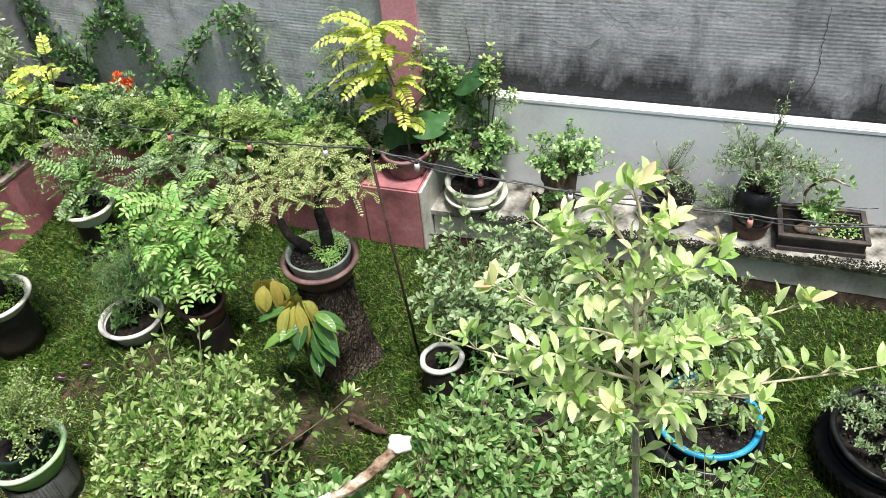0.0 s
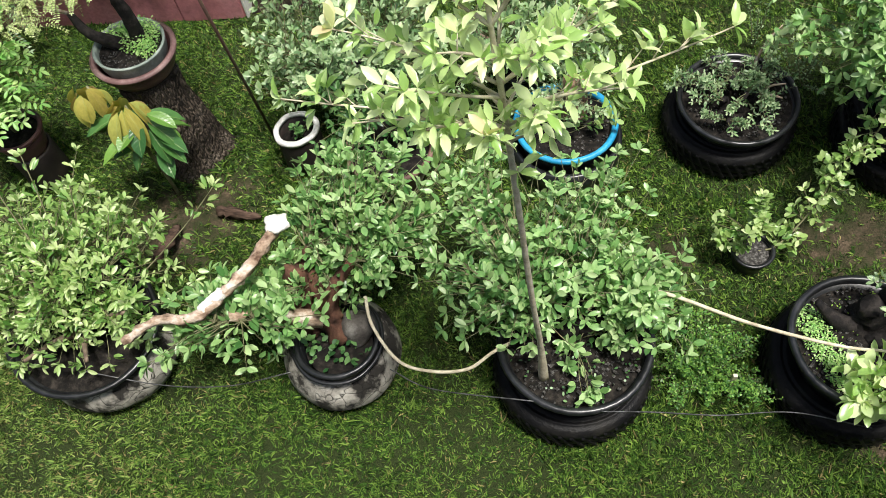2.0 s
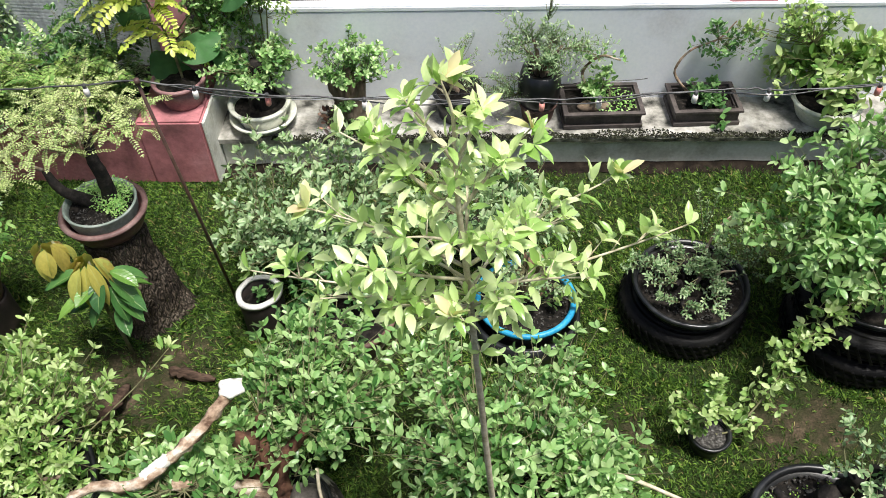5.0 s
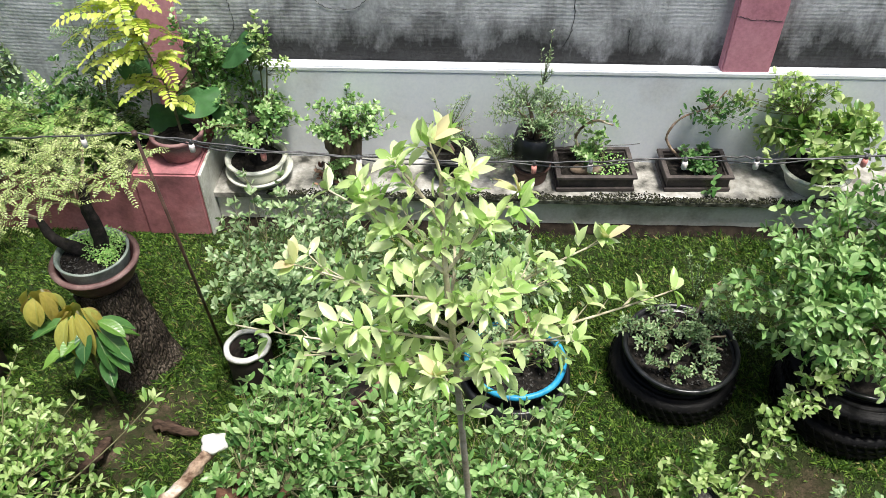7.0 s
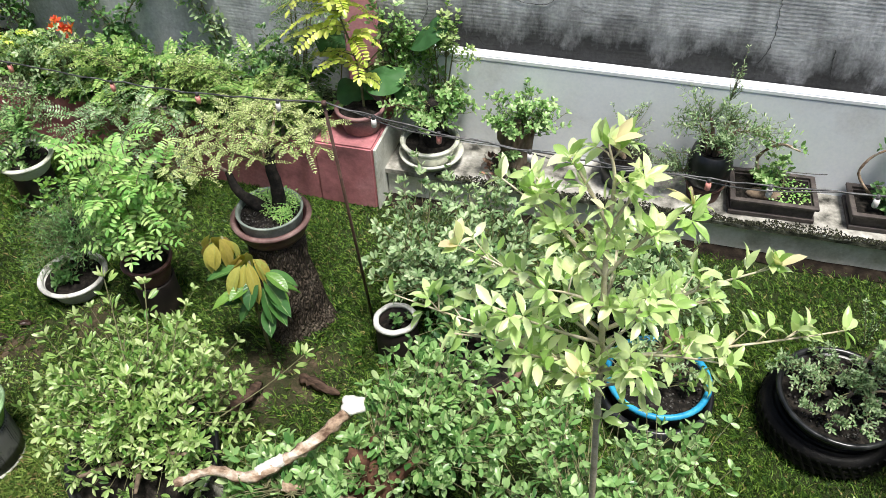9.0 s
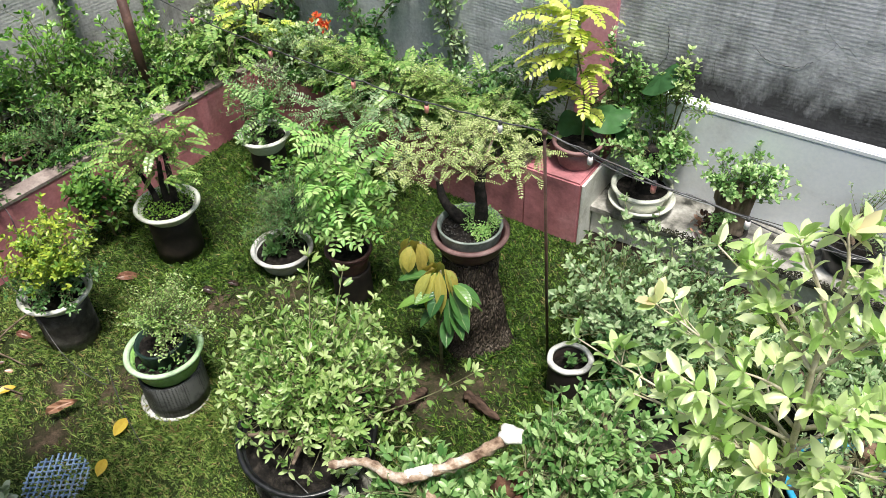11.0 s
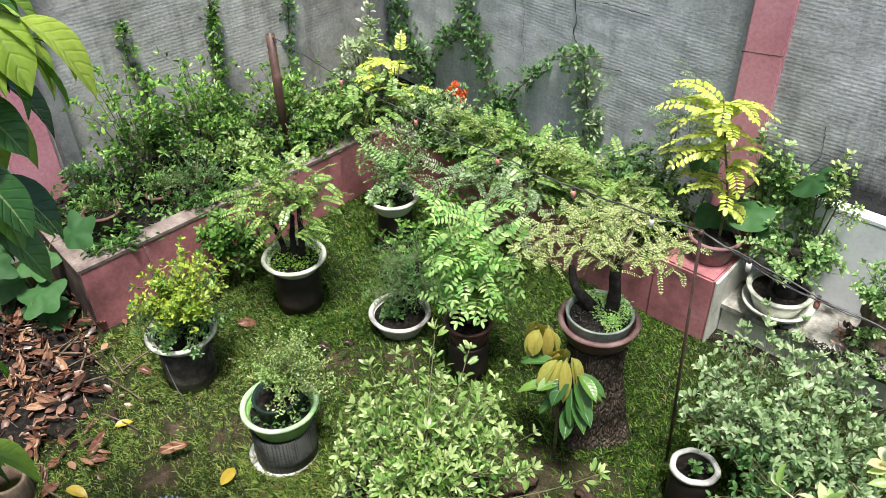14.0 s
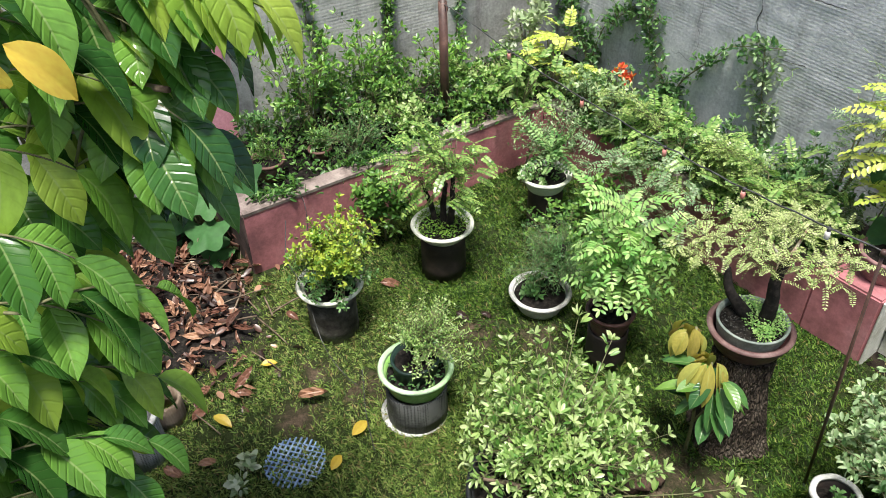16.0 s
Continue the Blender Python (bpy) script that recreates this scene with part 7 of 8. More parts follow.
for k, (x, y, hh, mt) in enumerate([(-4.48, 2.75, 0.22, LEAF_LIGHT), (-4.42, 3.25, 0.20, LEAF_HEDGE), (-4.55, 3.55, 0.26, LEAF_LIGHT), (-3.85, 4.12, 0.20, LEAF_LIGHT), (-3.2, 4.10, 0.22, LEAF_HEDGE), (-2.5, 4.06, 0.22, LEAF_GREY), (-1.95, 4.0, 0.20, LEAF_HEDGE)]):
    planter_plant((x, y, Z), 240 + k, (0, 0, hh), (0.30, 0.26, 0.18), 40, mt, 0.040, 0.021, "leafy green shrub spilling over the planter edge")


def planter_weeds():
    """Low weeds that cover the planter soil."""
    th = thing("planter_weeds", (-4.460, 2.972, Z), "low green weeds covering the planter soil", "weeds", kind="stuff")
    c = Crown(155)
    for _ in range(5200):
        if c.r.uniform() < 0.55:
            x, y = c.r.uniform(-5.35, -4.38), c.r.uniform(1.5, 4.5)
        else:
            x, y = c.r.uniform(-4.9, -1.75), c.r.uniform(3.98, 4.55)
        s = c.r.uniform(0.025, 0.06)
        c.leaf(np.array([x + 4.5, y - 3.0, c.r.uniform(0.0, 0.14)]), c.r.normal(0, 1, 3) * (1, 1, 0.5) + (0, 0, 0.5), np.array([0, 0, 1.0]) + c.r.normal(0, 0.5, 3), s, s * 0.45)
    for _ in range(3600):
        if c.r.uniform() < 0.5:
            x, y = -4.42 + abs(c.r.normal(0, 0.09)), 1.45 + 2.4 * c.r.uniform()
        else:
            x, y = c.r.uniform(-4.1, -1.8), 4.0 - abs(c.r.normal(0, 0.09))
        gap = math.sin(x * 7.0 + y * 5.0) + math.sin(y * 11.0 - x * 9.0)
        if gap < -0.1:
            continue
        s = c.r.uniform(0.03, 0.065)
        c.leaf(np.array([x + 4.5, y - 3.0, 0.10 + c.r.uniform(0.0, 0.06)]), c.r.normal(0, 1, 3) * (1, 1, 0.5) + (0.2, -0.2, 0.4), np.array([0, 0, 1.0]) + c.r.normal(0, 0.5, 3), s, s * 0.3)
    c.build(th, LEAF_HEDGE)


planter_weeds()


def round_leaves(at, seed, spots, label, size, mat, name="round_leaf_plant", lobed=0.06):
    """A plant with broad leaves, round or lobed."""
    th = thing(name, at, label, "plant")
    r = rand(seed)
    verts, faces = [(0, 0, 0)], []
    seg = 40
    for q in (0.5, 1.0):
        for j in range(seg):
            a = 2 * math.pi * j / seg
            w = q * (0.5 * (1 - 0.30 * max(0, math.cos(a)) ** 6)) * (1 + (lobed * math.cos(5 * a) if q == 1 else 0))
            verts.append((w * math.sin(a), 0.5 - w * math.cos(a), 0.03 * q * math.cos(5 * a) - 0.05 * q))
    verts[0] = (0, 0.45, 0.03)
    for j in range(seg):
        faces.append((0, 1 + j, 1 + (j + 1) % seg))
        faces.append((1 + j, 1 + seg + j, 1 + seg + (j + 1) % seg, 1 + (j + 1) % seg))
    me = mesh_of("round_leaf", verts, faces, mat)
    stalks = []
    for p, d in spots:
        p = np.array(p, float)
        stalks.append((bent((r.normal(0, 0.02), r.normal(0, 0.02), 0), p * (0.4, 0.4, 0.8), p), np.linspace(0.006, 0.004, 6)))
        ob = new("leaf", me)
        ob.parent = th
        s = size * r.uniform(0.8, 1.15)
        ob.matrix_local = leaf_matrix(p, np.array(d, float), np.array([0.3, -0.5, 0.8]) + r.normal(0, 0.15, 3), s, s)
    put("stem", mesh_of("stem", *tubes(stalks, 6), TWIG), th, kind="stuff")


LEAF_BROAD = leaf_material("leaf_broad", (0.075, 0.19, 0.06), (0.05, 0.14, 0.045), (0.03, 0.09, 0.03), 0.6, 0.2, 0.25)
round_leaves((-4.78, 1.20, 0.0), 161, [((0.03, 0.05, 0.66), (-0.5, -0.5, 0.1)), ((0.02, 0.14, 0.50), (0.3, -0.5, -0.3)), ((0.0, -0.02, 0.33), (-0.2, -0.8, -0.3)), ((0.06, 0.08, 0.20), (0.3, -0.7, -0.4)), ((0.10, 0.20, 0.56), (0.5, 0.3, 0.1)), ((-0.12, 0.0, 0.48), (-0.7, -0.4, -0.1)), ((-0.05, -0.1, 0.18), (-0.5, -0.6, -0.3)), ((0.02, -0.06, 0.52), (0.1, -0.7, 0.0)), ((0.12, 0.02, 0.34), (0.6, -0.4, -0.3)), ((0.14, 0.06, 0.10), (0.5, -0.6, -0.2)), ((-0.2, -0.05, 0.32), (-0.8, -0.3, -0.2))], "plant with broad lobed green leaves beside the planter end", 0.29, LEAF_BROAD, lobed=0.22)
round_leaves((-1.656, 4.306, 0.45), 162, [((0.55, 0.0, 0.62), (0.5, -0.3, 0.2)), ((0.35, -0.05, 0.42), (0.2, -0.6, -0.2)), ((0.10, 0.0, 0.55), (-0.4, -0.4, 0.0)), ((0.50, -0.05, 0.30), (0.4, -0.6, -0.3)), ((0.20, -0.05, 0.28), (-0.1, -0.7, -0.3))], "dark green heart-shaped large leaves by the pink column", 0.27, LEAF_BROAD)


def flowers():
    th = thing("red_flowers", (-3.639, 4.174, Z), "orange-red flower clusters in the planter", "flowers")
    c = Crown(163)
    for cx, cz in ((-0.06, 0.46), (0.05, 0.44), (0.0, 0.52), (0.10, 0.48), (0.02, 0.47)):
        c.twigs.append((bent((0, 0, 0), (cx, 0, cz * 0.5), (cx, 0, cz)), np.linspace(0.003, 0.002, 6)))
        for _ in range(14):
            d = c.r.normal(0, 1, 3) + (0, -0.4, 0.6)
            c.leaf(np.array([cx, -0.02, cz]), d, c.r.normal(0, 1, 3), 0.045, 0.026)
    c.build(th, LEAF_RED, SMALL, name="blossom")


flowers()


def creeper(path, seed, width, n, label, mat=None, leafl=0.05):
    """A climber clinging to a wall along a path."""
    th = thing("wall_creeper", path[0], label, "creeper", "wall creepers")
    base = np.array(path[0], float)
    p = smooth_path(np.array(path, float) - base, 8)
    c = Crown(seed)
    c.twigs.append((p, np.linspace(0.007, 0.003, len(p))))
    for _ in range(n):
        i = c.r.integers(0, len(p))
        s = p[i]
        e = s + np.array([c.r.normal(0, width), c.r.normal(0, width * 0.4), c.r.normal(0, width)])
        c.twigs.append((bent(s, (s + e) / 2, e, 4), np.linspace(0.002, 0.001, 4)))
        c.whorled(bent(s, (s + e) / 2, e, 4), 3, leafl, leafl * 0.5, 0.2, 3)
    c.build(th, mat or LEAF_MID)


creeper([(-5.300, 2.493, 0.415), (-5.310, 2.504, 0.699), (-5.310, 2.555, 1.003), (-5.320, 2.482, 1.218), (-5.310, 2.493, 1.501)], 171, 0.045, 62, "green climber on the grey block wall", LEAF_HEDGE)
creeper([(-5.250, 3.076, 0.402), (-5.250, 3.110, 0.788), (-5.250, 3.161, 1.143), (-5.250, 3.194, 1.496)], 172, 0.05, 84, "green climber on the grey block wall", LEAF_HEDGE)
creeper([(-5.190, 3.773, 0.469), (-5.180, 3.807, 0.926), (-5.180, 3.848, 1.280), (-5.180, 3.853, 1.784)], 173, 0.06, 76, "dark green climber on the grey block wall", LEAF_DARK)
creeper([(-4.492, 4.700, 0.440), (-4.610, 4.710, 0.697), (-4.771, 4.730, 0.901), (-4.825, 4.730, 1.208), (-4.738, 4.730, 1.770)], 174, 0.10, 120, "dark green climber in the wall corner", LEAF_DARK)
creeper([(-3.532, 4.620, 0.459), (-3.601, 4.620, 0.664), (-3.793, 4.640, 0.866), (-3.860, 4.650, 1.121), (-3.979, 4.660, 1.374), (-3.921, 4.660, 1.780)], 175, 0.085, 130, "dark green climber on the grey wall", LEAF_DARK)
creeper([(-4.458, 4.700, 0.544), (-4.348, 4.690, 0.856), (-4.212, 4.680, 0.982), (-3.982, 4.660, 1.191)], 178, 0.05, 50, "dark green climber on the grey wall", LEAF_DARK)
creeper([(-3.531, 4.620, 0.562), (-3.416, 4.610, 0.780), (-3.219, 4.600, 0.999), (-3.045, 4.580, 1.175), (-2.600, 4.540, 1.325)], 176, 0.045, 52, "green climber crossing the grey wall", LEAF_DARK)
creeper([(-2.665, 4.540, 0.394), (-2.673, 4.550, 0.682), (-2.743, 4.560, 0.987), (-2.792, 4.560, 1.250)], 177, 0.08, 70, "green climber on the grey wall", LEAF_GREY)


def clay_pots():
    for at, rr, hh, seed in (((-4.72, 1.74, Z), 0.12, 0.15, 301), ((-4.70, 2.15, Z), 0.08, 0.10, 302), ((-4.35, 3.30, Z), 0.11, 0.14, 303)):
        th = thing("clay_pot_plant", at, "grassy green plant in a brown clay pot", "potted plant", "clay pots in the planter")
        pot_shell(th, rr, rr * 0.75, hh, TERRA, 0.012, 0.018, seed=seed, soil=0.02, seg=28)
        c = Crown(seed)
        c.fill((0, 0, hh + 0.04), (rr * 1.5, rr * 1.5, 0.10), 46, [(0, 0, hh - 0.01)], rosette_maker(c, 8, 0.045, 0.010, 3, 0.1), zmin=0.0, thick=0.0015)
        c.build(th, LEAF_HEDGE, SMALL)
    th = thing("dark_pot_weed", (-3.056, 2.968, 0.0), "green weed in a small dark pot", "potted plant")
    pot_shell(th, 0.10, 0.08, 0.14, PLASTIC_BLACK, 0.010, 0.014, seed=304, soil=0.02, seg=28)
    c = Crown(304)
    c.fill((0, 0, 0.26), (0.16, 0.16, 0.16), 30, [(0, 0, 0.14)], rosette_maker(c, 6, 0.045, 0.026, 4), thick=0.002)
    c.build(th, LEAF_HEDGE)


clay_pots()


# ---- pole, rod and light string ----
def poles():
    th = thing("metal_pole", (-4.54, 3.19, 0.38), "brown painted metal pole standing in the planter", "pole")
    put("pipe", mesh_of("pipe", *lathe([(0.027, 0.0), (0.033, 0.0), (0.033, 1.02), (0.027, 1.02)], 20, 0, 0, True), METAL_BROWN), th)
    put("hook", mesh_of("hook", *tubes([(bent((0.03, 0, 1.0), (0.07, 0.0, 1.02), (0.06, 0.0, 0.97)), 0.003)], 6), METAL_BROWN), th)
    th = thing("thin_rod", (-0.955, 2.83, 0.0), "thin leaning brown metal rod stuck in the lawn", "rod")
    put("rod", mesh_of("rod", *tubes([(np.array([(0, 0, 0), (0.01, -0.13, 0.84), (0.019, -0.26, 1.67)]), np.array([0.008, 0.008, 0.007]))], 8), METAL_BROWN), th)
    put("rod_cap", mesh_of("rod_cap", *tubes([(np.array([(0.019, -0.26, 1.67), (0.019, -0.262, 1.695)]), np.array([0.012, 0.011]))], 8), METAL_BROWN), th)


poles()


def light_string():
    o = np.array([-4.51, 3.19, 1.39])
    th = thing("light_string", tuple(o), "black cable with small pink and white bulbs strung over the garden", "light string")
    a = smooth_path(np.array([(-4.51, 3.19, 1.39), (-3.31, 2.92, 1.455), (-2.26, 2.75, 1.52), (-1.53, 2.65, 1.59), (-0.936, 2.57, 1.685)]) - o, 10)
    b = smooth_path(np.array([(-0.936, 2.57, 1.685), (-0.39, 2.60, 1.59), (0.41, 2.60, 1.555), (0.9, 2.6, 1.57), (1.37, 2.60, 1.60), (1.92, 2.60, 1.62), (4.2, 2.7, 1.78), (6.0, 2.8, 1.95)]) - o, 10)
    d = smooth_path(np.array([(-0.936, 2.57, 1.68), (-0.5, 3.1, 1.2), (0.1, 3.9, 0.62), (0.55, 4.2, 0.42), (1.0, 4.30, 0.40), (1.5, 4.32, 0.42)]) - o, 8)
    r = rand(181)
    for nm, p, q in (("cable_span", a, 0.0036), ("cable_span", b, 0.0036), ("cable_branch", d, 0.0025)):
        put(nm, mesh_of(nm, *tubes([(p + r.normal(0, 0.003, p.shape), q)], 6), CABLE), th)
    twist = b + np.array([0, 0.0, -0.012]) + 0.012 * np.stack([0 * b[:, 0], np.sin(b[:, 0] * 9), np.cos(b[:, 0] * 9)], 1)
    put("cable_span", mesh_of("cable_span", *tubes([(twist, 0.003)], 5), CABLE), th)
    pts = [(a, i, k) for i, k in ((8, 1), (15, 1), (22, 1), (29, 1), (36, 0))] + [(b, i, k) for i, k in ((4, 0), (9, 1), (14, 0), (24, 1), (29, 0), (37, 0), (44, 0), (50, 1), (58, 0))]
    for p, i, k in pts:
        c = p[i]
        put("bulb_holder", mesh_of("bulb_holder", *tubes([(np.array([c + (0, 0, 0.004), c - (0, 0, 0.016)]), np.array([0.008, 0.008]))], 8), CABLE), th)
        put("bulb", mesh_of("bulb", *tubes([(np.array([c - (0, 0, 0.015), c - (0, 0, 0.03), c - (0, 0, 0.05), c - (0, 0, 0.056)]), np.array([0.010, 0.012, 0.011, 0.005]))], 10), BULB_PINK if k else BULB_WHITE), th, "small pink bulb" if k else "small milky bulb")


light_string()


def wires():
    th = thing("black_wire", (-1.554, 1.327, 0.3), "thin black wire strung between the pots", "wire")
    o = np.array([-1.6, 1.23, 0.3])
    runs = [[(-1.6, 1.23, 0.34), (-1.26, 1.19, 0.25), (-0.95, 1.18, 0.25), (-0.66, 1.2, 0.34)], [(-0.24, 1.22, 0.30), (-0.06, 1.15, 0.24), (0.36, 1.03, 0.40)], [(0.62, 0.98, 0.41), (0.85, 1.0, 0.33), (1.1, 1.0, 0.28), (1.37, 0.99, 0.33), (1.62, 0.90, 0.40)]]
    for q in runs:
        put("wire_run", mesh_of("wire_run", *tubes([(smooth_path(np.array(q) - o, 8), 0.0028)], 5), CABLE), th)
    th = thing("guy_wire", (-3.544, 1.367, 0.4), "thin black wire hanging between pale bowls", "wire")
    o = np.array([-3.52, 1.35, 0.4])
    for q in ([(-4.0, 1.5, 0.52), (-3.85, 1.40, 0.35), (-3.6, 1.36, 0.36)], [(-3.52, 1.35, 0.38), (-3.2, 1.28, 0.14), (-2.85, 1.28, 0.12), (-2.72, 1.27, 0.36)], [(-2.72, 1.27, 0.36), (-2.60, 1.2, 0.15), (-2.45, 1.15, 0.0)], [(-4.30, 1.75, 0.52), (-4.16, 1.72, 0.44), (-4.05, 1.66, 0.25), (-3.72, 1.55, 0.36)]):
        put("wire_run", mesh_of("wire_run", *tubes([(smooth_path(np.array(q) - o, 8), 0.0025)], 5), CABLE), th)


wires()


# ---- the near tree with large leaves ----
def leafy_tree():
    th = thing("broadleaf_tree", (-3.103, -0.592, 0.0), "tree with large glossy dark green drooping leaves", "tree")
    o = np.array(th.location)
    limbs = [taper([(0, 0, 0), (0.05, 0.05, 0.9), (0.1, 0.05, 1.7), (0.2, 0.10, 2.4), (0.3, 0.15, 3.1)], 0.07, 0.03),
             taper([(0.06, 0.05, 1.2), (0.40, 0.15, 1.7), (0.80, 0.20, 2.05), (1.05, 0.22, 2.2)], 0.03, 0.010),
             taper([(0.15, 0.08, 2.1), (0.50, 0.40, 2.50), (0.90, 0.75, 2.68), (1.36, 0.98, 2.74)], 0.032, 0.008),
             taper([(0.05, 0.05, 0.9), (0.45, 0.05, 1.2), (0.85, 0.1, 1.5), (1.12, 0.12, 1.6)], 0.028, 0.010),
             taper([(0.18, 0.10, 2.3), (0.50, 0.15, 2.6), (0.9, 0.2, 2.7)], 0.028, 0.010)]
    trunk_part(th, limbs, worn("tree_bark", (0.20, 0.14, 0.10), (0.11, 0.075, 0.055), (0.28, 0.21, 0.16), 0.85, 12, 90, 0.6, 0.2), 191, 10, 0.06)
    r = rand(192)
    glossy = leaf_material("leaf_glossy", (0.18, 0.37, 0.06), (0.080, 0.22, 0.036), (0.024, 0.085, 0.02), 0.25, 0.28, 0.6)
    veined(glossy, 8.0, 0.5)
    fresh = leaf_material("leaf_new", (0.40, 0.53, 0.08), (0.27, 0.44, 0.06), (0.15, 0.31, 0.045), 0.34, 0.4, 0.45)
    veined(fresh, 8.0, 0.4)
    shapes = (big_leaf(14, 0.42, 0.010), big_leaf(14, 0.62, 0.010))
    place = blade_places(14)
    me = [mesh_of("leaf_blade", *sh, mt, True, place) for sh, mt in zip(shapes, (glossy, fresh))]
    me_c = mesh_of("leaf_blade", *big_leaf(12, 0.40, 0.010), LEAF_YELLOW)
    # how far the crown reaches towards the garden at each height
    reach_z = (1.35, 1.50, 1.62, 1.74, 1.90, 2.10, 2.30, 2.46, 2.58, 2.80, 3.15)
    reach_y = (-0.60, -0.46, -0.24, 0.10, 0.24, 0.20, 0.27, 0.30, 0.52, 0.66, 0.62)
    twigs, placed = [], []
    pts = np.vstack([p[4:] for p, _ in limbs])

    def spray(tip, h, count, size, new_one, rank):
        """An arching stalk with leaves that hang to both sides of it."""
        h = unit(h)
        q0 = tip - h * 0.30 + (0, 0, 0.02)
        stalk = bent(q0, (q0 + tip) / 2 + (0, 0, 0.07), tip, 8)
        s0 = pts[np.argmin(np.linalg.norm(pts - q0, axis=1))]
        twigs.append((bent(s0, (s0 + q0) / 2 + (0, 0, 0.05), q0, 5), np.linspace(0.007, 0.004, 5)))
        twigs.append((stalk, np.linspace(0.004, 0.002, 8)))
        side = unit(np.cross(h, (0, 0, 1.0)))
        for k in range(count):
            t = 0.25 + 0.75 * k / (count - 1)
            p = stalk[int(t * 7)]
            sg = 0.0 if k == count - 1 else (1.0 if k % 2 else -1.0)
            d = h * (0.45 + 0.5 * t) + side * sg * (0.85 - 0.3 * t) + np.array([0, 0, -0.38 - 0.35 * t]) + r.normal(0, 0.12, 3)
            ln = size * r.uniform(0.80, 1.12)
            placed.append((rank, int(new_one), leaf_matrix(p, d, np.array([0, 0, 1.0]) + h * 0.3 + r.normal(0, 0.16, 3), ln, ln * r.uniform(0.50, 0.60))))

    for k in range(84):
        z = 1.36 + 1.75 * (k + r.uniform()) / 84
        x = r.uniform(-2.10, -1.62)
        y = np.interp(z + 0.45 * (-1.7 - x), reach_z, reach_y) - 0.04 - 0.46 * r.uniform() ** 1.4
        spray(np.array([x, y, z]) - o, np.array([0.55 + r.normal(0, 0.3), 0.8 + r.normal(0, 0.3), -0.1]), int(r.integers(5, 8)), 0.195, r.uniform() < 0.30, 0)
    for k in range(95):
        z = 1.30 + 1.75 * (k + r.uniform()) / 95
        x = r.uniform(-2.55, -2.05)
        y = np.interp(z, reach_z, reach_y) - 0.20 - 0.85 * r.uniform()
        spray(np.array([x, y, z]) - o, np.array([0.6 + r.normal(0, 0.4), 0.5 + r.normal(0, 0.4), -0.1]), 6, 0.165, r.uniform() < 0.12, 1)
    # young yellow-green sprays at the top
    for tip in ((-1.90, 0.72, 2.80), (-1.96, 0.66, 2.94), (-1.84, 0.60, 3.00), (-1.92, 0.52, 2.90)):
        spray(np.array(tip) - o, np.array([0.4, 0.8, -0.1]), 8, 0.150, True, 0)
    # the leaves on the garden side are single pieces, the rest one joined mass
    placed.sort(key=lambda e: (e[0], -e[2].translation.y))
    for _, kind, mt in placed[:299]:
        ob = new("leaf", me[kind])
        ob.parent = th
        ob.matrix_local = mt
    for want, shape, mat in ((0, shapes[0], glossy), (1, shapes[1], fresh)):
        vv, ff, sv = [], [], np.hstack([np.array(shape[0]), np.ones((len(shape[0]), 1))])
        for _, kind, mt in placed[299:]:
            if kind == want:
                ff += [tuple(i + len(vv) for i in q) for q in shape[1]]
                vv += [tuple(e) for e in (sv @ np.array(mt).T)[:, :3]]
        put("foliage", mesh_of("foliage", vv, ff, mat, True, place * (len(vv) // len(place))), th, kind="stuff")
    for p, d in (((-1.53, 0.075, 3.015), (0.25, 0.45, -0.5)), ((-1.54, 0.02, 3.04), (-0.1, 0.1, -0.6)), ((-1.53, 0.03, 3.04), (-0.2, -0.3, -0.4))):
        ob = new("leaf", me_c)
        ob.parent = th
        ob.matrix_local = leaf_matrix(np.array(p) - o, np.array(d), np.array([0.4, -0.3, 1.0]), 0.15, 0.075)
    put("branchwork", mesh_of("branchwork", *tubes(twigs, 5), TWIG), th)


leafy_tree()
drum("mesh_cylinder", (-3.235, 0.161, 0.0), 0.125, 0.31, WEAVE_PALE, "grey mesh cylinder with a white inner pot", "cylinder stand", WHITE_RIM, 0.004, 9, group="pipe stands")
drum("short_log", (-3.413, 0.361, 0.0), 0.10, 0.16, BARK, "short brown log on the litter", "log", None, 0.0, 10, group="pipe stands")


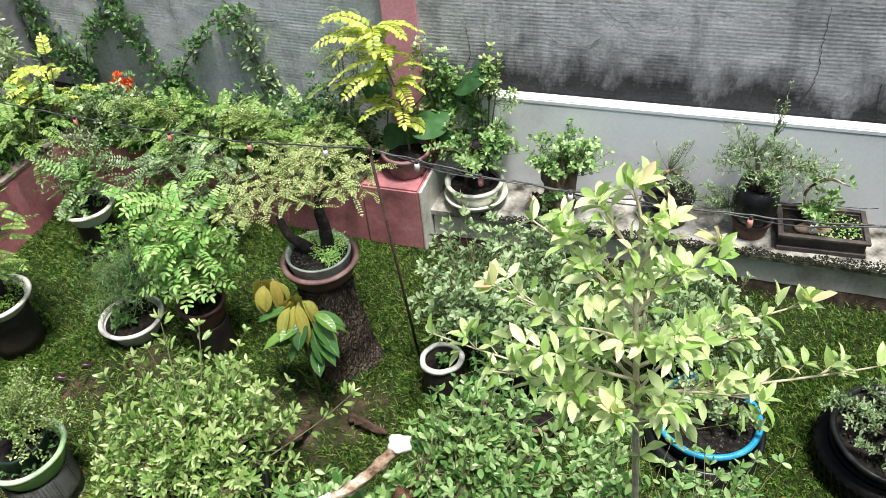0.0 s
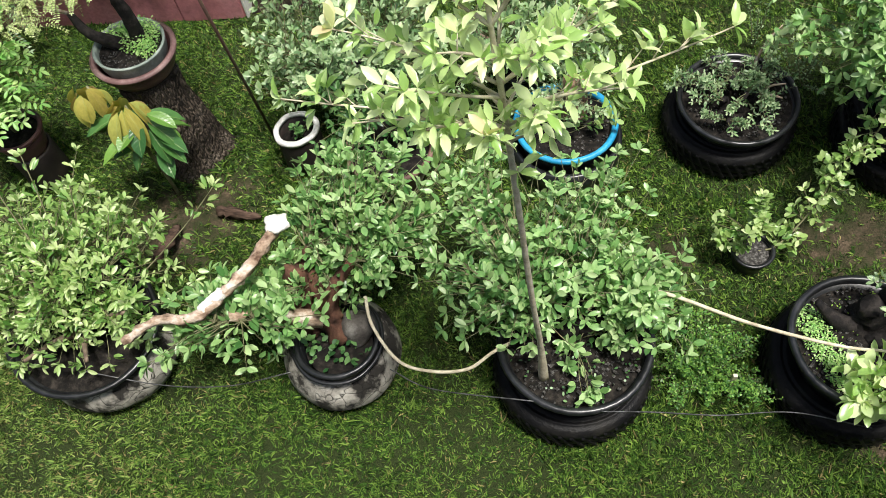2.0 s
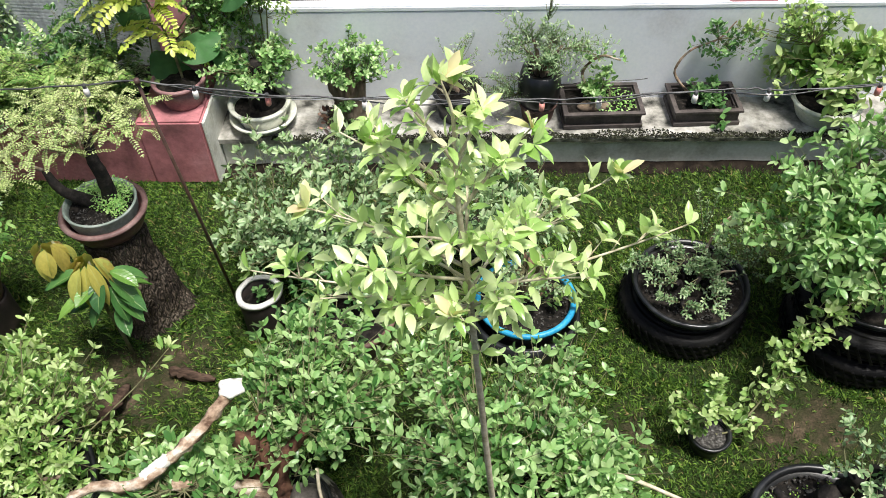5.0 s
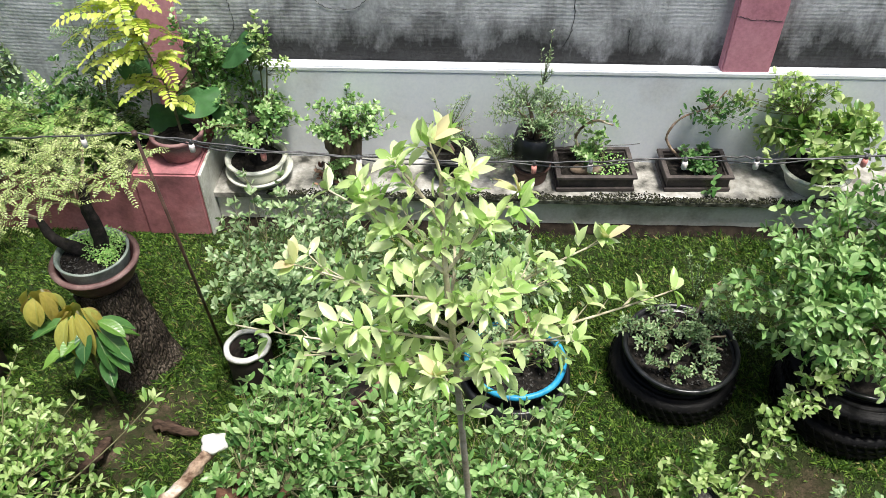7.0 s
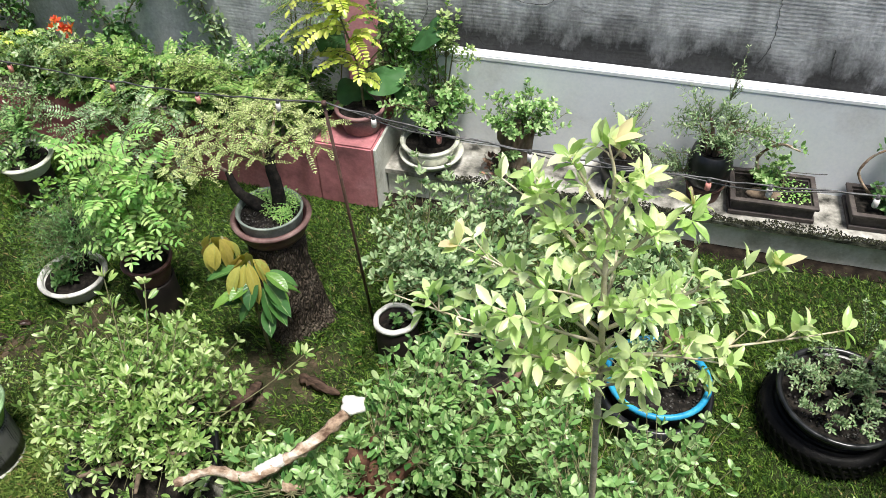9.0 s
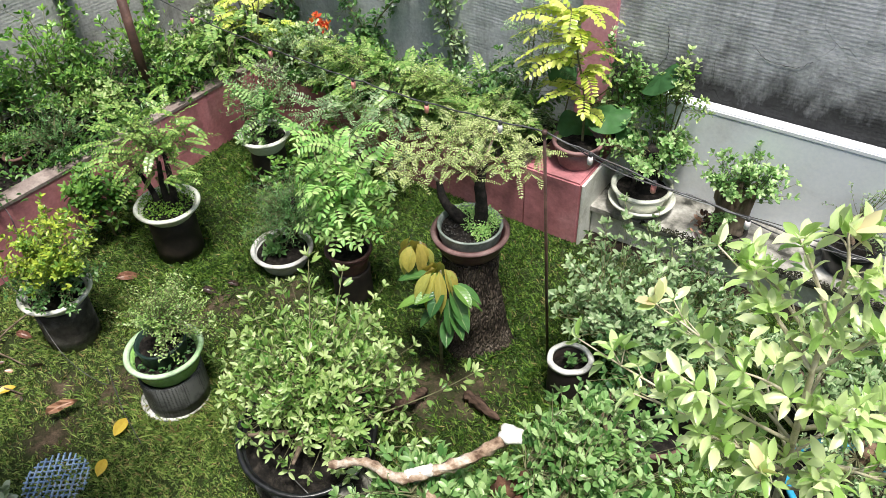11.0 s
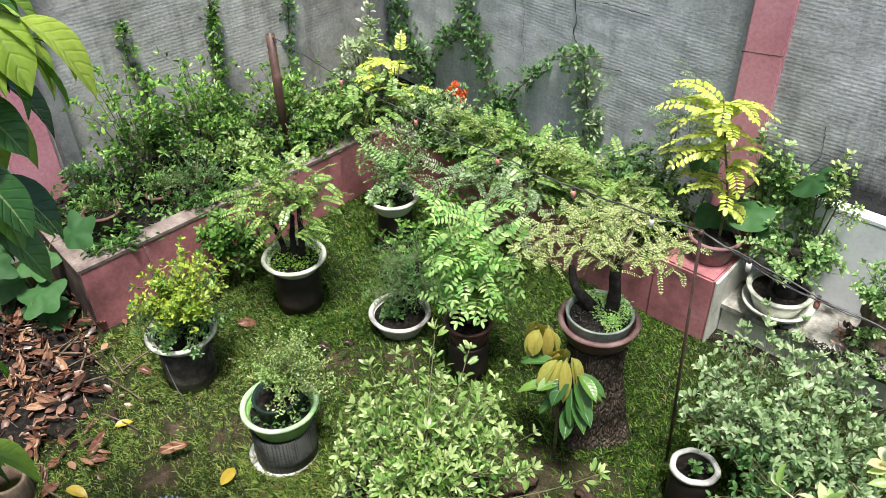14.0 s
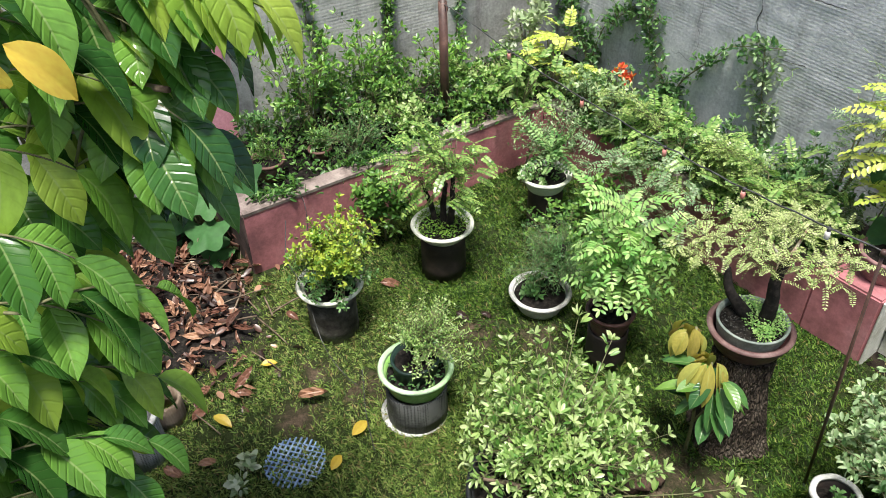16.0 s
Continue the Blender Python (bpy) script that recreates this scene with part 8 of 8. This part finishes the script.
# ---- on the ground ----
def litter():
    """Heap of dry brown leaves and sticks."""
    th = thing("leaf_litter", (-4.285, 0.715, 0.0), "heap of dry brown fallen leaves with sticks", "leaf litter", kind="stuff")
    r = rand(201)
    curls = [mesh_of("dry_leaf", *big_leaf(rw, dr, wv), LEAF_DRY, False) for rw, dr, wv in ((6, 0.9, 0.09), (5, 0.5, 0.14), (7, -0.5, 0.07))]
    for k in range(290):
        x, y = r.normal(0, 0.42), r.normal(0, 0.30)
        x -= 0.5 * max(0, r.normal(0, 0.6))
        z = 0.07 * math.exp(-(x * x / 0.3 + y * y / 0.16)) + r.uniform(0.005, 0.05)
        d = np.array([r.normal(), r.normal(), r.normal(0, 0.6)])
        ln = r.uniform(0.05, 0.17)
        ob = new("dry_leaf", curls[k % 3])
        ob.parent = th
        ob.matrix_local = leaf_matrix(np.array([x, y, z + 0.02]), d, np.array([r.normal(0, 1.0), r.normal(0, 1.0), 1.0]), ln, ln * r.uniform(0.25, 0.5))
    sticks = []
    for _ in range(80):
        p = np.array([r.normal(-0.1, 0.4), r.normal(0, 0.28), 0.06])
        d = unit(np.array([r.normal(), r.normal(), r.normal(0, 0.12)])) * r.uniform(0.1, 0.35)
        sticks.append((bent(p, p + d * 0.5 + (0, 0, 0.02), p + d, 4), r.uniform(0.002, 0.007)))
    put("brushwood", mesh_of("brushwood", *tubes(sticks, 5), BARK), th, kind="stuff")
    under = Crown(202)
    for _ in range(420):
        x, y = under.r.normal(-0.1, 0.45), under.r.normal(0, 0.30)
        sz = under.r.uniform(0.03, 0.10)
        under.leaf(np.array([x, y, under.r.uniform(0.02, 0.09) * math.exp(-(x * x + y * y))]), under.r.normal(0, 1, 3) * (1, 1, 0.3), (0, 0, 1) + under.r.normal(0, 0.6, 3), sz, sz * 0.5)
    under.build(th, LEAF_DRY, name="leaf_crumble")
    verts, faces = [(0, 0, 0.08)], []
    for q, z in ((0.35, 0.06), (0.7, 0.025), (1.0, -0.01)):
        for j in range(28):
            a = 2 * math.pi * j / 28
            verts.append((0.85 * q * math.cos(a) - 0.1, 0.55 * q * math.sin(a), z + r.normal(0, 0.006)))
    for j in range(28):
        faces.append((0, 1 + j, 1 + (j + 1) % 28))
        for i in range(2):
            a, b = 1 + i * 28 + j, 1 + i * 28 + (j + 1) % 28
            faces.append((a, a + 28, b + 28, b))
    put("mould", mesh_of("mould", verts, faces, SOIL), th, kind="stuff")


litter()


def fallen():
    me = mesh_of("fallen_leaf", *big_leaf(8, 0.30, 0.025), LEAF_YELLOW)
    for i, (x, y, ln, a) in enumerate([(-3.419, 0.953, 0.11, 1.2), (-3.227, 0.562, 0.15, 0.4), (-2.624, 1.116, 0.15, 1.9), (-2.497, 0.907, 0.13, 2.1)]):
        ob = tagged(new("fallen_leaf", me), "yellow fallen leaf on the grass", "leaf", "fallen leaves")
        ob.matrix_world = leaf_matrix(np.array([x, y, 0.045]), np.array([math.cos(a), math.sin(a), 0.05]), np.array([0.3, 0.2, 1.0]), ln * 0.9, ln * 0.42)
    dry = mesh_of("fallen_leaf", *big_leaf(6, 0.6, 0.08), LEAF_DRY, False)
    for i, (x, y, ln, a) in enumerate([(-3.619, 1.940, 0.17, 0.9), (-3.072, 2.173, 0.12, 0.2), (-3.064, 0.199, 0.14, 0.5), (-2.968, 0.355, 0.12, 1.3), (-3.271, 0.449, 0.17, 2.0), (-3.751, 1.297, 0.12, 0.3), (-3.028, 1.947, 0.10, 2.4), (-3.313, 0.733, 0.12, 1.0), (-2.968, 2.295, 0.09, 0.4)]):
        ob = tagged(new("fallen_leaf", dry), "dry brown fallen leaf on the grass", "leaf", "fallen leaves")
        ob.matrix_world = leaf_matrix(np.array([x, y, 0.04]), np.array([math.cos(a), math.sin(a), 0.05]), np.array([0.4, -0.3, 1.0]), ln * 0.85, ln * 0.38)


fallen()


def lawn_weed():
    th = thing("lawn_weed", (-2.74, 0.51, 0.0), "pale green broad-leaved weed in the lawn", "weed")
    c = Crown(421)
    c.fill((0, 0, 0.05), (0.12, 0.11, 0.09), 14, [(0, 0, 0.0)], rosette_maker(c, 3, 0.055, 0.030, 4), zmin=0.0, thick=0.002)
    c.build(th, LEAF_WHITE)


lawn_weed()


def grate():
    """Blue plastic drain grate half sunk in the lawn."""
    th = thing("drain_grate", (-2.689, 0.789, -0.003), "weathered blue plastic drain grate in the lawn", "grate")
    r, n = 0.172, 12
    mat = worn("blue_grate", (0.22, 0.33, 0.52), (0.10, 0.16, 0.27), (0.42, 0.50, 0.62), 0.6, 12, 80, 0.3)
    for k in range(-5, 6):
        x = k * 0.030
        h = math.sqrt(max(0, (r - 0.006) ** 2 - x * x))
        put("bar", mesh_from(box(x - 0.0045, x + 0.0045, -h, h, 0.002, 0.014), "bar", mat), th)
        if abs(k) < 5:
            put("cross_bar", mesh_from(box(-h, h, x - 0.004, x + 0.004, 0.0, 0.012), "cross_bar", mat), th)
    th.rotation_euler[2] = radians(38)


grate()


DARK_WOOD = worn("rotten_wood", (0.07, 0.045, 0.033), (0.02, 0.014, 0.011), (0.15, 0.10, 0.075), 0.95, 18, 90, 1.0, 0.15, (0.4, 2.0, 2.0))


def driftwood():
    th = thing("wood_piece", (-1.078, 2.315, 0.0), "dark fallen piece of branch on the lawn", "branch")
    put("wood", mesh_of("wood", *tubes([(smooth_path([(-0.12, 0.03, 0.04), (-0.03, 0.0, 0.06), (0.12, -0.03, 0.045)], 4), np.array([0.018, 0.024, 0.020, 0.026, 0.021, 0.025, 0.018, 0.020, 0.012]))], 11, 4, 0.6), DARK_WOOD), th)
    th = thing("wood_piece", (-1.413, 2.112, 0.0), "dark fallen piece of branch on the lawn", "branch")
    put("wood", mesh_of("wood", *tubes([(smooth_path([(-0.06, -0.08, 0.05), (0.0, 0.02, 0.08), (0.02, 0.14, 0.05)], 4), np.array([0.016, 0.024, 0.030, 0.024, 0.029, 0.022, 0.024, 0.018, 0.010]))], 11, 7, 0.6), DARK_WOOD), th)


driftwood()


def noise_field(x, y):
    return np.sin(x * 2.3 + 1.1 * np.sin(y * 3.1)) * np.sin(y * 2.7 + 1.4 * np.sin(x * 1.9)) + 0.35 * np.sin(x * 9.1 + y * 7.3)


def lawn():
    """Grass tufts over the whole visible lawn, thinner where the soil is bare."""
    r = rand(211)
    tm = (np.array([(-0.5, 0, 0), (0.5, 0, 0), (0.30, 0.58, 0.09), (-0.08, 1, -0.08)], float), np.array([(0, 1, 2), (0, 2, 3)]))
    for x0, x1, y0, y1, n in ((-4.2, -1.3, 0.0, 3.85, 42000), (-1.3, 3.4, 0.4, 3.92, 48000)):
        x, y = r.uniform(x0, x1, n), r.uniform(y0, y1, n)
        keep = np.ones(n)
        for bx, by, br in BARE:
            keep *= 1 - 0.88 * np.exp(-((x - bx) ** 2 + (y - by) ** 2) / br**2)
        lump = 0.5 + 0.5 * np.sin(x * 3.1 + 1.7 * np.sin(y * 2.3)) * np.sin(y * 3.7 + 1.3 * np.sin(x * 2.9))
        keep *= 0.5 + 0.55 * lump
        keep *= np.where(y > 3.87, 0.25, 1.0)
        ok = r.uniform(0, 1, n) < keep
        x, y, lump = x[ok], y[ok], lump[ok]
        tall = np.ones(len(x))
        for bx, by, br in ((0.588, 1.391, 0.355), (1.726, 1.274, 0.37), (1.460, 2.647, 0.365), (2.348, 2.597, 0.365), (0.637, 2.570, 0.30), (-0.480, 1.489, 0.30), (-1.419, 2.787, 0.22), (-3.497, 1.490, 0.13), (-3.508, 2.393, 0.16), (-2.519, 1.477, 0.20), (-2.245, 2.677, 0.14), (-0.824, 2.665, 0.13)):
            if x0 < bx < x1 and y0 < by < y1:
                a = r.uniform(0, 2 * math.pi, 150)
                q = br + np.abs(r.normal(0, 0.025, 150))
                x, y = np.append(x, bx + q * np.cos(a)), np.append(y, by + q * np.sin(a))
                lump, tall = np.append(lump, np.full(150, 0.6)), np.append(tall, r.uniform(1.0, 1.9, 150))
        k = 7
        m = len(x) * k
        size = np.repeat(r.uniform(0.6, 1.25, len(x)) * (0.75 + 0.4 * lump) * tall, k)
        a = r.uniform(0, 2 * math.pi, m)
        P = np.stack([np.repeat(x, k) + 0.007 * np.cos(a) + r.normal(0, 0.004, m), np.repeat(y, k) + 0.007 * np.sin(a) + r.normal(0, 0.004, m), np.full(m, -0.002)], 1)
        lean = r.uniform(0.3, 1.6, m)
        D = np.stack([lean * np.cos(a) + np.repeat(r.normal(0, 0.35, len(x)), k), lean * np.sin(a) + np.repeat(r.normal(0, 0.35, len(x)), k), np.full(m, 0.8)], 1)
        N = np.stack([-np.cos(a) * 0.5, -np.sin(a) * 0.5, np.ones(m)], 1) + r.normal(0, 0.25, (m, 3))
        L = r.uniform(0.020, 0.050, m) * size
        W = r.uniform(0.0032, 0.0062, m)
        # the turf is thinner and paler towards the leaf heap
        pale = np.repeat(np.clip((-0.7 - x) / 1.6, 0, 1) * np.clip((2.3 - y) / 0.9, 0, 1) + 0.12 * noise_field(x, y), k)
        dry = r.uniform(0, 1, m) < 0.035 + 0.09 * pale
        wan = ~dry & (r.uniform(0, 1, m) < pale)
        for pick, mat, nn, lab in ((~dry & ~wan, GRASS, "grass", "short green lawn grass with bare patches"), (wan, GRASS_WORN, "worn_grass", "pale worn lawn grass"), (dry, LEAF_STRAW, "dry_grass", "straw-coloured dry blades in the lawn")):
            solid(nn, mesh_of(nn, *blades(P[pick], D[pick], N[pick], L[pick], W[pick], tm), mat), lab, "grass", "stuff")


lawn()
